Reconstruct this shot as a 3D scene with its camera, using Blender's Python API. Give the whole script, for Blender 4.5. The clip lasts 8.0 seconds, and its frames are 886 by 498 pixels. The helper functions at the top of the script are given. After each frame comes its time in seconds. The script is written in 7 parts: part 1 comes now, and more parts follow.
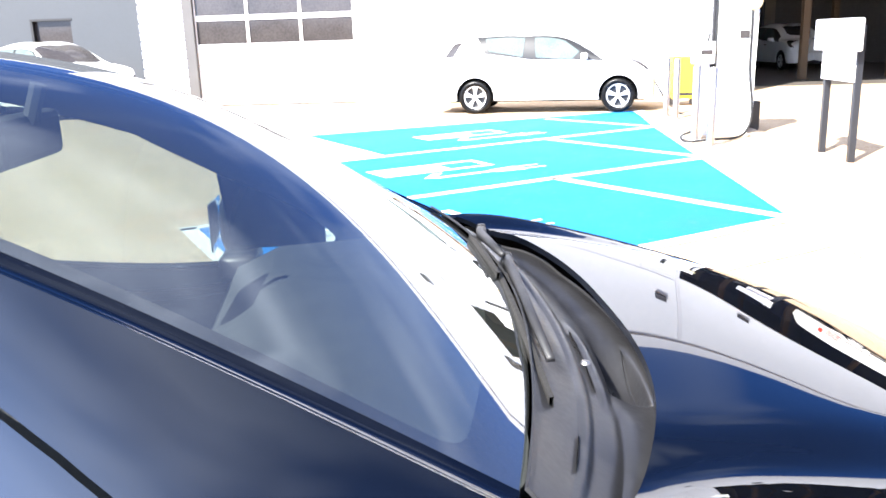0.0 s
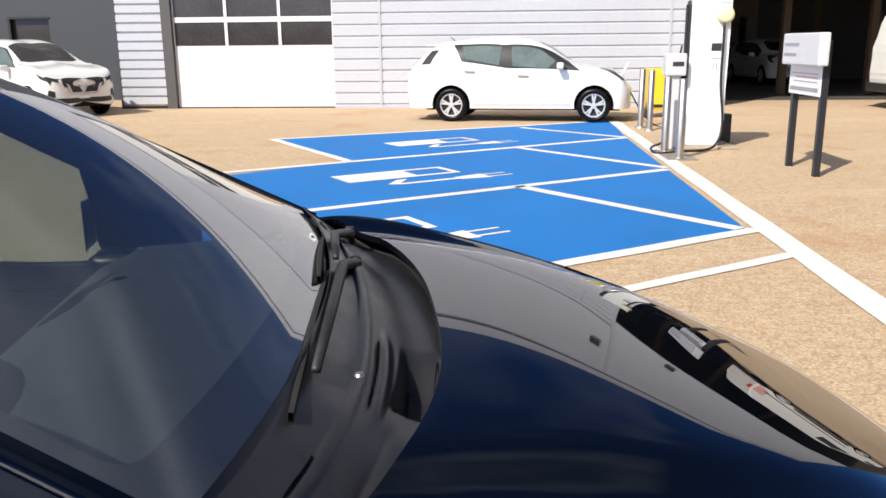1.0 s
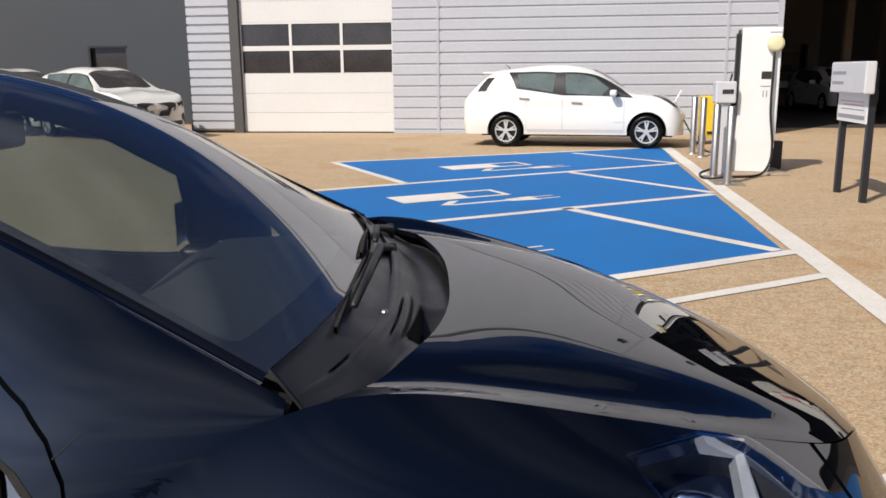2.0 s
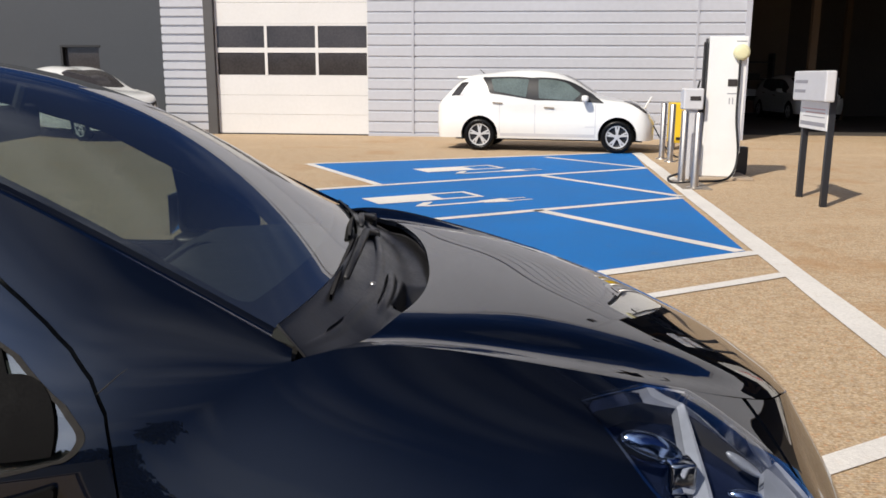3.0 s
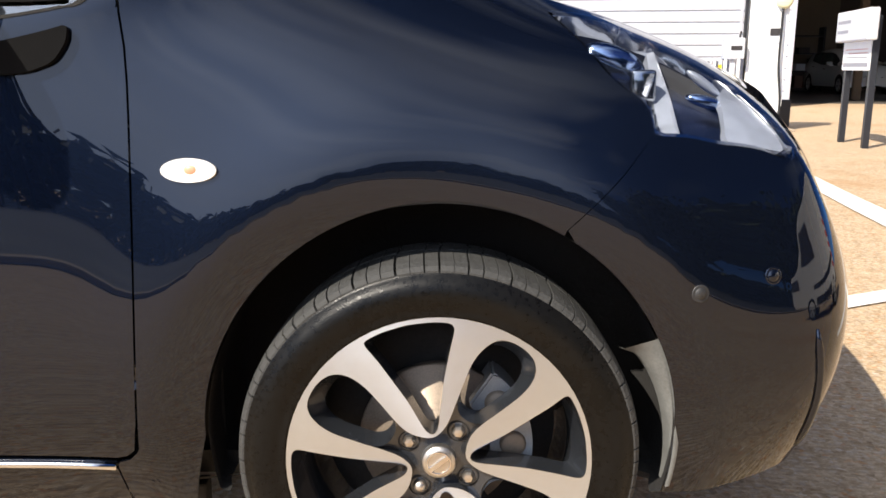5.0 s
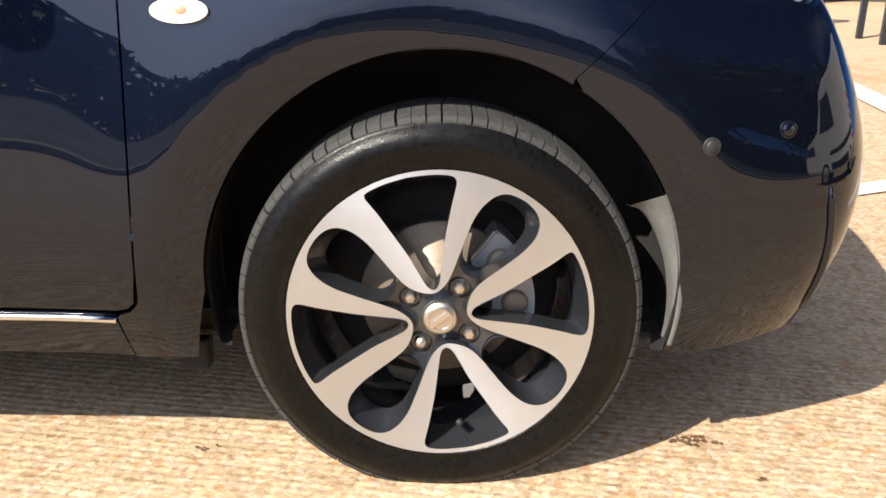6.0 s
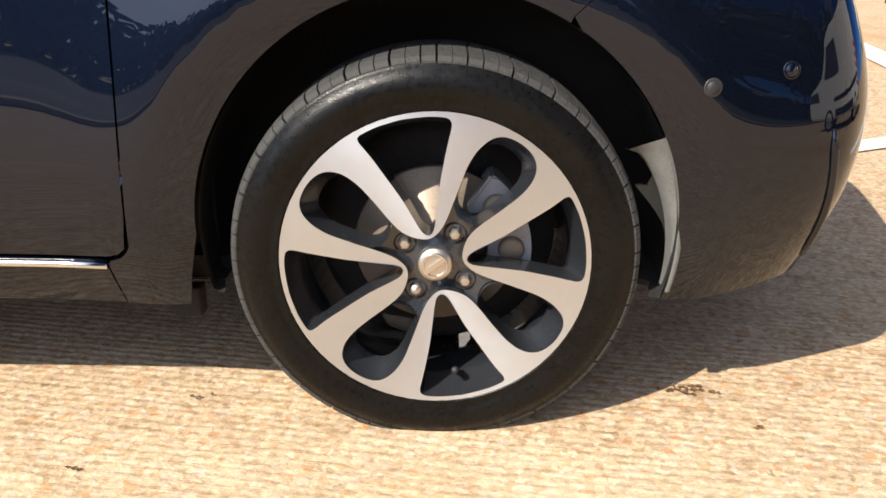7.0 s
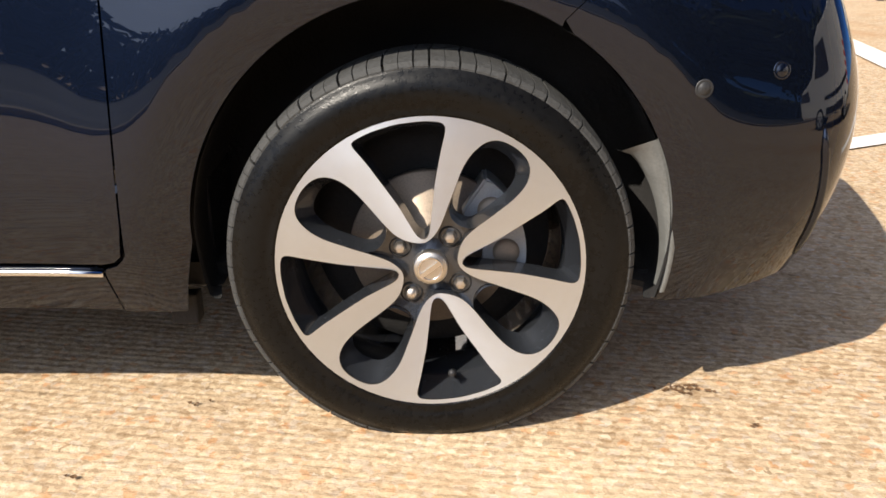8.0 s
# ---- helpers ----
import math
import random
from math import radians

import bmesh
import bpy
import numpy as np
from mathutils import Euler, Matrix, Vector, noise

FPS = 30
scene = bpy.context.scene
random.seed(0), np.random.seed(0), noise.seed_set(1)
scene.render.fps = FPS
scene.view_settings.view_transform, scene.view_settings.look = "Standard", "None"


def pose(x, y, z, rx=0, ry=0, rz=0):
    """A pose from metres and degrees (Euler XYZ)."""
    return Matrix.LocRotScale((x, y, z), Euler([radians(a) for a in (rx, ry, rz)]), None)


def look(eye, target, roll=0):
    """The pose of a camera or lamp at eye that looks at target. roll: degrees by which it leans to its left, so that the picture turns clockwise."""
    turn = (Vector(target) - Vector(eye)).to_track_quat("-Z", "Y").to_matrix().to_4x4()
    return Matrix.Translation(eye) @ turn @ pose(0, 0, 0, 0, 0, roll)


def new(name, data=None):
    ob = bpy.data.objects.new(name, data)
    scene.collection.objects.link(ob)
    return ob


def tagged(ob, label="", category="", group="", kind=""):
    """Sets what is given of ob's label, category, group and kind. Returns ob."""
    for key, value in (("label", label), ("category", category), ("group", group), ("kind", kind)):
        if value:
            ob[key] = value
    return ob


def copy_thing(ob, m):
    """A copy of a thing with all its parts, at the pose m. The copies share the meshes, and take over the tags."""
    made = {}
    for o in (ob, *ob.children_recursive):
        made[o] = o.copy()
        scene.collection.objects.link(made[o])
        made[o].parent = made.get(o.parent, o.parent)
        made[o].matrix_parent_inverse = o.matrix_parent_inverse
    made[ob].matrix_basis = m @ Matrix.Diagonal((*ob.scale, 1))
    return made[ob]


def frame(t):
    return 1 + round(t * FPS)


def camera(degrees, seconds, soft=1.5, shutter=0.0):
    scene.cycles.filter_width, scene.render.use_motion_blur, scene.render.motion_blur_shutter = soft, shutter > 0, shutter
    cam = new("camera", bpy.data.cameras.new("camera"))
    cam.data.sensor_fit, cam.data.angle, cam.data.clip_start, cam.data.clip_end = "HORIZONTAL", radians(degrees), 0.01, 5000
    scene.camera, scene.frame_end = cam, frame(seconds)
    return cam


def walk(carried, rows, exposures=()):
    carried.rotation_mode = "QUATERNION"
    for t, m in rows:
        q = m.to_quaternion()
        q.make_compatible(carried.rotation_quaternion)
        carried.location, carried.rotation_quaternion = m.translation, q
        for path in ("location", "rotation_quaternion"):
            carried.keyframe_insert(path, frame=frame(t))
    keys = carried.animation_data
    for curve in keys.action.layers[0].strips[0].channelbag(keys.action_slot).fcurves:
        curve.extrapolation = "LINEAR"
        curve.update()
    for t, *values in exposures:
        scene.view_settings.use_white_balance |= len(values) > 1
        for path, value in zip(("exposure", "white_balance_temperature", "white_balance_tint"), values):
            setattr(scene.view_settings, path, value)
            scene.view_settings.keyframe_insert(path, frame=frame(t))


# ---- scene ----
cam = camera(56.4, 8.0, soft=1.6)
PATH = [
    (0, (-0.307, -0.48, 1.461), (-0.454, 1.453, 0.965), -1.8),
    (0.5, (-0.147, -0.388, 1.424), (-0.233, 1.552, 0.946), -0.8),
    (1, (-0.067, -0.386, 1.428), (-0.18, 1.553, 0.95), -0.5),
    (1.5, (0.028, -0.618, 1.439), (-0.187, 1.325, 1.016), -0.9),
    (1.7, (0.045, -0.687, 1.438), (-0.218, 1.252, 1.024), -0.7),
    (2.8, (0.03, -0.925, 1.456), (-0.159, 1.02, 1.029), 0.4),
    (3, (0.049, -0.948, 1.435), (-0.137, 1.001, 1.028), 0.3),
    (3.5, (0.112, -1.034, 1.275), (-0.116, 0.914, 0.882), 0.2),
    (4, (0.14, -1.099, 1.081), (-0.115, 0.852, 0.723), -0.2),
    (4.5, (0.17, -1.143, 0.951), (-0.119, 0.805, 0.597), -0.1),
    (5, (0.181, -1.162, 0.885), (-0.11, 0.769, 0.456), 0.1),
    (5.2, (0.181, -1.163, 0.866), (-0.114, 0.756, 0.386), 0.1),
    (6.5, (0.188, -1.14, 0.78), (-0.1, 0.706, 0.065), 0.6),
    (7, (0.191, -1.139, 0.771), (-0.098, 0.699, 0.037), 0.5),
    (7.5, (0.188, -1.139, 0.775), (-0.085, 0.701, 0.041), 0.1),
    (8, (0.193, -1.143, 0.775), (-0.087, 0.698, 0.046), -0.2),
]
EXPOSURES = [(0.0, 2.22, 6150, 10), (0.2, 1.8, 6180, 10), (0.4, 1.3, 6250, 10), (0.6, 0.9, 6320, 10), (0.8, 0.55, 6400, 10), (1.0, 0.3, 6470, 10), (1.5, -0.16, 6640, 10), (3.0, -0.21, 6640, 10), (4.0, -0.28, 6640, 10), (4.5, -0.02, 6640, 10), (5.0, 0.68, 6640, 10), (5.2, 0.72, 6640, 10), (6.5, 0.83, 6640, 10), (7.0, 0.69, 6640, 10), (8.0, 0.58, 6640, 10)]
walk(cam, [(t, look(eye, target, roll)) for t, eye, target, roll in PATH], EXPOSURES)

# ---- light ----
SUN_EL, SUN_AZ = 43.0, (-0.57, -0.82)
world = bpy.data.worlds.new("sky")
scene.world = world
world.use_nodes = True
wn, wl = world.node_tree.nodes, world.node_tree.links
wn.clear()
sky = wn.new("ShaderNodeTexSky")
sky.sky_type = "NISHITA"
sky.sun_disc = False
sky.sun_elevation = radians(SUN_EL)
sky.sun_rotation = math.atan2(SUN_AZ[0], SUN_AZ[1])
sky.altitude, sky.air_density, sky.dust_density, sky.ozone_density = 50, 0.42, 0.08, 1.8
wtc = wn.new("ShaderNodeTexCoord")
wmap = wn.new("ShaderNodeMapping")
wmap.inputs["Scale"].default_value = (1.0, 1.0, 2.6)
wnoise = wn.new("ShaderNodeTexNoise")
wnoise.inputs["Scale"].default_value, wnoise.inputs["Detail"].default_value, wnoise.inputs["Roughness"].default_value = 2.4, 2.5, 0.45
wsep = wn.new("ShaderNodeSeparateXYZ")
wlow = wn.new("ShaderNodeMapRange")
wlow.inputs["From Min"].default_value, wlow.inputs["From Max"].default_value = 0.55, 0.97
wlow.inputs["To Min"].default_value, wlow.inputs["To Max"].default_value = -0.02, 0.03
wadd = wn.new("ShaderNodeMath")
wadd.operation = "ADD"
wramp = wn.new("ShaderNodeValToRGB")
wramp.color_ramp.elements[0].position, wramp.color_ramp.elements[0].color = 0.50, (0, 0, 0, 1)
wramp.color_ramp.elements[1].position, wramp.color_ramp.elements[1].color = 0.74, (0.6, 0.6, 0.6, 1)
wtint = wn.new("ShaderNodeMix")
wtint.data_type, wtint.blend_type = "RGBA", "MULTIPLY"
wtint.inputs["Factor"].default_value = 1.0
wtint.inputs["B"].default_value = (0.34, 0.70, 1.26, 1)
wmix = wn.new("ShaderNodeMix")
wmix.data_type = "RGBA"
wsun = wn.new("ShaderNodeVectorMath")
wsun.operation = "DOT_PRODUCT"
wsun.inputs[1].default_value = Vector((SUN_AZ[0] * math.cos(radians(SUN_EL)), SUN_AZ[1] * math.cos(radians(SUN_EL)), math.sin(radians(SUN_EL)))).normalized()
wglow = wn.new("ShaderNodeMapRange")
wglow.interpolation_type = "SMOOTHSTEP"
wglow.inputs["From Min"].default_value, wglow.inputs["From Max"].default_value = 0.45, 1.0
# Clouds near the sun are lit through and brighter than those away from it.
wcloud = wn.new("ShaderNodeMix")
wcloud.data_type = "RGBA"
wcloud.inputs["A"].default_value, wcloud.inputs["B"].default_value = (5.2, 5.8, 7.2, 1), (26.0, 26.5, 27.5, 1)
wbg = wn.new("ShaderNodeBackground")
wbg.inputs["Strength"].default_value = 0.056
wout = wn.new("ShaderNodeOutputWorld")
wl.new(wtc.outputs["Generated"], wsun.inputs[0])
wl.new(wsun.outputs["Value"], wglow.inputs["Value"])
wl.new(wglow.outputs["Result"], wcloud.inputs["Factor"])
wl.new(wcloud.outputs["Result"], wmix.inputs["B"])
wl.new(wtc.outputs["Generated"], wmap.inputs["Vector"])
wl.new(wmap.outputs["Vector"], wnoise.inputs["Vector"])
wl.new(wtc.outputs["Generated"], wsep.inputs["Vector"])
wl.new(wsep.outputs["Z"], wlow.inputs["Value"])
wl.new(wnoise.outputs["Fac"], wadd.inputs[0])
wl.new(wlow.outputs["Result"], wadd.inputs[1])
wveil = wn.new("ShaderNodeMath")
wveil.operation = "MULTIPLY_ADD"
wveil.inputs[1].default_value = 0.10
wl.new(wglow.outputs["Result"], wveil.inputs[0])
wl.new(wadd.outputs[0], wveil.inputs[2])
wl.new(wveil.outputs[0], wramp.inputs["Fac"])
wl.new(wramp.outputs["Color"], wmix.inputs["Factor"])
wl.new(sky.outputs["Color"], wtint.inputs["A"])
wl.new(wtint.outputs["Result"], wmix.inputs["A"])
whaze = wn.new("ShaderNodeMapRange")
whaze.interpolation_type = "SMOOTHSTEP"
whaze.inputs["From Min"].default_value, whaze.inputs["From Max"].default_value = 0.56, 1.0
whaze.inputs["To Max"].default_value = 0.66
wsunny = wn.new("ShaderNodeMix")
wsunny.data_type = "RGBA"
wsunny.inputs["B"].default_value = (25.0, 28.5, 35.0, 1)
# Bright thin haze over the sunny side of the sky.
wside = wn.new("ShaderNodeVectorMath")
wside.operation = "DOT_PRODUCT"
wside.inputs[1].default_value = Vector((-0.45, -0.80, 0.40)).normalized()
wl.new(wtc.outputs["Generated"], wside.inputs[0])
wl.new(wside.outputs["Value"], whaze.inputs["Value"])
wl.new(whaze.outputs["Result"], wsunny.inputs["Factor"])
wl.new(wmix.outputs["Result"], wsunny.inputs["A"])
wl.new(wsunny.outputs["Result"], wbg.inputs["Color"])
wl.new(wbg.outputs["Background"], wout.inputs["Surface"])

sun = new("sun", bpy.data.lights.new("sun", "SUN"))
sun.data.energy, sun.data.angle, sun.data.color = 4.95, radians(0.53), (1.0, 0.925, 0.81)
_el = radians(SUN_EL)
sun.matrix_world = look((SUN_AZ[0] * 30 * math.cos(_el), SUN_AZ[1] * 30 * math.cos(_el), 30 * math.sin(_el)), (0, 0, 0))


# ---- materials ----
def material(name, base, rough=0.5, metal=0.0, var=0.12, scale=6.0, bump=0.0, bump_scale=60.0, fine=None, coat=0.0, spec=0.5, trans=0.0, ior=1.45, dirt=None):
    """A surface with broad and fine variation in its colour and a fine relief."""
    m = bpy.data.materials.new(name)
    m.use_nodes = True
    n, l = m.node_tree.nodes, m.node_tree.links
    p = n["Principled BSDF"]
    p.inputs["Roughness"].default_value = rough
    p.inputs["Metallic"].default_value = metal
    p.inputs["Coat Weight"].default_value = coat
    p.inputs["Coat Roughness"].default_value = 0.02
    p.inputs["Specular IOR Level"].default_value = spec
    p.inputs["Transmission Weight"].default_value = trans
    p.inputs["IOR"].default_value = ior
    tc = n.new("ShaderNodeTexCoord")
    if var > 0:
        broad = n.new("ShaderNodeTexNoise")
        broad.inputs["Scale"].default_value, broad.inputs["Detail"].default_value = scale, 5.0
        small = n.new("ShaderNodeTexNoise")
        small.inputs["Scale"].default_value, small.inputs["Detail"].default_value = fine or scale * 14, 3.0
        add = n.new("ShaderNodeMath")
        add.operation = "ADD"
        rng = n.new("ShaderNodeMapRange")
        rng.inputs["From Min"].default_value, rng.inputs["From Max"].default_value = 0.6, 1.4
        mix = n.new("ShaderNodeMix")
        mix.data_type = "RGBA"
        mix.inputs["A"].default_value = (*[c * (1 - var) for c in base], 1)
        mix.inputs["B"].default_value = (*[min(1, c * (1 + var)) for c in base], 1)
        for t in (broad, small):
            l.new(tc.outputs["Object"], t.inputs["Vector"])
        l.new(broad.outputs["Fac"], add.inputs[0])
        l.new(small.outputs["Fac"], add.inputs[1])
        l.new(add.outputs[0], rng.inputs["Value"])
        l.new(rng.outputs["Result"], mix.inputs["Factor"])
        l.new(mix.outputs["Result"], p.inputs["Base Color"])
        rr = n.new("ShaderNodeMapRange")
        rr.inputs["To Min"].default_value, rr.inputs["To Max"].default_value = max(0, rough * (1 - var)), min(1, rough * (1 + var))
        l.new(rng.outputs["Result"], rr.inputs["Value"])
        l.new(rr.outputs["Result"], p.inputs["Roughness"])
    else:
        p.inputs["Base Color"].default_value = (*base, 1)
    if bump > 0:
        bt = n.new("ShaderNodeTexNoise")
        bt.inputs["Scale"].default_value, bt.inputs["Detail"].default_value = bump_scale, 4.0
        b = n.new("ShaderNodeBump")
        b.inputs["Strength"].default_value, b.inputs["Distance"].default_value = bump, 0.01
        l.new(tc.outputs["Object"], bt.inputs["Vector"])
        l.new(bt.outputs["Fac"], b.inputs["Height"])
        l.new(b.outputs["Normal"], p.inputs["Normal"])
    return m


def glass(name, tint, rough=0.0, ior=1.9):
    m = bpy.data.materials.new(name)
    m.use_nodes = True
    n, l = m.node_tree.nodes, m.node_tree.links
    n.remove(n["Principled BSDF"])
    tr, gl, mx, fr = n.new("ShaderNodeBsdfTransparent"), n.new("ShaderNodeBsdfGlossy"), n.new("ShaderNodeMixShader"), n.new("ShaderNodeFresnel")
    tr.inputs["Color"].default_value = (*tint, 1)
    gl.inputs["Roughness"].default_value = rough
    fr.inputs["IOR"].default_value = ior
    # Both faces of the pane mirror: 2F / (1 + F).
    one, two, div = n.new("ShaderNodeMath"), n.new("ShaderNodeMath"), n.new("ShaderNodeMath")
    one.operation, two.operation, div.operation = "ADD", "MULTIPLY", "DIVIDE"
    one.inputs[1].default_value, two.inputs[1].default_value = 1.0, 2.0
    l.new(fr.outputs["Fac"], one.inputs[0])
    l.new(fr.outputs["Fac"], two.inputs[0])
    l.new(two.outputs[0], div.inputs[0])
    l.new(one.outputs[0], div.inputs[1])
    l.new(div.outputs[0], mx.inputs["Fac"])
    l.new(tr.outputs["BSDF"], mx.inputs[1])
    l.new(gl.outputs["BSDF"], mx.inputs[2])
    l.new(mx.outputs["Shader"], n["Material Output"].inputs["Surface"])
    return m


def concrete_ground():
    """Tan brushed concrete with exposed grit, joints by stain, tyre dust and faint oil marks."""
    m = bpy.data.materials.new("brushed_concrete")
    m.use_nodes = True
    n, l = m.node_tree.nodes, m.node_tree.links
    p = n["Principled BSDF"]
    p.inputs["Roughness"].default_value = 0.9
    p.inputs["Specular IOR Level"].default_value = 0.25
    tc = n.new("ShaderNodeTexCoord")

    def noise_tex(scale, detail=4.0, stretch=None, rough=0.6):
        t = n.new("ShaderNodeTexNoise")
        t.inputs["Scale"].default_value, t.inputs["Detail"].default_value, t.inputs["Roughness"].default_value = scale, detail, rough
        if stretch:
            mp = n.new("ShaderNodeMapping")
            mp.inputs["Scale"].default_value = stretch
            mp.inputs["Rotation"].default_value = (0, 0, radians(-9))
            l.new(tc.outputs["Object"], mp.inputs["Vector"])
            l.new(mp.outputs["Vector"], t.inputs["Vector"])
        else:
            l.new(tc.outputs["Object"], t.inputs["Vector"])
        return t

    def mix(fac, a, b, mode="MIX"):
        x = n.new("ShaderNodeMix")
        x.data_type, x.blend_type = "RGBA", mode
        for sock, v in (("Factor", fac), ("A", a), ("B", b)):
            if isinstance(v, (int, float)):
                x.inputs[sock].default_value = v
            elif isinstance(v, tuple):
                x.inputs[sock].default_value = (*v, 1)
            else:
                l.new(v, x.inputs[sock])
        return x.outputs["Result"]

    def ramp(src, lo, hi):
        r = n.new("ShaderNodeMapRange")
        r.inputs["From Min"].default_value, r.inputs["From Max"].default_value = lo, hi
        l.new(src, r.inputs["Value"])
        return r.outputs["Result"]

    broad, blotch, grit, streak, grain = noise_tex(0.35, 5), noise_tex(2.3, 6), noise_tex(92, 4, (0.8, 1.1, 1), 0.65), noise_tex(48, 3, (0.16, 1.5, 1)), noise_tex(230, 2)
    col = mix(ramp(broad.outputs["Fac"], 0.35, 0.65), (0.43, 0.24, 0.105), (0.55, 0.355, 0.182))
    col = mix(ramp(blotch.outputs["Fac"], 0.42, 0.68), col, (0.44, 0.305, 0.165))
    col = mix(ramp(grit.outputs["Fac"], 0.42, 0.58), mix(0.7, col, (0.25, 0.15, 0.07)), mix(0.6, col, (0.74, 0.575, 0.385)))
    col = mix(ramp(grain.outputs["Fac"], 0.35, 0.65), mix(0.25, col, (0.20, 0.13, 0.07)), mix(0.2, col, (0.80, 0.70, 0.55)))
    col = mix(ramp(streak.outputs["Fac"], 0.60, 0.74), col, mix(0.25, col, (0.18, 0.12, 0.06)))
    # Uneven grit: the cells are pushed about by a fine noise.
    wob = n.new("ShaderNodeTexNoise")
    wob.inputs["Scale"].default_value, wob.inputs["Detail"].default_value = 75, 3.0
    l.new(tc.outputs["Object"], wob.inputs["Vector"])
    warp = n.new("ShaderNodeVectorMath")
    warp.operation = "MULTIPLY_ADD"
    warp.inputs[1].default_value = (0.030, 0.020, 0.0)
    l.new(wob.outputs["Color"], warp.inputs[0])
    l.new(tc.outputs["Object"], warp.inputs[2])
    patch = noise_tex(14, 5, (0.55, 1.2, 1), 0.7)
    col = mix(ramp(patch.outputs["Fac"], 0.40, 0.62), mix(0.32, col, (0.26, 0.165, 0.085)), mix(0.22, col, (0.72, 0.57, 0.38)))
    pebble = n.new("ShaderNodeTexVoronoi")
    pebble.inputs["Scale"].default_value = 80
    l.new(warp.outputs["Vector"], pebble.inputs["Vector"])
    pick = n.new("ShaderNodeSeparateColor")
    l.new(pebble.outputs["Color"], pick.inputs["Color"])
    col = mix(pick.outputs["Blue"], mix(0.36, col, (0.22, 0.13, 0.06)), mix(0.30, col, (0.80, 0.64, 0.45)))
    col = mix(ramp(pick.outputs["Red"], 0.975, 0.985), col, mix(0.45, col, (0.55, 0.25, 0.10)))
    col = mix(ramp(pick.outputs["Green"], 0.985, 0.99), col, mix(0.4, col, (0.14, 0.10, 0.06)))
    stone = n.new("ShaderNodeTexVoronoi")
    stone.inputs["Scale"].default_value = 84
    l.new(warp.outputs["Vector"], stone.inputs["Vector"])
    kind = n.new("ShaderNodeSeparateColor")
    l.new(stone.outputs["Color"], kind.inputs["Color"])
    col = mix(ramp(kind.outputs["Red"], 0.80, 0.90), col, mix(0.34, col, (0.52, 0.46, 0.40)))
    col = mix(ramp(kind.outputs["Green"], 0.90, 0.94), col, mix(0.22, col, (0.80, 0.72, 0.60)))
    col = mix(ramp(kind.outputs["Blue"], 0.955, 0.97), col, mix(0.45, col, (0.52, 0.22, 0.07)))
    swept = noise_tex(1.0, 6, (0.35, 1.7, 1), 0.6)
    col = mix(ramp(swept.outputs["Fac"], 0.52, 0.70), col, mix(0.38, col, (0.62, 0.47, 0.31)))
    rusty = noise_tex(0.55, 5)
    col = mix(ramp(rusty.outputs["Fac"], 0.55, 0.72), col, mix(0.55, col, (0.40, 0.20, 0.07)))
    l.new(col, p.inputs["Base Color"])
    add = n.new("ShaderNodeMath")
    add.operation = "MULTIPLY_ADD"
    add.inputs[1].default_value = 0.6
    l.new(streak.outputs["Fac"], add.inputs[0])
    l.new(grit.outputs["Fac"], add.inputs[2])
    # Tamped ribs across the slab.
    rib = n.new("ShaderNodeTexWave")
    rib.wave_type, rib.bands_direction = "BANDS", "Y"
    for sock, v in (("Scale", 16.0), ("Distortion", 2.6), ("Detail", 3.0), ("Detail Scale", 0.35), ("Detail Roughness", 0.6)):
        rib.inputs[sock].default_value = v
    l.new(tc.outputs["Object"], rib.inputs["Vector"])
    ribbed = n.new("ShaderNodeMath")
    ribbed.operation = "MULTIPLY_ADD"
    ribbed.inputs[1].default_value = 0.30
    l.new(rib.outputs["Fac"], ribbed.inputs[0])
    l.new(add.outputs[0], ribbed.inputs[2])
    b = n.new("ShaderNodeBump")
    b.inputs["Strength"].default_value, b.inputs["Distance"].default_value = 0.55, 0.006
    l.new(ribbed.outputs[0], b.inputs["Height"])
    l.new(b.outputs["Normal"], p.inputs["Normal"])
    return m


def paint_on_ground(name, base, worn):
    m = material(name, base, rough=0.75, var=0.18, scale=1.1, fine=60, bump=0.35, bump_scale=90, spec=0.3)
    n, l = m.node_tree.nodes, m.node_tree.links
    p = n["Principled BSDF"]
    src = p.inputs["Base Color"].links[0].from_socket
    t = n.new("ShaderNodeTexNoise")
    t.inputs["Scale"].default_value, t.inputs["Detail"].default_value, t.inputs["Roughness"].default_value = 9.0, 8.0, 0.75
    r = n.new("ShaderNodeMapRange")
    r.inputs["From Min"].default_value, r.inputs["From Max"].default_value = 0.56, 0.76
    r.inputs["To Max"].default_value = 0.7
    x = n.new("ShaderNodeMix")
    x.data_type = "RGBA"
    x.inputs["B"].default_value = (*worn, 1)
    l.new(n["Texture Coordinate"].outputs["Object"], t.inputs["Vector"])
    l.new(t.outputs["Fac"], r.inputs["Value"])
    l.new(r.outputs["Result"], x.inputs["Factor"])
    l.new(src, x.inputs["A"])
    l.new(x.outputs["Result"], p.inputs["Base Color"])
    return m


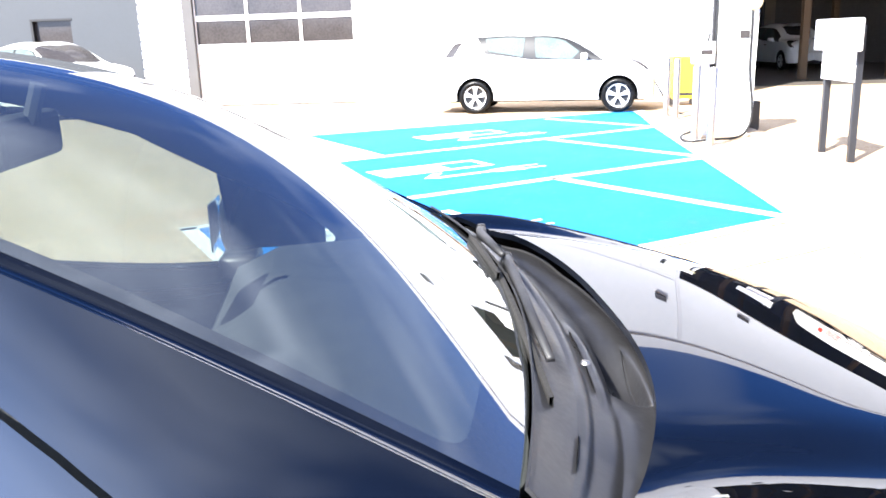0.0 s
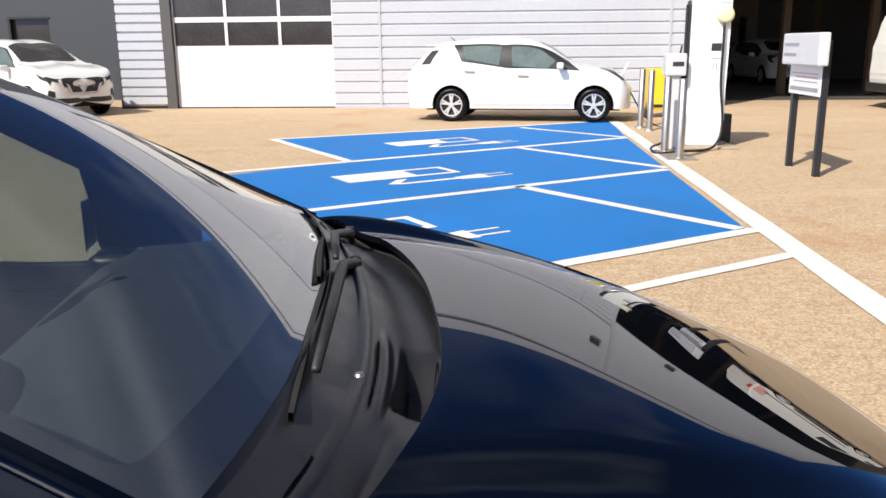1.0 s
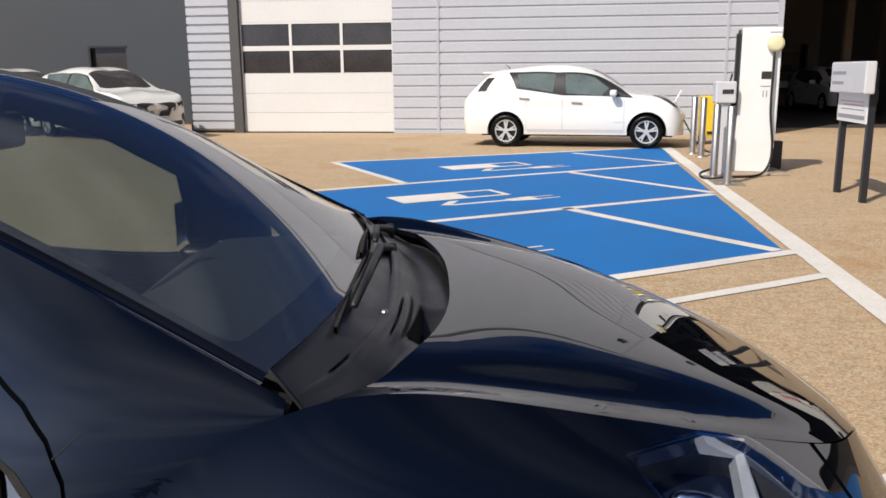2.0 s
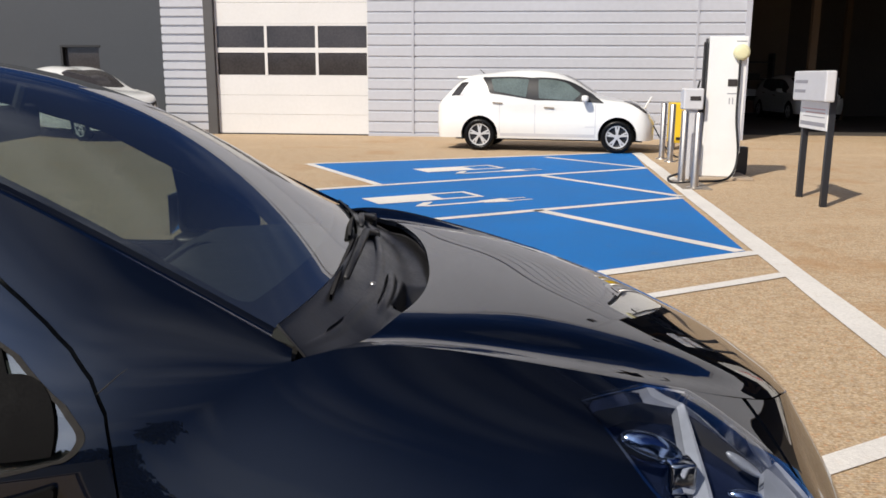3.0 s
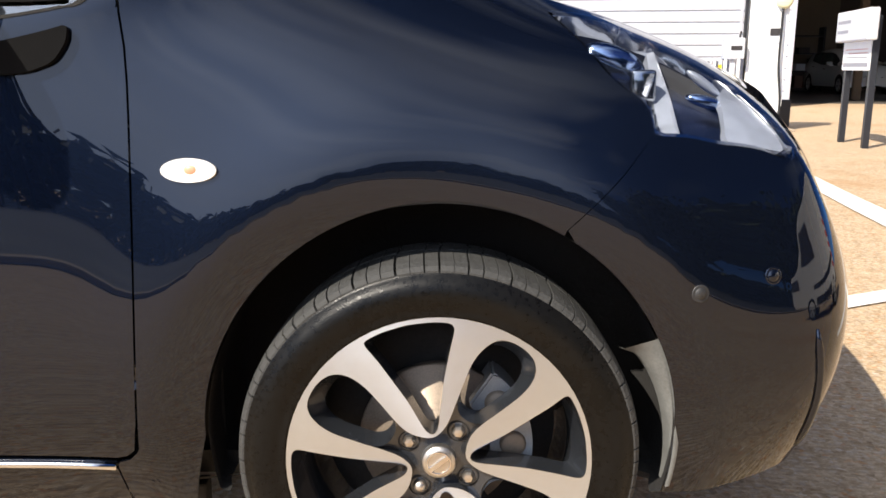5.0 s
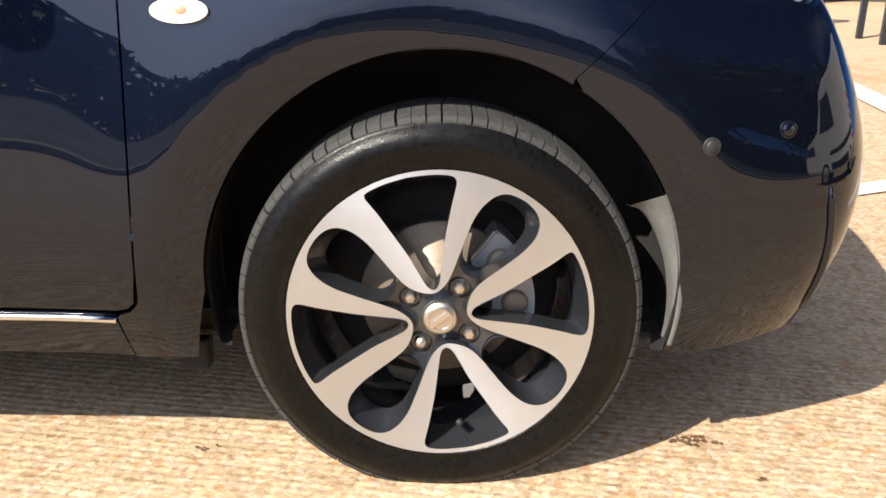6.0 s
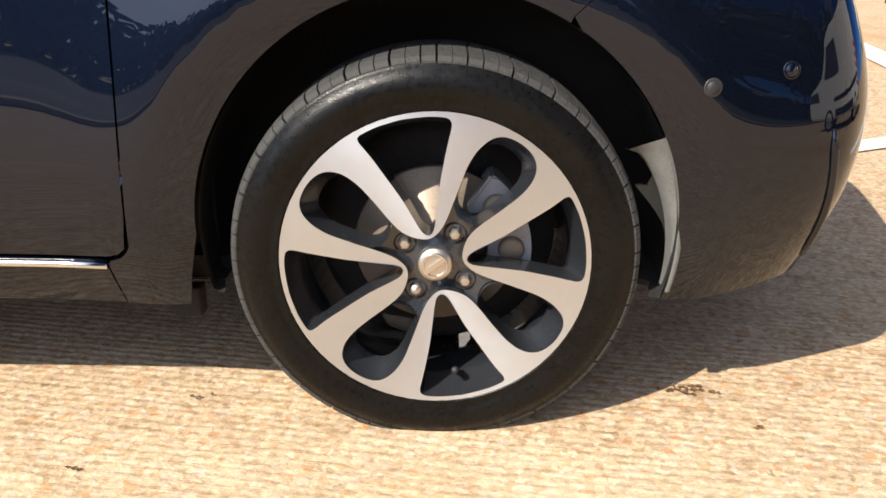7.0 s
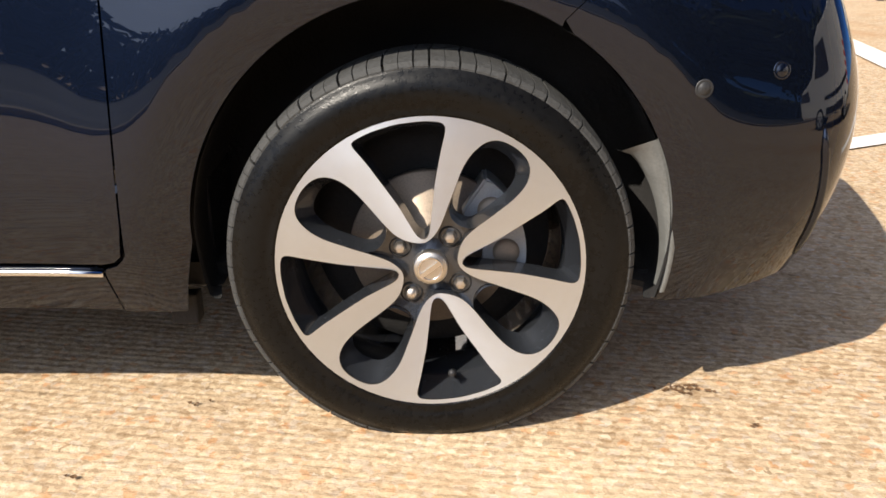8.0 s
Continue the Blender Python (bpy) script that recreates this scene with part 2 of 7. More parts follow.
def turned_alloy():
    """Lathe-turned clear-lacquered alloy: fine rings round the hub spread the highlights along the radius."""
    m = material("machined_alloy", (0.62, 0.69, 0.80), rough=0.36, metal=0.97, var=0.03, scale=14, fine=60)
    n, l = m.node_tree.nodes, m.node_tree.links
    p = n["Principled BSDF"]
    t = n.new("ShaderNodeTangent")
    t.direction_type, t.axis = "RADIAL", "Y"
    p.inputs["Anisotropic"].default_value, p.inputs["Anisotropic Rotation"].default_value = 0.65, 0.25
    l.new(t.outputs["Tangent"], p.inputs["Tangent"])
    return m


M_GROUND = concrete_ground()
M_BLUE = paint_on_ground("blue_bay_paint", (0.010, 0.155, 0.47), (0.10, 0.17, 0.30))
M_LINE = paint_on_ground("white_line_paint", (0.72, 0.69, 0.65), (0.52, 0.43, 0.32))
M_CLAD = material("light_grey_cladding", (0.50, 0.515, 0.565), rough=0.45, var=0.05, scale=0.7, spec=0.4)
M_CLADTRIM = material("grey_flashing", (0.45, 0.46, 0.51), rough=0.4, var=0.05, scale=2)
M_DARKWALL = material("charcoal_panel", (0.050, 0.056, 0.066), rough=0.55, var=0.06, scale=0.8)
M_DOORWHITE = material("white_door_panel", (0.70, 0.692, 0.685), rough=0.5, var=0.04, scale=1.0)
M_JAMB = material("dark_grey_jamb", (0.085, 0.082, 0.084), rough=0.6, var=0.1, scale=3)
M_TEALGLASS = material("pale_teal_window", (0.11, 0.14, 0.135), rough=0.05, var=0.3, scale=3.0, spec=0.5)
M_DARKGLASS = material("dark_window", (0.05, 0.045, 0.045), rough=0.08, var=0.35, scale=1.4, spec=0.5)
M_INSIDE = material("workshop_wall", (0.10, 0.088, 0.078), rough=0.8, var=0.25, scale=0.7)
M_INFLOOR = material("shaded_workshop_floor", (0.085, 0.075, 0.066), rough=0.6, var=0.2, scale=1.2)
M_YELLOWSTEEL = material("yellow_paint", (0.80, 0.55, 0.03), rough=0.45, var=0.08, scale=6)
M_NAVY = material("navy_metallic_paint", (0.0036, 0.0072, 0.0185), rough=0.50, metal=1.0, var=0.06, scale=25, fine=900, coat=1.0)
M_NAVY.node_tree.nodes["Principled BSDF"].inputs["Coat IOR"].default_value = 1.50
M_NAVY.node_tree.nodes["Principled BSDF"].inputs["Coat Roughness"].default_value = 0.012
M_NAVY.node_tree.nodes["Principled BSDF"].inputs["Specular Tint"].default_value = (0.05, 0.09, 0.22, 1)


def veiled(m, amount, tone):
    """A thin uneven pale veil mixed into a glossy material, lifting its darks as haze would."""
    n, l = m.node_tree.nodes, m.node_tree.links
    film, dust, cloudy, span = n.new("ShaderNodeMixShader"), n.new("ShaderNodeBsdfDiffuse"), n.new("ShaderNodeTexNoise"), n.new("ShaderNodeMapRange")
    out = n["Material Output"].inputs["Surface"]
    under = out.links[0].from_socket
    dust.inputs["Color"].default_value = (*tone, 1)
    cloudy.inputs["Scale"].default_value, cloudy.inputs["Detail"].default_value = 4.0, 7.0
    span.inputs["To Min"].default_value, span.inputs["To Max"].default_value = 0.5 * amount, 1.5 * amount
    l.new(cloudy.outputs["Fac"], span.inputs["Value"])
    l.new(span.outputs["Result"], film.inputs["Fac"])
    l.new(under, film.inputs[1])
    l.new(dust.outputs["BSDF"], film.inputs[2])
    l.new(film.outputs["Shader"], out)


# Pale haze put into the paint's colour to lift its darks.
veiled(M_NAVY, 0.0030, (0.42, 0.50, 0.68))
M_BLACKPL = material("black_plastic", (0.022, 0.022, 0.024), rough=0.5, var=0.15, scale=20, bump=0.06, bump_scale=500)
M_GREYPL = material("weathered_grey_plastic", (0.028, 0.029, 0.032), rough=0.40, var=0.2, scale=9, bump=0.03, bump_scale=300)
M_LINER = material("wheel_arch_liner", (0.016, 0.015, 0.0145), rough=0.85, var=0.2, scale=20, bump=0.2, bump_scale=120)
M_LINEREDGE = material("grey_liner_lip", (0.135, 0.138, 0.132), rough=0.6, var=0.25, scale=18)
M_RUBBER = material("tyre_rubber", (0.0038, 0.0037, 0.0036), rough=0.30, var=0.5, scale=11, fine=120, bump=0.10, bump_scale=420, spec=0.24)
M_TREAD = material("dusty_tread", (0.042, 0.042, 0.041), rough=0.85, var=0.3, scale=14, bump=0.25, bump_scale=160)
M_ALLOY = turned_alloy()
M_ALLOYDARK = material("graphite_wheel_paint", (0.060, 0.066, 0.078), rough=0.26, metal=0.7, var=0.08, scale=20, coat=0.7)
M_STEEL = material("brushed_steel", (0.60, 0.56, 0.51), rough=0.40, metal=1.0, var=0.1, scale=20)
M_FARALLOY = material("silver_wheel_paint", (0.60, 0.60, 0.60), rough=0.4, metal=0.35, var=0.04, scale=20)
M_DISC = material("rusty_brake_disc", (0.26, 0.21, 0.165), rough=0.5, metal=0.5, var=0.3, scale=25)
M_CALIPER = material("cast_grey_caliper", (0.34, 0.36, 0.38), rough=0.55, metal=0.2, var=0.2, scale=25)
M_CHROME = material("chrome", (0.72, 0.72, 0.73), rough=0.08, metal=1.0, var=0.02, scale=10)
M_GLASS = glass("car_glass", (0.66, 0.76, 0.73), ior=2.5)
# The glass gets a veil of haze in its shader, brightening what lies behind.
veiled(M_GLASS, 0.014, (0.72, 0.78, 0.78))
M_CLEAR = glass("clear_lens", (0.86, 0.88, 0.90), ior=1.5)
M_CABIN = material("dark_cabin_trim", (0.030, 0.034, 0.036), rough=0.7, var=0.15, scale=20, bump=0.1, bump_scale=300)
M_SEAT = material("charcoal_seat_cloth", (0.030, 0.031, 0.034), rough=0.9, var=0.25, scale=25, bump=0.2, bump_scale=400)
M_WHITECAR = material("white_car_paint", (0.78, 0.78, 0.76), rough=0.35, var=0.02, scale=6, coat=1.0)
M_WHITEPLAIN = material("white_painted_metal", (0.78, 0.78, 0.77), rough=0.35, var=0.04, scale=4)
M_PALEGREY = material("pale_grey_panel", (0.60, 0.60, 0.62), rough=0.4, var=0.06, scale=5)
M_POST = material("black_painted_post", (0.020, 0.022, 0.028), rough=0.4, var=0.15, scale=10)
M_CABLE = material("black_cable", (0.016, 0.016, 0.017), rough=0.5, var=0.1, scale=30)
M_CONCRETEPAD = material("concrete_plinth", (0.40, 0.32, 0.24), rough=0.9, var=0.15, scale=8, bump=0.3, bump_scale=80)
M_SIGNTEXT = material("faded_grey_print", (0.30, 0.30, 0.33), rough=0.5, var=0.05, scale=10)
M_REDPRINT = material("faded_red_print", (0.62, 0.33, 0.30), rough=0.5, var=0.05, scale=10)
M_AMBER = material("amber_bulb", (0.75, 0.35, 0.22), rough=0.3, var=0.1, scale=30)
M_LENSWHITE = material("frosted_lens", (0.80, 0.77, 0.72), rough=0.2, var=0.08, scale=60, coat=0.5)
M_DEADLEAF = material("dry_brown_leaf", (0.12, 0.065, 0.03), rough=0.8, var=0.4, scale=40)
M_BARK = material("bark", (0.07, 0.05, 0.035), rough=0.95, var=0.3, scale=12, bump=0.5, bump_scale=30)
M_LEAF = material("tree_leaves", (0.035, 0.055, 0.02), rough=0.7, var=0.4, scale=2.0, fine=20)
M_ASPHALT = material("worn_asphalt", (0.05, 0.05, 0.052), rough=0.9, var=0.25, scale=0.8, fine=90, bump=0.3, bump_scale=120)
M_BRICKFAR = material("dull_brick", (0.20, 0.12, 0.09), rough=0.85, var=0.2, scale=3)
M_REDSTRIPE = material("red_reflective", (0.62, 0.06, 0.04), rough=0.35, var=0.06, scale=10)
M_YELLOWED = material("yellowed_plastic", (0.72, 0.68, 0.42), rough=0.4, var=0.06, scale=10)
M_SENSOR = material("dull_sensor_face", (0.024, 0.024, 0.025), rough=0.5, var=0.2, scale=40)
M_SCUTTLE = material("worn_black_plastic", (0.024, 0.024, 0.026), rough=0.36, var=0.25, scale=9, bump=0.012, bump_scale=160)
M_MATTBLACK = material("matt_black_reflection", (0.004, 0.004, 0.0045), rough=0.75, var=0.2, scale=20, bump=0.05, bump_scale=300, spec=0.12)
M_MIRRORBLACK = material("satin_black_cap", (0.015, 0.015, 0.015), rough=0.42, var=0.1, scale=12)
M_STEELDULL = material("dull_steel", (0.30, 0.25, 0.20), rough=0.6, metal=0.5, var=0.25, scale=10)
M_RUST = material("rust_brown_paint", (0.11, 0.068, 0.035), rough=0.7, var=0.2, scale=5)
M_PANELTAN = material("tan_board", (0.24, 0.20, 0.15), rough=0.8, var=0.1, scale=2)
M_LAMPHAZE = material("hazy_silver_reflector", (0.46, 0.50, 0.60), rough=0.45, metal=0.45, var=0.18, scale=40)
M_LAMPDARK = material("dark_lamp_housing", (0.022, 0.034, 0.085), rough=0.22, metal=0.7, var=0.15, scale=30)
# Chrome with the mirrored sky's blue put into its base colour.
M_LAMPSATIN = material("sky_tinted_reflector", (0.42, 0.54, 0.80), rough=0.12, metal=1.0, var=0.1, scale=40)


# ---- shape helpers ----
from mathutils.geometry import delaunay_2d_cdt


def link_mesh(name, me, mat, parent=None, label="", m=None):
    if mat is not None:
        me.materials.append(mat)
    ob = new(name, me)
    if parent is not None:
        ob.parent = parent
    if m is not None:
        ob.matrix_basis = m
    if label:
        ob["label"] = label
    return ob


def part(name, bm, mat, parent=None, label="", smooth=False, m=None):
    """Links a bmesh as one mesh object under a thing."""
    me = bpy.data.meshes.new(name)
    bmesh.ops.recalc_face_normals(bm, faces=bm.faces)
    for f in bm.faces:
        f.smooth = smooth
    bm.to_mesh(me)
    bm.free()
    return link_mesh(name, me, mat, parent, label, m)


def thing(name, label, category, m=None, group="", kind=""):
    ob = new(name)
    ob.empty_display_size = 0.1
    if m is not None:
        ob.matrix_basis = m
    return tagged(ob, label, category, group, kind)


def box(bm, x0, x1, y0, y1, z0, z1, bevel=0.0, seg=2, m=None):
    r = bmesh.ops.create_cube(bm, size=1.0)
    vs = r["verts"]
    for v in vs:
        v.co = Vector((x0 + (v.co.x + 0.5) * (x1 - x0), y0 + (v.co.y + 0.5) * (y1 - y0), z0 + (v.co.z + 0.5) * (z1 - z0)))
    if bevel > 0:
        es = list({e for v in vs for e in v.link_edges})
        r = bmesh.ops.bevel(bm, geom=es, offset=bevel, segments=seg, affect="EDGES", profile=0.5)
        vs = list({v for f in r["faces"] for v in f.verts} | {v for v in vs if v.is_valid})
    if m is not None:
        bmesh.ops.transform(bm, matrix=m, verts=vs)
    return vs


def box_part(name, x0, x1, y0, y1, z0, z1, mat, parent=None, label="", bevel=0.0, m=None):
    bm = bmesh.new()
    box(bm, x0, x1, y0, y1, z0, z1, bevel)
    return part(name, bm, mat, parent, label, m=m)


def lathe(bm, profile, axis="Y", seg=48, closed=False, m=None, sweep=2 * math.pi):
    """Turns (radius, along) pairs round an axis."""
    rings = []
    full = abs(sweep - 2 * math.pi) < 1e-6
    for k in range(seg if full else seg + 1):
        a = sweep * k / seg
        c, s = math.cos(a), math.sin(a)
        ring = []
        for r, h in profile:
            co = {"Y": (r * c, h, r * s), "Z": (r * c, r * s, h), "X": (h, r * c, r * s)}[axis]
            ring.append(bm.verts.new(m @ Vector(co) if m is not None else co))
        rings.append(ring)
    n = len(profile)
    for k in range(seg):
        a, b = rings[k], rings[(k + 1) % len(rings)]
        for i in range(n if closed else n - 1):
            j = (i + 1) % n
            if len({a[i], b[i], b[j], a[j]}) == 4:
                bm.faces.new((a[i], b[i], b[j], a[j]))


def tube(bm, pts, radius, seg=8, cap=True):
    """A round tube along points; radius may be a number or a list."""
    pts = [Vector(p) for p in pts]
    rings = []
    for i, p in enumerate(pts):
        d = (pts[min(i + 1, len(pts) - 1)] - pts[max(i - 1, 0)]).normalized()
        side = d.orthogonal().normalized() if i == 0 else (side - d * side.dot(d)).normalized()
        up = d.cross(side)
        r = radius[i] if isinstance(radius, (list, tuple)) else radius
        rings.append([bm.verts.new(p + (side * math.cos(2 * math.pi * k / seg) + up * math.sin(2 * math.pi * k / seg)) * r) for k in range(seg)])
    for a, b in zip(rings, rings[1:]):
        for k in range(seg):
            bm.faces.new((a[k], a[(k + 1) % seg], b[(k + 1) % seg], b[k]))
    if cap:
        bm.faces.new(rings[0][::-1])
        bm.faces.new(rings[-1])


def curve_pts(ctrl, n):
    """n points on a smooth curve through control points."""
    ctrl = np.array(ctrl, float)
    k = np.r_[0, np.cumsum(np.linalg.norm(np.diff(ctrl, axis=0), axis=1))]
    return cardinal(k, np.linspace(0, k[-1], n)) @ ctrl


def prism(bm, poly, h0, h1, axis="Z"):
    """A polygon drawn out between two heights along an axis."""
    put = {"Z": lambda a, b, h: (a, b, h), "Y": lambda a, b, h: (a, h, b), "X": lambda a, b, h: (h, a, b)}[axis]
    lo = [bm.verts.new(put(a, b, h0)) for a, b in poly]
    hi = [bm.verts.new(put(a, b, h1)) for a, b in poly]
    bm.faces.new(lo[::-1])
    bm.faces.new(hi)
    for i in range(len(poly)):
        j = (i + 1) % len(poly)
        bm.faces.new((lo[i], lo[j], hi[j], hi[i]))


def cardinal(knots, t):
    """Weights of the knots in a natural cubic spline at t; row by row."""
    k = np.asarray(knots, float)
    n = len(k)
    h = np.diff(k)
    A, B = np.eye(n), np.zeros((n, n))
    for i in range(1, n - 1):
        A[i, i - 1], A[i, i], A[i, i + 1] = h[i - 1], 2 * (h[i - 1] + h[i]), h[i]
        B[i, i - 1], B[i, i + 1] = 6 / h[i - 1], 6 / h[i]
        B[i, i] = -6 / h[i - 1] - 6 / h[i]
    M = np.linalg.solve(A, B)
    t = np.clip(np.asarray(t, float), k[0], k[-1])
    i = np.clip(np.searchsorted(k, t, side="right") - 1, 0, n - 2)
    hi = h[i]
    a, b = (k[i + 1] - t) / hi, (t - k[i]) / hi
    W = np.zeros((len(t), n))
    r = np.arange(len(t))
    W[r, i] += a
    W[r, i + 1] += b
    W += ((a**3 - a) * hi**2 / 6)[:, None] * M[i] + ((b**3 - b) * hi**2 / 6)[:, None] * M[i + 1]
    return W


class Patch:
    """A smooth surface through a net of points: rows along b, columns along a."""

    def __init__(self, net, ka, kb):
        self.net, self.ka, self.kb = np.array(net, float), np.array(ka, float), np.array(kb, float)

    def at(self, ab):
        ab = np.asarray(ab, float)
        wa, wb = cardinal(self.ka, ab[:, 0]), cardinal(self.kb, ab[:, 1])
        return np.einsum("nj,ni,ijc->nc", wa, wb, self.net)

    def locate(self, pts, axes=(0, 2), fine=160, nose=None):
        """Parameters at which the surface has these two coordinates."""
        if not hasattr(self, "_grid"):
            aa, bb = np.meshgrid(np.linspace(self.ka[0], self.ka[-1], fine * 2), np.linspace(self.kb[0], self.kb[-1], fine))
            self._grid = np.c_[aa.ravel(), bb.ravel()]
            self._pos = self.at(self._grid)
        out = []
        for p in pts:
            d = ((self._pos[:, list(axes)] - p) ** 2).sum(1)
            if nose is not None:
                d = d + np.where(self._pos[:, 0] > nose, 0.0, 100.0)
            ab = self._grid[d.argmin()].copy()
            for _ in range(6):
                e = 1e-4
                q = self.at([ab, ab + (e, 0), ab + (0, e)])[:, list(axes)]
                J = np.stack([(q[1] - q[0]) / e, (q[2] - q[0]) / e], 1)
                if abs(np.linalg.det(J)) < 1e-6:
                    break
                ab = ab + np.clip(np.linalg.solve(J, np.asarray(p) - q[0]), -0.05, 0.05)
                ab = np.clip(ab, (self.ka[0], self.kb[0]), (self.ka[-1], self.kb[-1]))
            out.append(tuple(ab))
        return out


def coons(right, left, rear, front, bulge=None):
    """A surface filled in between four edge curves, each a function of 0..1."""
    def at(st):
        st = np.asarray(st, float)
        s, t = st[:, :1], st[:, 1:]
        R, L, A, F = right(st[:, 1]), left(st[:, 1]), rear(st[:, 0]), front(st[:, 0])
        c = [right(np.array([0.0]))[0], left(np.array([0.0]))[0], right(np.array([1.0]))[0], left(np.array([1.0]))[0]]
        p = (1 - s) * R + s * L + (1 - t) * A + t * F - ((1 - s) * (1 - t) * c[0] + s * (1 - t) * c[1] + (1 - s) * t * c[2] + s * t * c[3])
        return p + bulge(st) if bulge else p
    return at


def inside(poly, pts):
    poly, pts = np.asarray(poly, float), np.asarray(pts, float)
    x, y = pts[:, 0], pts[:, 1]
    res = np.zeros(len(pts), bool)
    for (x0, y0), (x1, y1) in zip(poly, np.roll(poly, -1, 0)):
        if y0 != y1:
            res ^= ((y0 > y) != (y1 > y)) & (x < (x1 - x0) * (y - y0) / (y1 - y0) + x0)
    return res


def resample(poly, step, closed=True):
    poly = np.asarray(poly, float)
    out = []
    ends = np.roll(poly, -1, 0) if closed else poly[1:]
    for p, q in zip(poly, ends):
        n = max(1, int(np.ceil(np.linalg.norm(q - p) / step)))
        out += [p + (q - p) * i / n for i in range(n)]
    if not closed:
        out.append(poly[-1])
    return np.array(out)


def rounded(poly, r, seg=5):
    """A polygon with its corners rounded; r may be a list, one for each corner."""
    poly = np.asarray(poly, float)
    n = len(poly)
    rs = r if isinstance(r, (list, tuple)) else [r] * n
    out = []
    for i in range(n):
        p, a, b = poly[i], poly[i - 1], poly[(i + 1) % n]
        la, lb = np.linalg.norm(a - p), np.linalg.norm(b - p)
        d = min(rs[i], la * 0.45, lb * 0.45)
        if d < 1e-5:
            out.append(p)
            continue
        q0, q1 = p + (a - p) / la * d, p + (b - p) / lb * d
        for k in range(seg + 1):
            t = k / seg
            out.append((1 - t) ** 2 * q0 + 2 * t * (1 - t) * p + t * t * q1)
    return np.array(out)


def panel_mesh(name, surf, outer, holes, step, mirror=None, thick=0.012, flip=False, lift=0.0):
    """A sheet cut out of a surface by outlines in its own parameters, with its edges turned in."""
    loops = [resample(outer, step)] + [resample(h, step) for h in holes]
    verts, edges = [], []
    for lp in loops:
        k = len(verts)
        verts += [tuple(p) for p in lp]
        edges += [(k + i, k + (i + 1) % len(lp)) for i in range(len(lp))]
    allb = np.array(verts)
    lo, hi = allb.min(0), allb.max(0)
    gx, gy = np.meshgrid(np.arange(lo[0] + step / 2, hi[0], step), np.arange(lo[1] + step / 2, hi[1], step))
    gx = gx + (np.arange(gx.shape[0]) % 2)[:, None] * step * 0.5
    g = np.c_[gx.ravel(), gy.ravel()]
    keep = inside(loops[0], g)
    for h in loops[1:]:
        keep &= ~inside(h, g)
    g = g[keep]
    if len(g):
        near = np.zeros(len(g), bool)
        for c in range(0, len(g), 2000):
            near[c:c + 2000] = (((g[c:c + 2000, None] - allb[None]) ** 2).sum(2) < (0.45 * step) ** 2).any(1)
        verts += [tuple(p) for p in g[~near]]
    v2, _, faces, *_ = delaunay_2d_cdt([Vector(v) for v in verts], edges, [], 0, 1e-7)
    P = np.array([tuple(v) for v in v2])
    F = np.array([f for f in faces if len(f) == 3])
    cen = P[F].mean(1)
    ok = inside(loops[0], cen)
    for h in loops[1:]:
        ok &= ~inside(h, cen)
    F = F[ok]
    used = np.unique(F)
    back = -np.ones(len(P), int)
    back[used] = np.arange(len(used))
    P, F = P[used], back[F]
    e = 1e-4
    S = surf(P)
    da, db = surf(P + (e, 0)) - surf(P - (e, 0)), surf(P + (0, e)) - surf(P - (0, e))
    N = np.cross(da, db)
    N /= np.linalg.norm(N, axis=1)[:, None] + 1e-12
    if flip:
        N = -N
    S = S + N * lift
    if mirror is not None:
        S[:, 1], N[:, 1] = 2 * mirror - S[:, 1], -N[:, 1]
    tri = F.copy()
    nn = np.cross(S[tri[:, 1]] - S[tri[:, 0]], S[tri[:, 2]] - S[tri[:, 0]])
    wrong = (nn * N[tri[:, 0]]).sum(1) < 0
    tri[wrong] = tri[wrong][:, ::-1]
    V, NV, faces_out = [S], [N], [tuple(int(i) for i in t) for t in tri]
    if thick > 0:
        count = {}
        for t in tri:
            for i in range(3):
                a, b = int(t[i]), int(t[(i + 1) % 3])
                count[(a, b)] = count.get((a, b), 0) + 1
        rim = [(a, b) for a, b in count if (b, a) not in count]
        side = {}
        for a, b in rim:
            out = np.cross(S[b] - S[a], N[a])
            for i in (a, b):
                side[i] = side.get(i, 0) + out
        ids = {}
        base = len(S)
        top, low, rn = [], [], []
        for i, o in side.items():
            ids[i] = len(top)
            top.append(S[i])
            low.append(S[i] - N[i] * thick)
            o = o / (np.linalg.norm(o) + 1e-12)
            rn.append(o)
        m = len(top)
        V += [np.array(top), np.array(low)]
        NV += [np.array(rn), np.array(rn)]
        for a, b in rim:
            ia, ib = base + ids[a], base + ids[b]
            faces_out.append((ib, ia, ia + m, ib + m))
    V, NV = np.concatenate(V), np.concatenate(NV)
    me = bpy.data.meshes.new(name)
    me.from_pydata(V.tolist(), [], faces_out)
    for p in me.polygons:
        p.use_smooth = True
    me.normals_split_custom_set_from_vertices(NV.tolist())
    return me


def panel(name, surf, outer, holes, step, mat, parent, label="", **kw):
    return link_mesh(name, panel_mesh(name, surf, outer, holes, step, **kw), mat, parent, label)


def circle(cx, cz, r, n=64, a0=0.0, a1=360.0):
    return [(cx + r * math.cos(radians(a0 + (a1 - a0) * k / n)), cz + r * math.sin(radians(a0 + (a1 - a0) * k / n))) for k in range(n)]


# ---- ground and bays ----
WALL_Y = 19.5
bm = bmesh.new()
bmesh.ops.create_grid(bm, x_segments=40, y_segments=40, size=600)
ground = part("ground", bm, M_GROUND)
tagged(ground, "tan brushed concrete forecourt with exposed grit", "ground", kind="structure")

U = (math.cos(radians(34)), math.sin(radians(34)))


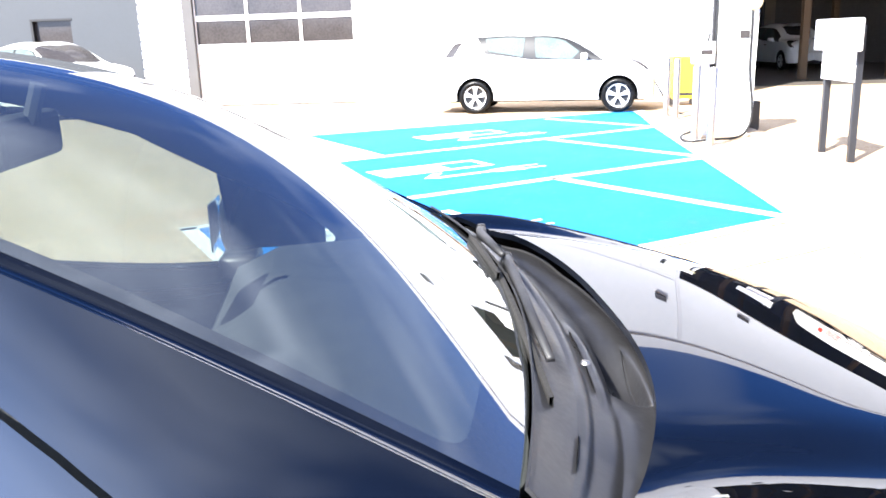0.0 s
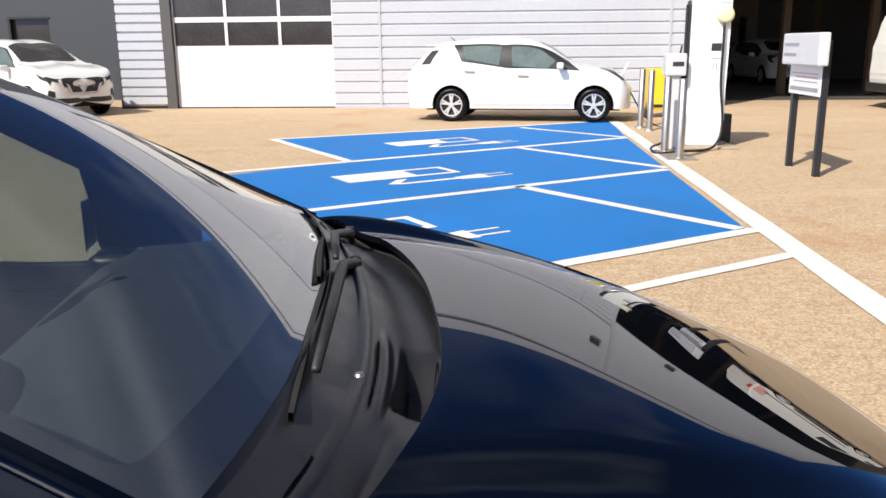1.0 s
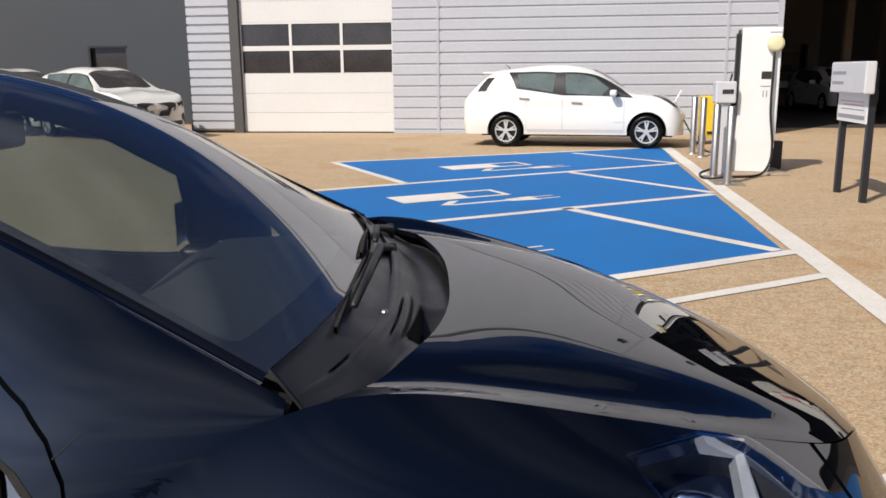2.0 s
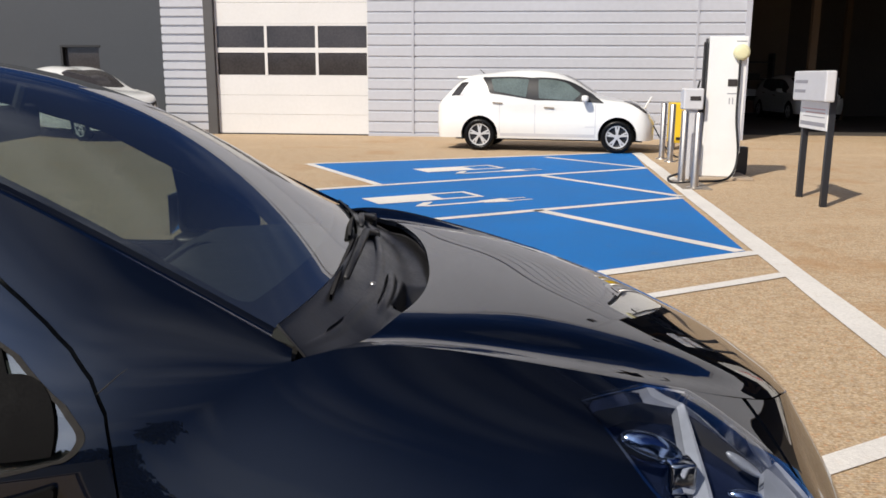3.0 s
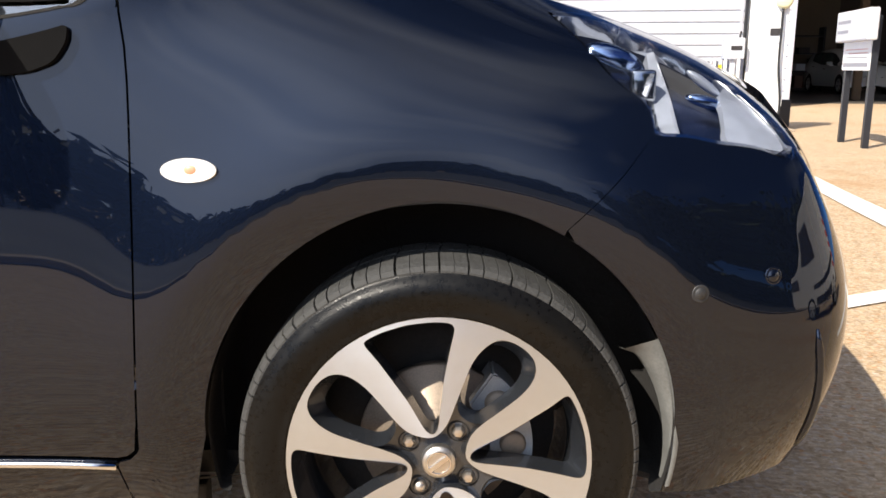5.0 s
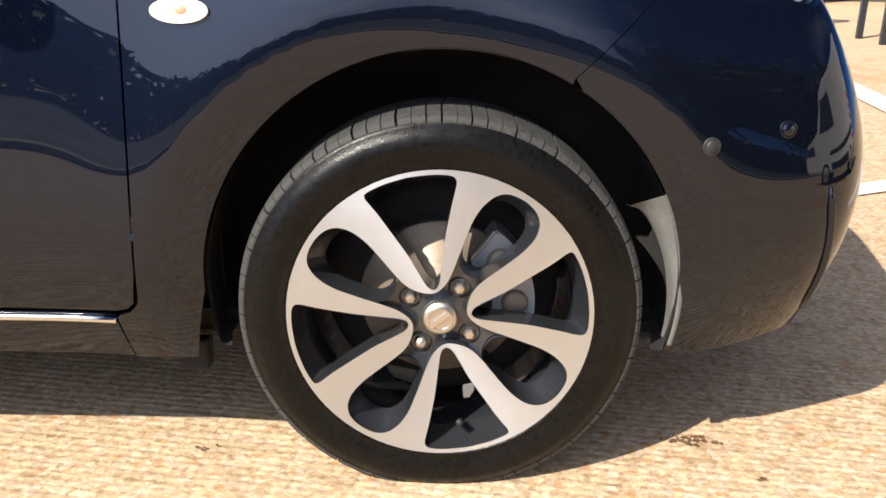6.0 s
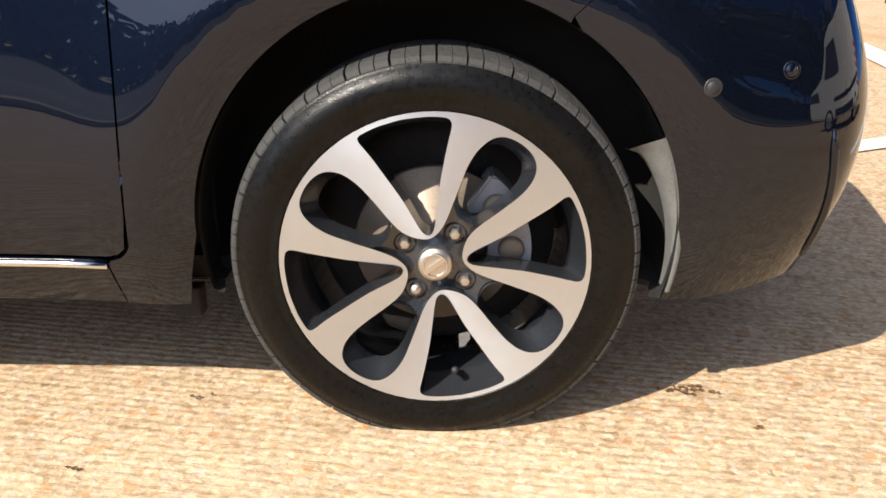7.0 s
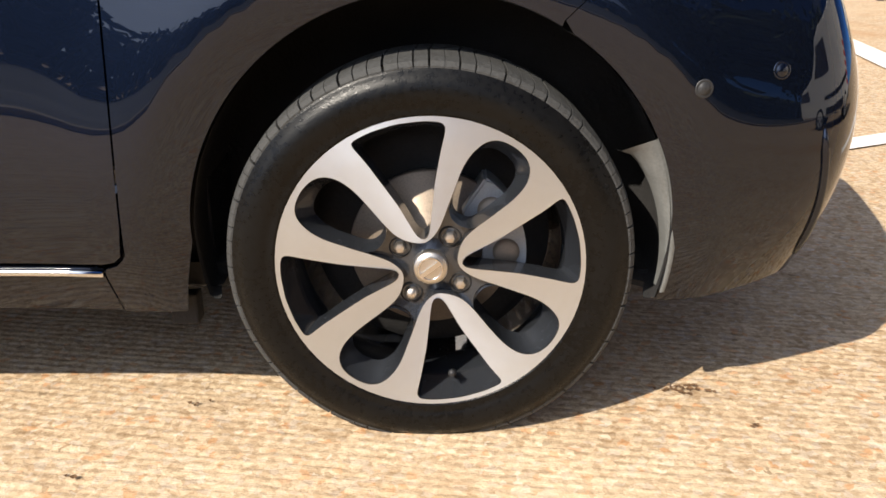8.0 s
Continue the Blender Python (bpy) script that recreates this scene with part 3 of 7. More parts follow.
def strip(bm, p, q, w, z):
    """A flat painted line from p to q."""
    p, q = Vector(p), Vector(q)
    d = (q - p).normalized()
    s = Vector((-d.y, d.x)) * w / 2
    n = max(1, int((q - p).length / 0.25))
    rows = [[bm.verts.new((*(p + (q - p) * i / n + s * k + Vector((0.004 * math.sin(7 * i + k), 0.003 * math.cos(5 * i)))), z)) for k in (-1, 1)] for i in range(n + 1)]
    for a, b in zip(rows, rows[1:]):
        bm.faces.new((a[0], b[0], b[1], a[1]))


def flat_poly(bm, pts, z):
    bm.faces.new([bm.verts.new((x, y, z)) for x, y in pts])


marks = thing("bay_marking", "blue painted charging bays with white lines on concrete", "road marking", kind="structure")
LINE_A, LINE_B = (-3.514, 12.60), (-1.86, 10.02)
bays = [
    [LINE_A, LINE_B, (2.06, 12.70), (2.20, 15.62)],
    [(-3.265, 8.72), (-1.85, 6.66), (2.0, 9.30), (2.06, 12.70), LINE_B],
    [(-2.9, 5.99), (-1.50, 3.70), (1.95, 6.08), (2.0, 9.30), (-1.85, 6.66)],
]
for k, poly in enumerate(bays):
    bm = bmesh.new()
    flat_poly(bm, poly, 0.004)
    part("blue_bay", bm, M_BLUE, marks)
lines = [
    (LINE_A, (2.25, 15.70), 0.13), ((-3.3, 8.98), (2.06, 12.72), 0.13), ((-2.95, 5.93), (2.0, 9.32), 0.13), ((-1.6, 3.63), (2.03, 6.08), 0.14),
    ((-0.9, 3.27), (2.03, 5.28), 0.11), ((-0.9, 0.62), (2.03, 2.62), 0.12),
    (LINE_A, LINE_B, 0.13), ((-3.3, 8.78), (-1.85, 6.64), 0.13), ((-2.9, 5.99), (-1.50, 3.70), 0.13),
    ((0.47, 14.40), (2.05, 12.78), 0.12), ((0.35, 11.42), (2.02, 9.44), 0.13), ((0.22, 8.12), (1.90, 6.10), 0.14),
]
for p, q, w in lines:
    bm = bmesh.new()
    strip(bm, p, q, w, 0.008)
    part("line", bm, M_LINE, marks)
bm = bmesh.new()
strip(bm, (2.03, 1.0), (2.27, 15.75), 0.20, 0.0085)
part("edge_line", bm, M_LINE, marks)


def pump_symbol(ox, oy):
    """The white charging-pump sign painted on a bay; drawn from the bay's middle, along its length."""
    def put(pts):
        u, v = Vector(U), Vector((-U[1], U[0]))
        return [tuple(Vector((ox, oy)) + u * a + v * b) for a, b in pts]
    bm = bmesh.new()
    for quad in ([(-1.0, -0.10), (-0.12, -0.10), (-0.12, 0.42), (-1.0, 0.42)], [(-0.12, 0.34), (0.42, 0.34), (0.42, 0.42), (-0.12, 0.42)],
                 [(-0.12, -0.10), (0.42, -0.10), (0.42, -0.02), (-0.12, -0.02)], [(0.34, -0.02), (0.42, -0.02), (0.42, 0.34), (0.34, 0.34)],
                 [(-0.70, -0.42), (-0.55, -0.50), (0.15, -0.50), (0.15, -0.42)], [(-0.70, -0.42), (-0.55, -0.42), (-0.35, -0.20), (-0.48, -0.20)],
                 [(0.15, -0.54), (0.52, -0.60), (0.52, -0.32), (0.15, -0.38)], [(0.52, -0.56), (0.82, -0.56), (0.82, -0.52), (0.52, -0.52)], [(0.52, -0.40), (0.82, -0.40), (0.82, -0.36), (0.52, -0.36)]):
        flat_poly(bm, put(quad), 0.0085)
    part("pump_symbol", bm, M_LINE, marks, "white painted charging pump pictogram")


for ox, oy in ((-0.62, 12.25), (-0.80, 8.95), (-0.89, 5.97)):
    pump_symbol(ox, oy)

# ---- workshop building ----
ROOF_Z, BACK_Y, HANGAR_X1, LINTEL = 6.9, 34.0, 16.0, 3.9
building = thing("workshop_building", "light grey clad workshop with a white sectional door", "building", kind="structure")
WX0, WX1, DX0, DX1, DTOP = -8.95, 5.15, -7.62, -3.77, 4.3
FASCIA_Z = DTOP


def cladding(name, x0, x1, z0, z1, pitch=0.262, proud=0.028):
    """Horizontal profiled sheets: flat faces with a recessed lip under each."""
    z = z0
    while z < z1 - 1e-3:
        t = min(z + pitch, z1)
        prof = [(WALL_Y, z), (WALL_Y, z + 0.028), (WALL_Y - proud, z + 0.05), (WALL_Y - proud - 0.004, t - 0.012), (WALL_Y - 0.004, t)]
        bm = bmesh.new()
        a = [bm.verts.new((x0, y, min(zz, t))) for y, zz in prof]
        b = [bm.verts.new((x1, y, min(zz, t))) for y, zz in prof]
        for i in range(len(prof) - 1):
            bm.faces.new((a[i], b[i], b[i + 1], a[i + 1]))
        part(name, bm, M_CLAD, building)
        z = t


cladding("cladding_sheet", WX0, DX0 - 0.24, 0.06, FASCIA_Z, 0.214, 0.045)
cladding("cladding_sheet", DX1, -2.66, 0.06, FASCIA_Z)
cladding("cladding_sheet", -2.66, 4.05, 0.06, FASCIA_Z)
cladding("cladding_sheet", 4.05, WX1, 0.06, FASCIA_Z)
box_part("fascia_panel", WX0, WX1 - 0.024, WALL_Y - 0.06, WALL_Y + 0.04, FASCIA_Z + 0.002, ROOF_Z - 0.004, M_CLAD, building, bevel=0.006)
for x in (-2.66, 4.05):
    box_part("cover_strip", x - 0.03, x + 0.03, WALL_Y - 0.045, WALL_Y - 0.002, 0.05, FASCIA_Z, M_CLADTRIM, building)
box_part("base_flashing", DX1, WX1, WALL_Y - 0.05, WALL_Y + 0.1, 0.0, 0.06, M_CLADTRIM, building)
box_part("corner_flashing", WX1 - 0.02, WX1 + 0.10, WALL_Y - 0.07, WALL_Y + 0.30, 0.0, ROOF_Z - 0.01, M_CLADTRIM, building)
box_part("jamb", DX0 - 0.24, DX0, WALL_Y - 0.05, WALL_Y + 0.22, 0.0, DTOP, M_JAMB, building, "dark grey-brown door jamb", bevel=0.006)
box_part("wall_core", DX1 + 0.02, WX1 - 0.03, WALL_Y + 0.05, WALL_Y + 0.30, 0.0, ROOF_Z, M_INSIDE, building)
box_part("wall_core", WX0, DX0 - 0.26, WALL_Y + 0.05, WALL_Y + 0.30, 0.0, ROOF_Z, M_INSIDE, building)
box_part("wall_core", DX0 - 0.26, DX1 + 0.02, WALL_Y + 0.05, WALL_Y + 0.30, DTOP, ROOF_Z, M_INSIDE, building)
box_part("roof", -30, WX0 - 0.07, 23.02, BACK_Y, ROOF_Z, ROOF_Z + 0.25, M_CLADTRIM, building)
box_part("roof", WX0 - 0.07, HANGAR_X1, WALL_Y - 0.12, BACK_Y, ROOF_Z, ROOF_Z + 0.25, M_CLADTRIM, building)
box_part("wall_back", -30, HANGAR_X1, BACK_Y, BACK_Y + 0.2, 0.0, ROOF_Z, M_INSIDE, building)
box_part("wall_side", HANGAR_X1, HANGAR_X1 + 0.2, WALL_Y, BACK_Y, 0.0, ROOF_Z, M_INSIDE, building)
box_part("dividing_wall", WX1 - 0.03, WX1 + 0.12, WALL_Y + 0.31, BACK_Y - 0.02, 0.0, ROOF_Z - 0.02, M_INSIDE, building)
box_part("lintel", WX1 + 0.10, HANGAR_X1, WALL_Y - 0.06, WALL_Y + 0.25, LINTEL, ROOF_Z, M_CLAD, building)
# Dark floor sheet from the lintel's shadow edge inwards, shade in its colour.
box_part("shaded_floor", WX1 + 0.13, HANGAR_X1, WALL_Y + 2.0, BACK_Y - 0.02, 0.0, 0.012, M_INFLOOR, building)



def floodlight(x, z):
    f = thing("floodlight", "dark square floodlight on the workshop fascia", "lamp", Matrix.Translation((x, WALL_Y - 0.05, z)), "floodlights over the workshop")
    box_part("case", -0.16, 0.16, -0.16, -0.04, -0.10, 0.12, M_POST, f, bevel=0.015)
    box_part("bracket", -0.03, 0.03, -0.04, 0.02, -0.02, 0.04, M_POST, f)
    box_part("glass", -0.13, 0.13, -0.166, -0.161, -0.07, 0.09, M_DARKGLASS, f)


floodlight(4.6, 5.5)
floodlight(7.2, 4.3)

door = thing("sectional_door", "closed white sectional workshop door with two rows of windows", "door", kind="structure")
DY = WALL_Y + 0.06
for z0, z1 in ((0.03, 0.50), (0.505, 0.975), (0.98, 1.455), (2.70, 3.2), (3.205, 3.7), (3.705, 4.28)):
    box_part("door_panel", DX0 + 0.004, DX1 - 0.004, DY, DY + 0.05, z0, z1, M_DOORWHITE, door, bevel=0.004)
PANE_W = (DX1 - DX0) / 3
for z0, z1 in ((1.46, 2.02), (2.12, 2.66)):
    for k in range(3):
        box_part("window_pane", DX0 + k * PANE_W + 0.03, DX0 + (k + 1) * PANE_W - 0.03, DY + 0.022, DY + 0.034, z0 + 0.01, z1 - 0.01, M_DARKGLASS, door, "dark glazed pane")
for z0, z1 in ((1.457, 1.47), (2.01, 2.13), (2.65, 2.698)):
    box_part("rail", DX0 + 0.004, DX1 - 0.004, DY - 0.002, DY + 0.05, z0, z1, M_DOORWHITE, door)
for k in range(4):
    x = DX0 + k * PANE_W
    box_part("mullion", max(x - 0.035, DX0 + 0.004), min(x + 0.035, DX1 - 0.004), DY - 0.004, DY + 0.05, 1.47, 2.65, M_DOORWHITE, door)
box_part("seal", DX0, DX1, DY - 0.01, DY + 0.04, 0.0, 0.03, M_BLACKPL, door)

annex = thing("showroom_wall", "charcoal grey flat panel wall with a small window", "building", kind="structure")
AX1, AY = WX0, 23.0
WINX0, WINX1, WINZ0, WINZ1 = -13.61, -12.46, 1.26, 2.25
for x0, x1, z0, z1 in ((-30, WINX0, 0, ROOF_Z), (WINX1, AX1, 0, ROOF_Z), (WINX0, WINX1, 0, WINZ0), (WINX0, WINX1, WINZ1, ROOF_Z)):
    box_part("wall_panel", x0, x1, AY, AY + 0.3, z0, z1, M_DARKWALL, annex)
box_part("return_wall", WX0 - 0.06, WX0 - 0.004, WALL_Y - 0.02, AY - 0.004, 0, ROOF_Z, M_DARKWALL, annex)
box_part("window_frame", WINX0 - 0.04, WINX0 + 0.03, AY - 0.02, AY + 0.1, WINZ0, WINZ1, M_BLACKPL, annex)
box_part("window_frame", WINX0 - 0.04, WINX1 + 0.04, AY - 0.02, AY + 0.1, WINZ1, WINZ1 + 0.06, M_BLACKPL, annex)
box_part("window_pane", WINX0 + 0.03, WINX1, AY + 0.12, AY + 0.135, WINZ0, WINZ1, M_DARKGLASS, annex, "reflecting dark window pane")


# ---- dark blue hatchback ----
CAR_M = pose(0, 0, 0, 0, 0, 8.5)
MID = 0.80
car = thing("hatchback_car", "dark navy blue small hatchback parked on the concrete forecourt", "car", CAR_M)
# Plan of the widest line, tail to nose, and the way inwards from it.
PLAN = np.array([(-3.06, 0.80), (-2.99, 0.30), (-2.80, 0.07), (-2.45, -0.01), (-1.90, -0.018), (-1.30, -0.018), (-0.80, -0.018), (-0.46, -0.018), (-0.20, -0.018), (0.05, -0.018), (0.28, -0.016), (0.46, 0.001), (0.607, 0.040), (0.668, 0.128), (0.752, 0.345), (0.80, 0.80)])
_t = np.gradient(PLAN, axis=0)
INW = np.c_[-_t[:, 1], _t[:, 0]] / np.linalg.norm(_t, axis=1)[:, None]
LZ = [
    [0.3, 0.28, 0.24, 0.2, 0.2, 0.2, 0.2, 0.2, 0.2, 0.2, 0.215, 0.225, 0.245, 0.2425, 0.24, 0.22],
    [0.4, 0.38, 0.34, 0.3, 0.3, 0.3, 0.3, 0.3, 0.3, 0.3, 0.31, 0.32, 0.33, 0.33, 0.33, 0.32],
    [0.58, 0.56, 0.54, 0.52, 0.52, 0.52, 0.52, 0.52, 0.52, 0.52, 0.52, 0.52, 0.52, 0.52, 0.52, 0.52],
    [0.76, 0.75, 0.75, 0.74, 0.74, 0.74, 0.74, 0.74, 0.74, 0.74, 0.74, 0.73, 0.7, 0.685, 0.67, 0.66],
    [0.92, 0.91, 0.9, 0.87, 0.845, 0.83, 0.825, 0.865, 0.91, 0.91, 0.895, 0.865, 0.8, 0.775, 0.75, 0.74],
]
LD = [
    [0.04, 0.04, 0.04, 0.04, 0.045, 0.045, 0.045, 0.045, 0.045, 0.045, 0.045, 0.055, 0.065, 0.0625, 0.06, 0.065],
    [0.01, 0.01, 0.012, 0.012, 0.012, 0.012, 0.012, 0.012, 0.012, 0.012, 0.014, 0.02, 0.026, 0.027, 0.028, 0.03],
    [0, 0, 0, 0, 0, 0, 0, 0, 0, 0, 0, 0, 0, 0, 0, 0],
    [0.02, 0.02, 0.015, 0.01, 0.012, 0.012, 0.012, 0.014, 0.02, 0.030, 0.034, 0.048, 0.055, 0.055, 0.05, 0.03],
    [0.06, 0.05, 0.045, 0.04, 0.026, 0.02, 0.02, 0.03, 0.072, 0.105, 0.13, 0.15, 0.13, 0.11, 0.09, 0.06],
]
CREST = np.array([(-2.98, 0.80, 1.02), (-2.92, 0.36, 1.02), (-2.76, 0.16, 1.01), (-2.45, 0.06, 0.98), (-1.90, 0.030, 0.93), (-1.30, 0.018, 0.905), (-0.80, 0.012, 0.895), (-0.46, 0.030, 0.965), (-0.22, 0.142, 1.059), (0.02, 0.212, 1.036), (0.24, 0.262, 0.978), (0.42, 0.335, 0.919), (0.57, 0.432, 0.866), (0.635, 0.51, 0.843), (0.69, 0.60, 0.815), (0.74, 0.80, 0.79)])
_rows = [np.c_[PLAN + INW * np.array(d)[:, None], np.array(z)] for z, d in zip(LZ, LD)] + [CREST]
KA = np.r_[0, np.cumsum(np.linalg.norm(np.diff(PLAN, axis=0), axis=1))]
KB = np.array([0.0, 0.10, 0.32, 0.54, 0.70, 0.86])


class BodyPatch(Patch):
    """The body side with a rounded flare round the front wheel arch."""

    def at(self, ab):
        p = super().at(ab)
        r = np.hypot(p[:, 0] - 0.003, p[:, 2] - 0.337)
        w = 0.428 - r
        p[:, 1] += 0.17 * (np.sqrt(w * w + 0.0001) + w) / 2 - 0.011 * np.exp(-((w / 0.10) ** 2))
        return p


BODY = BodyPatch(_rows, KA, KB)
BMAX = KB[-1]
ARCH_X, ARCH_Z, ARCH_R = 0.003, 0.337, 0.358


def on_body(pts):
    return BODY.locate(pts)


def a_at(x):
    """The place along the body, on the crest, at a given length."""
    aa = np.linspace(KA[1], KA[-1], 600)
    return float(np.interp(x, BODY.at(np.c_[aa, np.full(600, BMAX)])[:, 0], aa))


ARCH = [(-0.382, 0.212), (-0.373, 0.262), (-0.363, 0.305)] + circle(ARCH_X, ARCH_Z, ARCH_R, 60, 180, 0) + [(0.3635, 0.295), (0.361, 0.25), (0.357, 0.212)]
# Headlamp outline seen from the side.
LAMP = [(0.172, 0.972), (0.20, 0.972), (0.27, 0.965), (0.35, 0.945), (0.43, 0.905), (0.50, 0.85), (0.540, 0.80), (0.553, 0.77), (0.548, 0.753), (0.50, 0.760), (0.42, 0.774), (0.345, 0.786), (0.316, 0.792), (0.314, 0.815), (0.275, 0.857), (0.22, 0.92)]
GAP_X = [(-0.455, 0.32), (-0.449, 0.40), (-0.443, 0.55), (-0.440, 0.75), (-0.441, 0.86), (-0.446, 0.925), (-0.452, 0.962)]
lamp_ab = on_body(curve_pts(LAMP + LAMP[:1], 61)[:-1])
arch_ab = on_body([p for p in ARCH if p[1] > 0.21])
gap_ab = on_body(curve_pts(GAP_X, 14))
SEAM = on_body([(0.312, 0.788), (0.268, 0.737), (0.215, 0.685), (0.185, 0.655)])


def offset_b(pts, da, db=0.0):
    return [(a + da, b + db) for a, b in pts]


def arch_between(x0, x1):
    return [p for p, q in zip(arch_ab, [p for p in ARCH if p[1] > 0.21]) if x0 <= q[0] <= x1]


GAPW = 0.0016
wing_arch = arch_between(-0.5, 0.183)
bump_arch = arch_between(0.183, 0.5)
crest_a0 = gap_ab[-1][0] + GAPW
lower_front = [(a, 0.0) for a in np.linspace(KA[-1], on_body([(0.36, 0.22)])[0][0], 30)]


# Index of the lamp's corners on its outline.
_lp = np.array(curve_pts(LAMP + LAMP[:1], 61)[:-1])
I_LOW = int(((_lp - (0.316, 0.792)) ** 2).sum(1).argmin())
I_CORNER = int(((_lp - (0.551, 0.757)) ** 2).sum(1).argmin())
wing = offset_b(gap_ab, GAPW) + [(a, BMAX) for a in np.linspace(crest_a0, a_at(0.50), 40)] + [lamp_ab[i] for i in range(I_CORNER - 6, -1, -1)] + [lamp_ab[i] for i in range(59, I_LOW - 1, -1)] + SEAM[1:] + wing_arch[::-1] + on_body([(-0.480, 0.212), (-0.4925, 0.290), (-0.486, 0.2945), (-0.470, 0.300), (-0.459, 0.311)])
bumper = [lamp_ab[i] for i in range(I_LOW, I_CORNER - 6, -1)] + [(a, BMAX - 0.0) for a in np.linspace(a_at(0.512), KA[-1], 30)] + lower_front + bump_arch[::-1] + offset_b(SEAM[::-1], 0.0018)[:-1]


def body_panels(mirror):
    panel("wing", BODY.at, wing, [], 0.022, M_NAVY, car, mirror=mirror)
    panel("bumper_side", BODY.at, bumper, [], 0.022, M_NAVY, car, mirror=mirror)
    door_front = [(a - GAPW, b) for a, b in gap_ab]
    door_o = on_body([(-1.42, 0.31), (-1.1, 0.305), (-0.80, 0.303), (-0.53, 0.302), (-0.492, 0.3025), (-0.474, 0.3065), (-0.4615, 0.317)]) + door_front[1:] + [(a, BMAX) for a in np.linspace(door_front[-1][0], a_at(-1.42), 20)]
    panel("door", BODY.at, door_o, [], 0.03, M_NAVY, car, mirror=mirror)
    sill_o = on_body([(-2.08, 0.218), (-0.483, 0.214), (-0.4955, 0.2905), (-0.52, 0.2955), (-1.42, 0.298), (-2.08, 0.30)])
    panel("sill", BODY.at, sill_o, [], 0.03, M_NAVY, car, mirror=mirror, thick=0.04)
    ra = [(-2.462 + 0.35 * math.cos(radians(t)), 0.337 + 0.35 * math.sin(radians(t))) for t in range(-20, 201, 6)]
    ra = [p for p in ra if p[1] > 0.22]
    rear = on_body([(-1.425, 0.31), (-2.05, 0.31)]) + on_body(ra) + [(a, 0.0) for a in np.linspace(on_body([(-2.83, 0.24)])[0][0], KA[0], 14)] + [(a, BMAX) for a in np.linspace(KA[0], a_at(-1.425), 30)]
    panel("rear_quarter", BODY.at, rear, [], 0.04, M_NAVY, car, mirror=mirror)


body_panels(None)
body_panels(MID)

# Bonnet between the two wing crests.
A_R0, A_R1 = a_at(-0.215), a_at(0.50)


def crest_r(t):
    return BODY.at(np.c_[A_R0 + (A_R1 - A_R0) * np.asarray(t), np.full(len(t), BMAX)])


def flip_y(p):
    p = p.copy()
    p[:, 1] = 2 * MID - p[:, 1]
    return p


_c0 = crest_r(np.array([0.0]))[0]


def rear_arc(s):
    s = np.asarray(s, float)
    q = (s - 0.5) * 2
    y = MID + (MID - _c0[1]) * q
    x = -0.03 + (_c0[0] + 0.03) * np.abs(q) ** 2.6
    return np.c_[x, y, bonnet_z(x, y)]


_bx = CREST[7:, 0]
CROWN_X = [-0.46, -0.25, -0.03, 0.15, 0.30, 0.45, 0.58, 0.68, 0.74]
CROWN_Z = [0.994, 1.049, 1.046, 1.027, 0.994, 0.941, 0.882, 0.831, 0.792]


def bonnet_z(x, y):
    """Height of the bonnet: the wing crests, a crown between them and a soft hollow inside each crest."""
    x = np.clip(x, _bx[0], _bx[-1] - 0.001)
    w = cardinal(_bx, x)
    yf, zf = w @ CREST[7:, 1], w @ CREST[7:, 2]
    zc = cardinal(CROWN_X, x) @ np.array(CROWN_Z)
    q = np.clip(np.abs(y - MID) / np.maximum(MID - yf, 0.02), 0, 1.2)
    z = zf + (zc - zf) * (1 - q**3.6)
    return z - 0.013 * np.exp(-(((q - 0.865) / 0.10) ** 2)) * np.clip((0.60 - x) / 0.3, 0, 1)


def BONNET(p):
    return np.c_[p[:, 0], p[:, 1], bonnet_z(p[:, 0], p[:, 1])]


_edge = BODY.at(np.c_[np.linspace(A_R0, KA[-1], 60), np.full(60, BMAX)])[:, :2]
_edge[:, 1] += 0.0022
_edge[:, 0] -= 0.002
bonnet_o = [tuple(p) for p in _edge] + [(x, 2 * MID - y) for x, y in _edge[::-1][1:]] + [tuple(p[:2]) for p in rear_arc(np.linspace(1, 0, 50))[1:-1]]
panel("bonnet", BONNET, bonnet_o, [], 0.022, M_NAVY, car)

# Greenhouse.
RAIL = np.array([(-0.24, 0.15, 1.068), (-0.50, 0.195, 1.205), (-0.85, 0.24, 1.365), (-1.12, 0.265, 1.44), (-1.60, 0.285, 1.482), (-2.20, 0.29, 1.465), (-2.70, 0.33, 1.33), (-2.93, 0.38, 1.03)])
_rk = np.r_[0, np.cumsum(np.linalg.norm(np.diff(RAIL, axis=0), axis=1))]


def rail(t):
    return cardinal(_rk, np.asarray(t) * _rk[-1]) @ RAIL


A_G0, A_G1 = a_at(-0.24), a_at(-2.90)


def belt(t):
    return BODY.at(np.c_[A_G0 + (A_G1 - A_G0) * np.asarray(t), np.full(len(t), BMAX)])


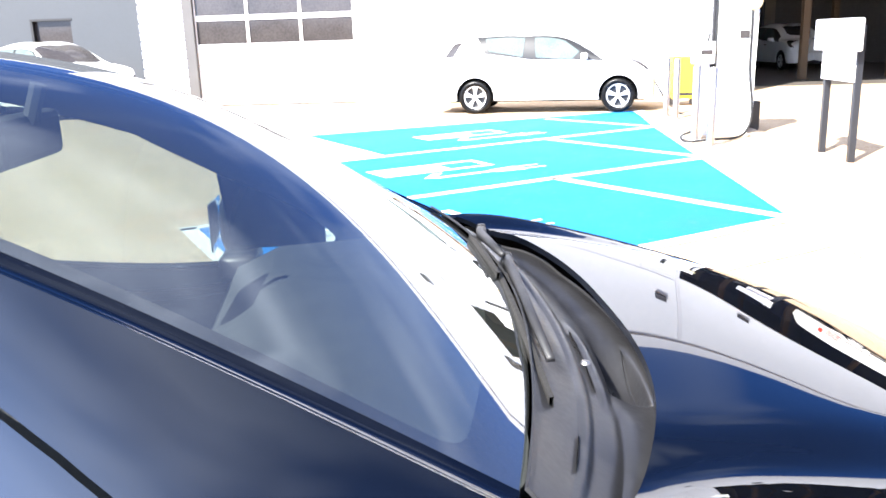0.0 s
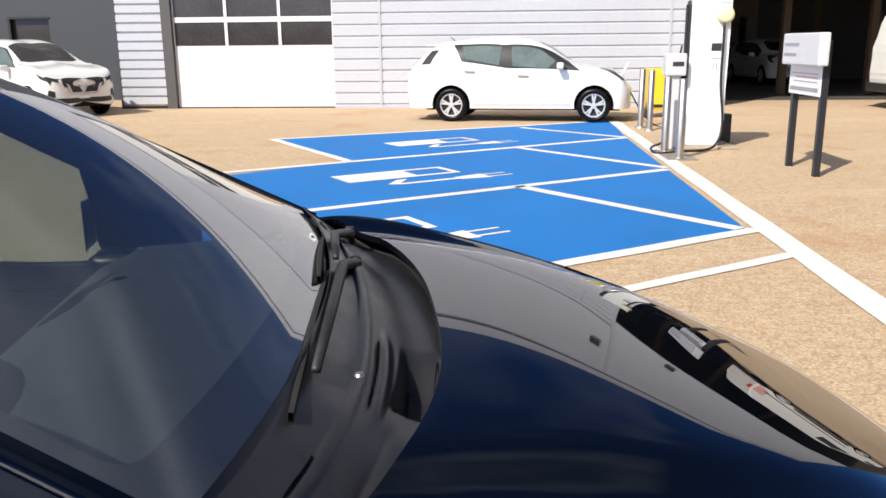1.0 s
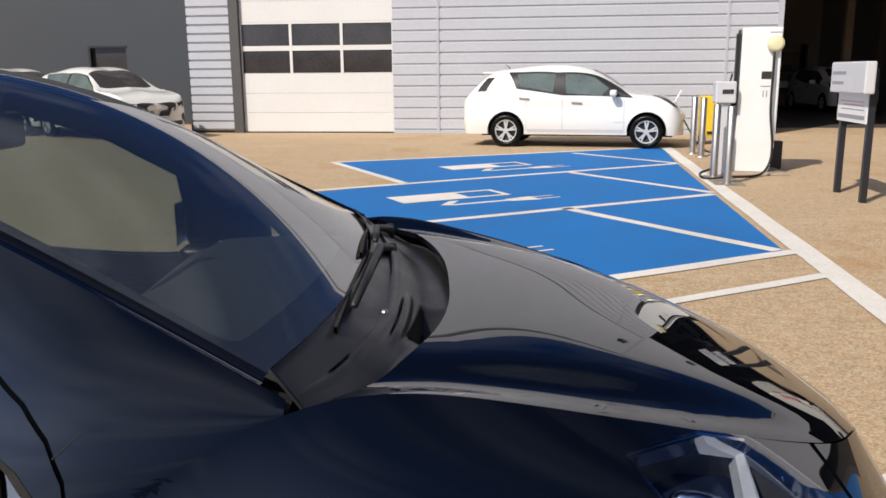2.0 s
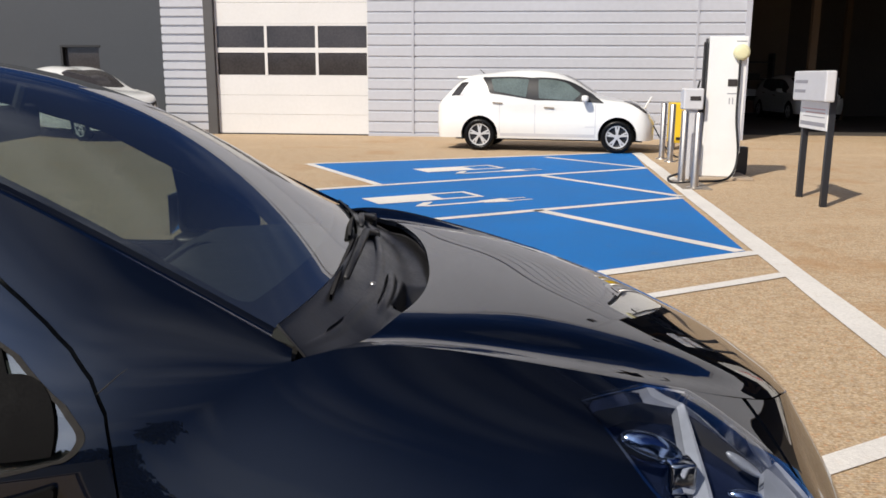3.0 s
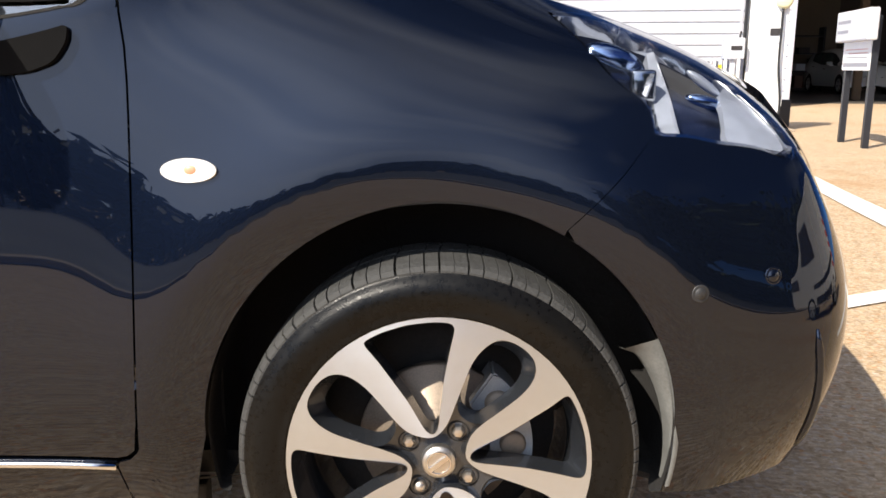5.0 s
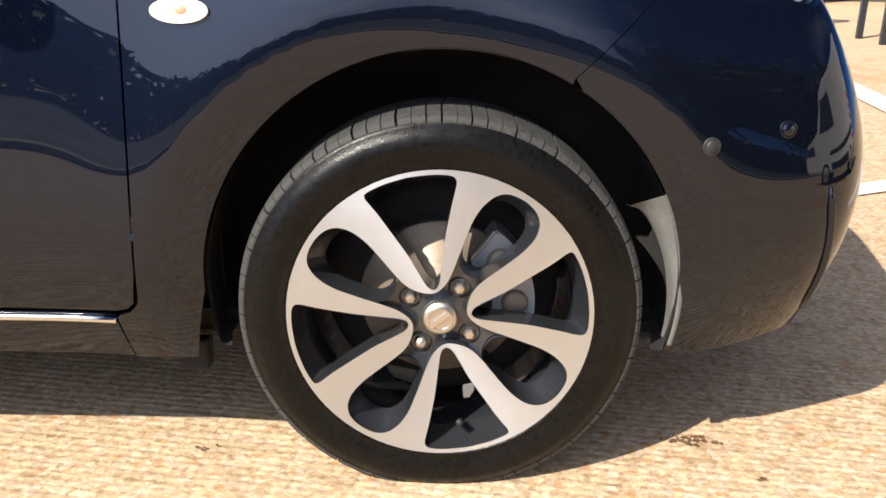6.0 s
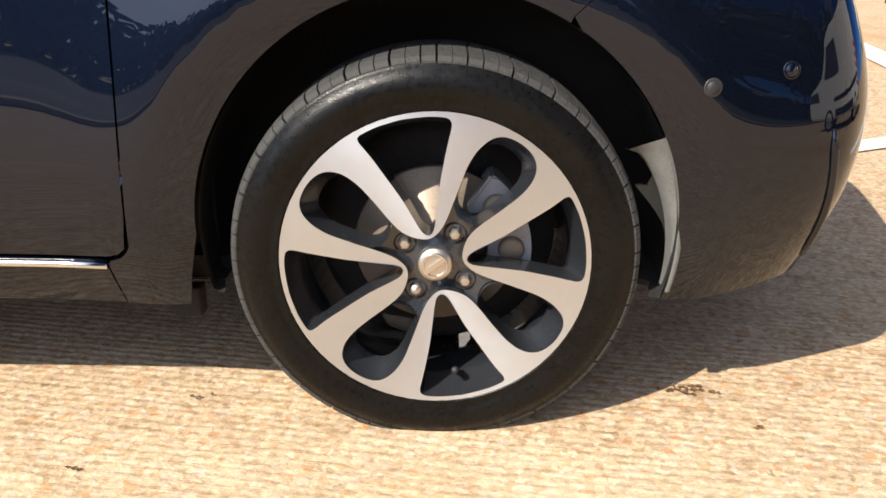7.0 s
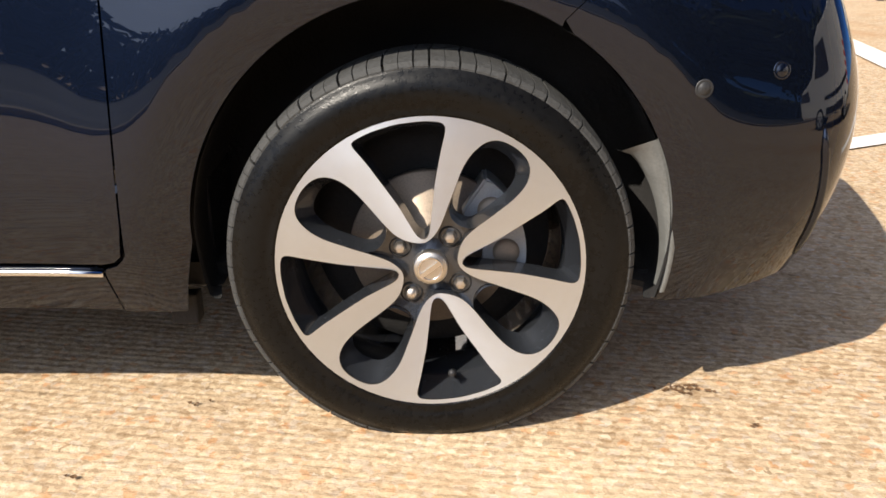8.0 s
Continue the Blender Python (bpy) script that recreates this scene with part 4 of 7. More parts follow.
def SIDE(ab):
    a, b = ab[:, 0] / 3.0, ab[:, 1:] / 0.45
    lo, hi = belt(a), rail(a)
    ba = A_G0 + (A_G1 - A_G0) * a
    up = lo - BODY.at(np.c_[ba, np.full(len(a), BMAX - 0.01)])
    up /= np.linalg.norm(up, axis=1)[:, None] + 1e-9
    span = np.linalg.norm(hi - lo, axis=1)[:, None]
    out = (hi - lo) / (span + 1e-9) + (0, 0.35, 0)
    out /= np.linalg.norm(out, axis=1)[:, None]
    h00, h10, h01, h11 = 2 * b**3 - 3 * b**2 + 1, b**3 - 2 * b**2 + b, -2 * b**3 + 3 * b**2, b**3 - b**2
    return h00 * lo + h10 * span * up + h01 * hi + h11 * span * out


class SideFinder(Patch):
    def __init__(self):
        self.ka, self.kb = np.array([0.0, 3.0]), np.array([0.0, 0.45])

    def at(self, ab):
        return SIDE(np.asarray(ab, float))


FIND = SideFinder()
WIN_F = rounded([(-0.503, 0.966), (-0.478, 0.993), (-0.508, 1.033), (-0.570, 1.090), (-0.645, 1.138), (-0.90, 1.292), (-1.15, 1.372), (-1.36, 1.388), (-1.36, 0.980)], [0.02, 0.03, 0, 0, 0, 0, 0, 0.03, 0.03])
WIN_R = rounded([(-1.46, 0.975), (-1.46, 1.388), (-2.05, 1.38), (-2.35, 1.275), (-2.45, 1.12), (-2.30, 1.02)], 0.05)
win_f, win_r = FIND.locate(WIN_F), FIND.locate(WIN_R)
FRAME_GAP = curve_pts([(-0.4535, 0.975), (-0.459, 1.010), (-0.475, 1.047), (-0.498, 1.079), (-0.545, 1.122), (-0.646, 1.197), (-0.90, 1.340), (-1.15, 1.412), (-1.415, 1.432)], 26)
fg = FIND.locate(FRAME_GAP)
b_rear = FIND.locate([(-1.415, 1.3), (-1.415, 1.1), (-1.415, 0.95)])
c_rear = FIND.locate([(-1.421, 1.435), (-1.421, 1.3), (-1.421, 1.1), (-1.421, 0.95)])
PILLAR = [(0.0, 0.0)] + [(a, 0.0) for a in np.linspace(0.05, fg[0][0] - 0.003, 6)] + [(a - 0.002, b + 0.003) for a, b in fg] + c_rear[:1] + [(a, 0.45) for a in np.linspace(c_rear[0][0], 0.0, 30)]
FRAME = [(fg[0][0] + 0.003, 0.0)] + [(a + 0.002, b - 0.003) for a, b in fg] + b_rear + [(b_rear[-1][0], 0.0)]
QUARTER = c_rear[::-1] + [(c_rear[0][0], 0.45)] + [(a, 0.45) for a in np.linspace(c_rear[0][0] + 0.1, 3.0, 20)] + [(a, 0.0) for a in np.linspace(3.0, c_rear[-1][0], 20)]
for mirror in (None, MID):
    panel("windscreen_pillar", SIDE, PILLAR, [], 0.03, M_NAVY, car, mirror=mirror, flip=True)
    panel("door_frame", SIDE, FRAME, [win_f], 0.03, M_NAVY, car, mirror=mirror, flip=True)
    panel("rear_pillar", SIDE, QUARTER, [win_r], 0.05, M_NAVY, car, mirror=mirror, flip=True)
    _mid = np.mean(win_f, 0)
    panel("window_seal", SIDE, win_f, [[tuple(_mid + (np.array(p) - _mid) * (0.975, 0.955)) for p in win_f]], 0.03, M_LINER, car, "black rubber window seal", mirror=mirror, flip=True, lift=0.0015, thick=0.006)
    _seam = SIDE(np.array(FIND.locate([(-0.474, 1.042), (-0.464, 1.050), (-0.452, 1.060), (-0.440, 1.068)]))) + (0, 0.0004, -0.0004)
    if mirror:
        _seam[:, 1] = 2 * MID - _seam[:, 1]
    bm = bmesh.new()
    tube(bm, _seam, [0.0011, 0.0011, 0.0009, 0.0005], 6)
    part("wing_seam", bm, M_LINER, car)
    for poly, lab in ((win_f, "tinted front door glass"), (win_r, "tinted rear door glass")):
        w = panel("side_window", SIDE, poly, [], 0.06, M_GLASS, car, lab, mirror=mirror, flip=mirror is None, thick=0, lift=-0.006 if mirror is None else 0.006)
        w.visible_shadow = False
    panel("pillar_trim", SIDE, [(0.0, 0.0), (3.0, 0.0), (3.0, 0.45), (0.0, 0.45)], [win_f, win_r], 0.06, M_CABIN, car, mirror=mirror, flip=True, lift=-0.022, thick=0)


def ws_right(t):
    return rail(0.012 + np.asarray(t) * (0.36 - 0.012)) + (0.0, 0.035, 0.0)


_w0, _w1 = ws_right(np.array([0.0]))[0], ws_right(np.array([1.0]))[0]


def ws_low(s):
    q = (np.asarray(s) - 0.5) * 2
    return np.c_[-0.19 + (_w0[0] + 0.19) * q**2, MID + (MID - _w0[1]) * q, 1.085 + (_w0[2] - 1.085) * q**2]


def ws_top(s):
    q = (np.asarray(s) - 0.5) * 2
    return np.c_[_w1[0] + 0.07 * (1 - q**2), MID + (MID - _w1[1]) * q, _w1[2] + 0.025 * (1 - q**2)]


def ws_bulge(st):
    z = 0.055 * np.sin(np.pi * np.clip(st[:, 0], 0, 1)) * np.sin(np.pi * np.clip(st[:, 1], 0, 1))
    return np.c_[z * 0.45, np.zeros(len(z)), z * 0.8]


SCREEN = coons(ws_right, lambda t: flip_y(ws_right(t)), ws_low, ws_top, ws_bulge)
w = panel("windscreen", SCREEN, [(0, 0), (1, 0), (1, 1), (0, 1)], [], 0.04, M_GLASS, car, "lightly tinted windscreen", thick=0)
w.visible_shadow = False


def roof_edge(t):
    return rail(0.36 + np.asarray(t) * (0.80 - 0.36))


_r1 = roof_edge(np.array([1.0]))[0]


def roof_front(s):
    q = (np.asarray(s) - 0.5) * 2
    e = roof_edge(np.array([0.0]))[0]
    return np.c_[e[0] + 0.07 * (1 - q**2), MID + (MID - e[1]) * q, e[2] + 0.027 * (1 - q**2)]


def roof_back(s):
    q = (np.asarray(s) - 0.5) * 2
    return np.c_[_r1[0] - 0.05 * (1 - q**2), MID + (MID - _r1[1]) * q, _r1[2] + 0.02 * (1 - q**2)]


ROOF = coons(roof_edge, lambda t: flip_y(roof_edge(t)), roof_front, roof_back, lambda st: np.c_[np.zeros(len(st)), np.zeros(len(st)), 0.02 * np.sin(np.pi * np.clip(st[:, 0], 0, 1))])
panel("roof", ROOF, [(0, 0.012), (1, 0.012), (1, 1), (0, 1)], [], 0.05, M_NAVY, car)


def tail_edge(t):
    return rail(0.80 + np.asarray(t) * 0.20)


_e1 = tail_edge(np.array([1.0]))[0]
TAIL = coons(tail_edge, lambda t: flip_y(tail_edge(t)), roof_back, lambda s: np.c_[_e1[0] - 0.06 * (1 - ((np.asarray(s) - 0.5) * 2) ** 2), MID + (MID - _e1[1]) * (np.asarray(s) - 0.5) * 2, np.full(len(s), _e1[2])])
panel("tailgate_glass", TAIL, [(0, 0), (1, 0), (1, 1), (0, 1)], [], 0.08, M_DARKGLASS, car, "dark tailgate glass", thick=0)


# Painted return of each pillar down to the glass.
def pillar_return(ab):
    t = ab[:, 0]
    lo, hi = rail(0.012 + t * (0.36 - 0.012)), ws_right(t)
    k = ab[:, 1:]
    return lo * (1 - k) + hi * k - np.c_[np.zeros(len(t)), np.zeros(len(t)), 0.004 * np.sin(np.pi * ab[:, 1])]


for mirror in (None, MID):
    panel("pillar_return", pillar_return, [(0.0, 0.0), (1.0, 0.0), (1.0, 1.1), (0.0, 1.1)], [], 0.04, M_NAVY, car, mirror=mirror, flip=True, thick=0)

# Dark inner shell, arch liners and floor of the hatchback.
shell_o = [(a, 0.03) for a in np.linspace(KA[0], KA[-1], 60)] + [(a, BMAX - 0.01) for a in np.linspace(KA[-1], KA[0], 60)]
hole_f = on_body([(-0.385, 0.235)] + circle(ARCH_X, ARCH_Z, 0.374, 40, 178, 2) + [(0.375, 0.235)])
hole_r = on_body([(-2.83, 0.262)] + [p for p in circle(-2.462, 0.337, 0.366, 40, 196, -16) if p[1] > 0.262] + [(-2.10, 0.262)])
for mirror in (None, MID):
    panel("inner_shell", BODY.at, shell_o, [hole_f, hole_r, lamp_ab], 0.06, M_LINER, car, mirror=mirror, lift=-0.03, thick=0)
    def liner(cx, r0, lo, hi, mat, label=""):
        bm = bmesh.new()
        prof = [(r0 - 0.004, 0.004), (r0 - 0.002, 0.02), (r0 + 0.007, 0.05), (r0 + 0.009, 0.26), (0.30, 0.30), (0.05, 0.31)]
        rings = []
        for deg in np.linspace(lo, hi, int((hi - lo) / 4) + 2):
            c, s = math.cos(radians(deg)), math.sin(radians(deg))
            rings.append([bm.verts.new((cx + r * c, y if mirror is None else 2 * MID - y, max(0.337 + r * s, 0.238))) for r, y in prof])
        for ra, rb in zip(rings, rings[1:]):
            for i in range(len(prof) - 1):
                bm.faces.new((ra[i], rb[i], rb[i + 1], ra[i + 1]))
        part("arch_liner", bm, mat, car, label, smooth=True)

    liner(-2.462, 0.352, -22, 203, M_LINER)
    liner(ARCH_X, 0.3605, -24, 203, M_LINER)
    # Bare grey flange of the liner, broad above and narrow below.
    bm = bmesh.new()
    pairs = []
    for k in range(15):
        f = k / 14
        deg = 25 - 39.5 * f
        ri = 0.302 + 0.0585 * f ** 0.47
        c, s = math.cos(radians(deg)), math.sin(radians(deg))
        pairs.append([bm.verts.new((ARCH_X + r * c, y if mirror is None else 2 * MID - y, 0.337 + r * s)) for r, y in ((ri, 0.040), (ri + 0.004, 0.022), (0.3575 + 0.004 * f, 0.004), (0.364 + 0.006 * f, 0.010))])
    for pa, pb in zip(pairs, pairs[1:]):
        for i in range(3):
            bm.faces.new((pa[i], pb[i], pb[i + 1], pa[i + 1]))
    part("liner_flange", bm, M_LINEREDGE, car, "bare grey front flange of the arch liner", smooth=True)
bm = bmesh.new()
box(bm, -2.75, -0.30, 0.10, 1.50, 0.22, 0.26)
box(bm, -0.40, -0.36, 0.12, 1.48, 0.25, 0.98)
box(bm, -0.36, 0.62, 0.36, 1.24, 0.22, 0.25)
part("floor_pan", bm, M_LINER, car)
bm = bmesh.new()
_n = [tuple(p) for p in (PLAN + INW * 0.11)[10:]]
prism(bm, [(0.34, 0.05)] + _n + [(x, 2 * MID - y) for x, y in _n[::-1][1:]] + [(0.34, 2 * MID - 0.05)], 0.235, 0.245, "Z")
part("undertray", bm, M_LINER, car)

# Bonnet nose trim: a grille opening behind the bumper's front.
bm = bmesh.new()
for k in range(5):
    z = 0.40 + k * 0.035
    tube(bm, [(0.80 - 0.10 * abs(q) ** 2, MID + 0.36 * q, z) for q in np.linspace(-1, 1, 12)], 0.008, 6)
part("grille", bm, M_BLACKPL, car, "black slatted lower grille")

# Scuttle panel under the windscreen.


def cowl_front(s):
    p = rear_arc(s)
    p[:, 0] += 0.020
    p[:, 2] -= 0.045
    return p


def cowl_edge(t):
    t = np.asarray(t, float)[:, None]
    return ws_low(np.array([0.0])) * (1 - t) + cowl_front(np.array([0.0])) * t


def cowl_relief(st):
    """A shallow hollow with low moulded folds, one deep drain pocket and a flatter end pad."""
    u, v = st[:, 0], np.clip(st[:, 1], 0, 1)
    ease = lambda x, a, b: np.clip((x - a) / (b - a), 0, 1) ** 2 * (3 - 2 * np.clip((x - a) / (b - a), 0, 1))
    z = -0.012 * np.sin(np.pi * v) * np.clip(8 * np.minimum(u, 1 - u), 0, 1)
    hole = ease(u, 0.262, 0.275) * (1 - ease(u, 0.34, 0.44)) * ease(v, 0.55, 0.62) * (1 - ease(v, 0.86, 0.93))
    z -= 0.030 * hole
    span = ease(u, 0.20, 0.30) * (1 - ease(u, 0.72, 0.80))
    z += span * (0.004 * np.sin(v * 13 + 5 * u) - 0.006 * ease(v, 0.25, 0.45))
    z += 0.007 * np.exp(-((v - 0.50 - 0.35 * (0.30 - u)) / 0.03) ** 2) * ease(u, 0.20, 0.26) * (1 - ease(u, 0.38, 0.46))
    z += 0.005 * np.exp(-((v - 0.36 - 0.25 * (0.25 - u)) / 0.035) ** 2) * np.clip(10 * np.minimum(u, 1 - u), 0, 1)
    z -= 0.004 * np.exp(-((v - 0.62 - 0.5 * (0.22 - u)) / 0.05) ** 2) * (1 - ease(u, 0.20, 0.24)) * ease(u, 0.02, 0.08)
    return np.c_[np.zeros(len(st)), np.zeros(len(st)), z]


COWL = coons(cowl_edge, lambda t: flip_y(cowl_edge(t)), ws_low, cowl_front, cowl_relief)
panel("scuttle_panel", COWL, [(0.0, 0), (1.0, 0), (1.0, 1), (0.0, 1)], [], 0.009, M_SCUTTLE, car, "worn black plastic scuttle panel", thick=0.004, lift=-0.006)
# Black band along the foot and sides of the glass.
band = [(0, 0), (1, 0), (1, 1), (0, 1)]
hole = rounded([(0.022, 0.055), (0.978, 0.055), (0.978, 0.96), (0.022, 0.96)], 0.03)
panel("screen_band", SCREEN, band, [hole], 0.03, M_LINER, car, "black windscreen border", thick=0, lift=-0.004)


def wiper(spindle, elbow, tip, end):
    """A pressed arm from its spindle to the blade's middle, and the blade lying along the foot of the glass."""
    sp, el, tp, en = (Vector(p) for p in (spindle, elbow, tip, end))
    bm = bmesh.new()
    rows = []
    for p, w, h in ((sp, 0.011, 0.012), (sp.lerp(el, 0.5), 0.010, 0.012), (el, 0.008, 0.010), (el.lerp(tp, 0.5), 0.007, 0.008), (tp, 0.005, 0.006)):
        rows.append([bm.verts.new(p + Vector((dx * w, 0, dz * h))) for dx, dz in ((-1, -0.6), (-1, 0.3), (-0.55, 0.8), (0.55, 0.8), (1, 0.3), (1, -0.6))])
    for a, b in zip(rows, rows[1:]):
        for i in range(6):
            bm.faces.new((a[i], a[(i + 1) % 6], b[(i + 1) % 6], b[i]))
    bm.faces.new(rows[0][::-1])
    bm.faces.new(rows[-1])
    arm = part("wiper_arm", bm, M_BLACKPL, car, "dark grey wiper arm", smooth=True)
    bm = bmesh.new()
    lathe(bm, [(0.0, 0.014), (0.008, 0.013), (0.010, 0.009), (0.011, -0.04)], "Z", 16, m=Matrix.Translation(sp))
    part("spindle_cap", bm, M_BLACKPL, arm, smooth=True)
    bm = bmesh.new()
    a, b = el.lerp(tp, 0.05) + Vector((-0.022, 0, -0.004)), en
    n = 12
    rows = []
    for i in range(n + 1):
        f = i / n
        p = a.lerp(b, f)
        k = 0.35 + 0.65 * math.sin(math.pi * min(1, max(0, f * 0.96 + 0.02)))
        rows.append([bm.verts.new(p + Vector((dx, 0, dz))) for dx, dz in ((-0.003, -0.013), (-0.006 * k, 0.003), (-0.002, 0.009 * k), (0.003, 0.009 * k), (0.006 * k, 0.002), (0.002, -0.013))])
    for ra, rb in zip(rows, rows[1:]):
        for i in range(6):
            bm.faces.new((ra[i], ra[(i + 1) % 6], rb[(i + 1) % 6], rb[i]))
    part("wiper_blade", bm, M_LINER, arm, "black wiper blade")


wiper((-0.165, 1.30, 1.055), (-0.188, 1.12, 1.092), (-0.178, 0.90, 1.105), (-0.200, 0.80, 1.100))
wiper((-0.150, 1.04, 1.058), (-0.168, 0.90, 1.092), (-0.186, 0.47, 1.090), (-0.205, 0.375, 1.082))
bm = bmesh.new()
lathe(bm, [(0.0, 0.004), (0.005, 0.003), (0.006, 0.0)], "Z", 10, m=Matrix.Translation((-0.14, 0.488, 1.074)))
part("clip", bm, M_STEEL, car, smooth=True)

# Headlamps.
lens_c = np.mean(lamp_ab, 0)


def shrink(poly, k):
    return [tuple(lens_c + (np.array(p) - lens_c) * k) for p in poly]


def body_point(x, z, depth=0.0):
    """A place under the skin, seen from the side at x, z."""
    ab = np.array(on_body([(x, z)]))
    e = 1e-4
    n = np.cross(BODY.at(ab + (e, 0)) - BODY.at(ab - (e, 0)), BODY.at(ab + (0, e)) - BODY.at(ab - (0, e)))[0]
    return Vector(BODY.at(ab)[0] - n / np.linalg.norm(n) * depth)


def blob(bm, c, r, m=None, u=20, v=12):
    res = bmesh.ops.create_uvsphere(bm, u_segments=u, v_segments=v, radius=1.0)
    mm = Matrix.Translation(c) @ (m or Matrix()) @ Matrix.Diagonal((*r, 1))
    bmesh.ops.transform(bm, matrix=mm, verts=res["verts"])


def lamp_back(ab):
    """The reflector behind the lens, leaning back towards its top, with two broad facets."""
    p = BODY.at(np.asarray(ab, float))
    d = 0.022 + 0.70 * np.clip(p[:, 2] - 0.745, 0, 0.24) + 0.006 * np.sin(p[:, 0] * 34)
    return p + np.c_[-0.42 * d, 0.88 * d, -0.10 * d]


def lamp_chamber(ab):
    """Fluted face of the turn lamp."""
    p = BODY.at(np.asarray(ab, float))
    return p + np.c_[np.zeros(len(p)), 0.0016 * np.sin(p[:, 0] * 95 + 60 * p[:, 2]) + 0.0008 * np.sin(p[:, 2] * 210), np.zeros(len(p))]


def headlamp(mirror):
    lens = panel("headlamp", BODY.at, lamp_ab, [], 0.02, M_CLEAR, car, "clear headlamp lens with chrome reflectors", mirror=mirror, thick=0.0, lift=0.002)
    lens.visible_shadow = False
    panel("lamp_bezel", BODY.at, lamp_ab, [shrink(lamp_ab, 0.955)], 0.02, M_CHROME, lens, mirror=mirror, thick=0.03, lift=-0.003)
    panel("lamp_housing", lamp_back, shrink(lamp_ab, 1.02), [], 0.02, M_LAMPDARK, lens, mirror=mirror, thick=0.0, lift=-0.012)
    panel("lamp_wall", BODY.at, shrink(lamp_ab, 1.0), [shrink(lamp_ab, 0.98)], 0.03, M_BLACKPL, lens, mirror=mirror, thick=0.085, lift=-0.012)

    def put(name, bm, mat, smooth=True):
        if mirror:
            for v in bm.verts:
                v.co.y = 2 * MID - v.co.y
        part(name, bm, mat, lens, smooth=smooth)

    # Upper shell, upright divider, brow and the hazy turn-lamp chamber at the front end.
    bm = bmesh.new()
    blob(bm, body_point(0.288, 0.926, 0.036), (0.054, 0.020, 0.024), Matrix.Rotation(radians(22), 4, "Y"), 28, 16)
    put("reflector_shell", bm, M_LAMPSATIN)
    bm = bmesh.new()
    c = body_point(0.332, 0.893, 0.042)
    box(bm, c.x - 0.021, c.x + 0.021, c.y - 0.004, c.y + 0.035, c.z - 0.028, c.z + 0.022, 0.006, 3)
    put("projector_block", bm, M_CHROME)
    for xa, za, xb, zb, wa, wb, d, mat in ((0.372, 0.934, 0.352, 0.796, 0.006, 0.014, 0.020, M_LAMPHAZE), (0.330, 0.850, 0.332, 0.806, 0.012, 0.010, 0.045, M_CHROME)):
        bm = bmesh.new()
        p, q = body_point(xa, za, d), body_point(xb, zb, d)
        vs = []
        for t in np.linspace(0, 1, 9):
            o = p.lerp(q, t)
            k = wa + (wb - wa) * min(1.0, 1.7 * t)
            vs.append([bm.verts.new(o + Vector((-k, 0.006, 0))), bm.verts.new(o + Vector((k * 0.55, -0.002, 0))), bm.verts.new(o + Vector((k, 0.002, 0))), bm.verts.new(o + Vector((k, 0.05, 0))), bm.verts.new(o + Vector((-k, 0.05, 0)))])
        for a, b in zip(vs, vs[1:]):
            for i in range(5):
                bm.faces.new((a[i], a[(i + 1) % 5], b[(i + 1) % 5], b[i]))
        bm.faces.new(vs[0][::-1])
        bm.faces.new(vs[-1])
        put("reflector_fin", bm, mat, False)
    for x, z, d, r, tilt, mat in ((0.430, 0.853, 0.028, (0.036, 0.012, 0.010), 14, M_LAMPSATIN), (0.440, 0.880, 0.024, (0.036, 0.010, 0.008), 36, M_LAMPHAZE)):
        bm = bmesh.new()
        blob(bm, body_point(x, z, d), r, Matrix.Rotation(radians(tilt), 4, "Y"))
        put("reflector_brow", bm, mat)
    chamber = on_body(rounded([(0.438, 0.781), (0.540, 0.764), (0.541, 0.790), (0.505, 0.838), (0.470, 0.868), (0.440, 0.852)], 0.016))
    panel("turn_lamp", lamp_chamber, chamber, [], 0.008, M_LAMPHAZE, lens, mirror=mirror, thick=0.012, lift=-0.014)


headlamp(None)
headlamp(MID)

# Side repeaters, parking sensors.
rep_ab = on_body([(-0.355 + 0.040 * math.cos(t), 0.741 + 0.017 * math.sin(t)) for t in np.linspace(0, 2 * math.pi, 28)[:-1]])
for mirror in (None, MID):
    r = panel("side_repeater", BODY.at, rep_ab, [], 0.01, M_LENSWHITE, car, "oval clear side repeater lamp", mirror=mirror, lift=0.006, thick=0.008)
    c = body_point(-0.352, 0.741, -0.002)
    if mirror:
        c.y = 2 * MID - c.y
    bm = bmesh.new()
    blob(bm, c, (0.012, 0.006, 0.009))
    part("bulb", bm, M_AMBER, r, smooth=True)
    for x, z in ((0.381, 0.564), (0.495, 0.585)):
        c = body_point(x, z, 0.0)
        n = (c - body_point(x, z, 0.02)).normalized()
        mm = Matrix.Translation(c) @ n.to_track_quat("Z", "Y").to_matrix().to_4x4()
        bm = bmesh.new()
        lathe(bm, [(0.0, 0.002), (0.0085, 0.002), (0.0095, 0.0), (0.0105, 0.0005), (0.013, 0.001), (0.014, -0.004)], "Z", 20, m=mm)
        if mirror:
            for v in bm.verts:
                v.co.y = 2 * MID - v.co.y
        part("parking_sensor", bm, M_SENSOR if x < 0.4 else M_NAVY, car, smooth=True)


# Door mirrors: a housing behind the front corner of the window; dark plates stand for its reflections.
PANE_IMAGE = [tuple(p) for p in curve_pts([(-0.521, 0.976), (-0.518, 1.000), (-0.522, 1.030), (-0.534, 1.054), (-0.553, 1.067), (-0.580, 1.070)], 14)] + [(-0.592, 1.098), (-0.75, 1.175), (-0.75, 0.984)]
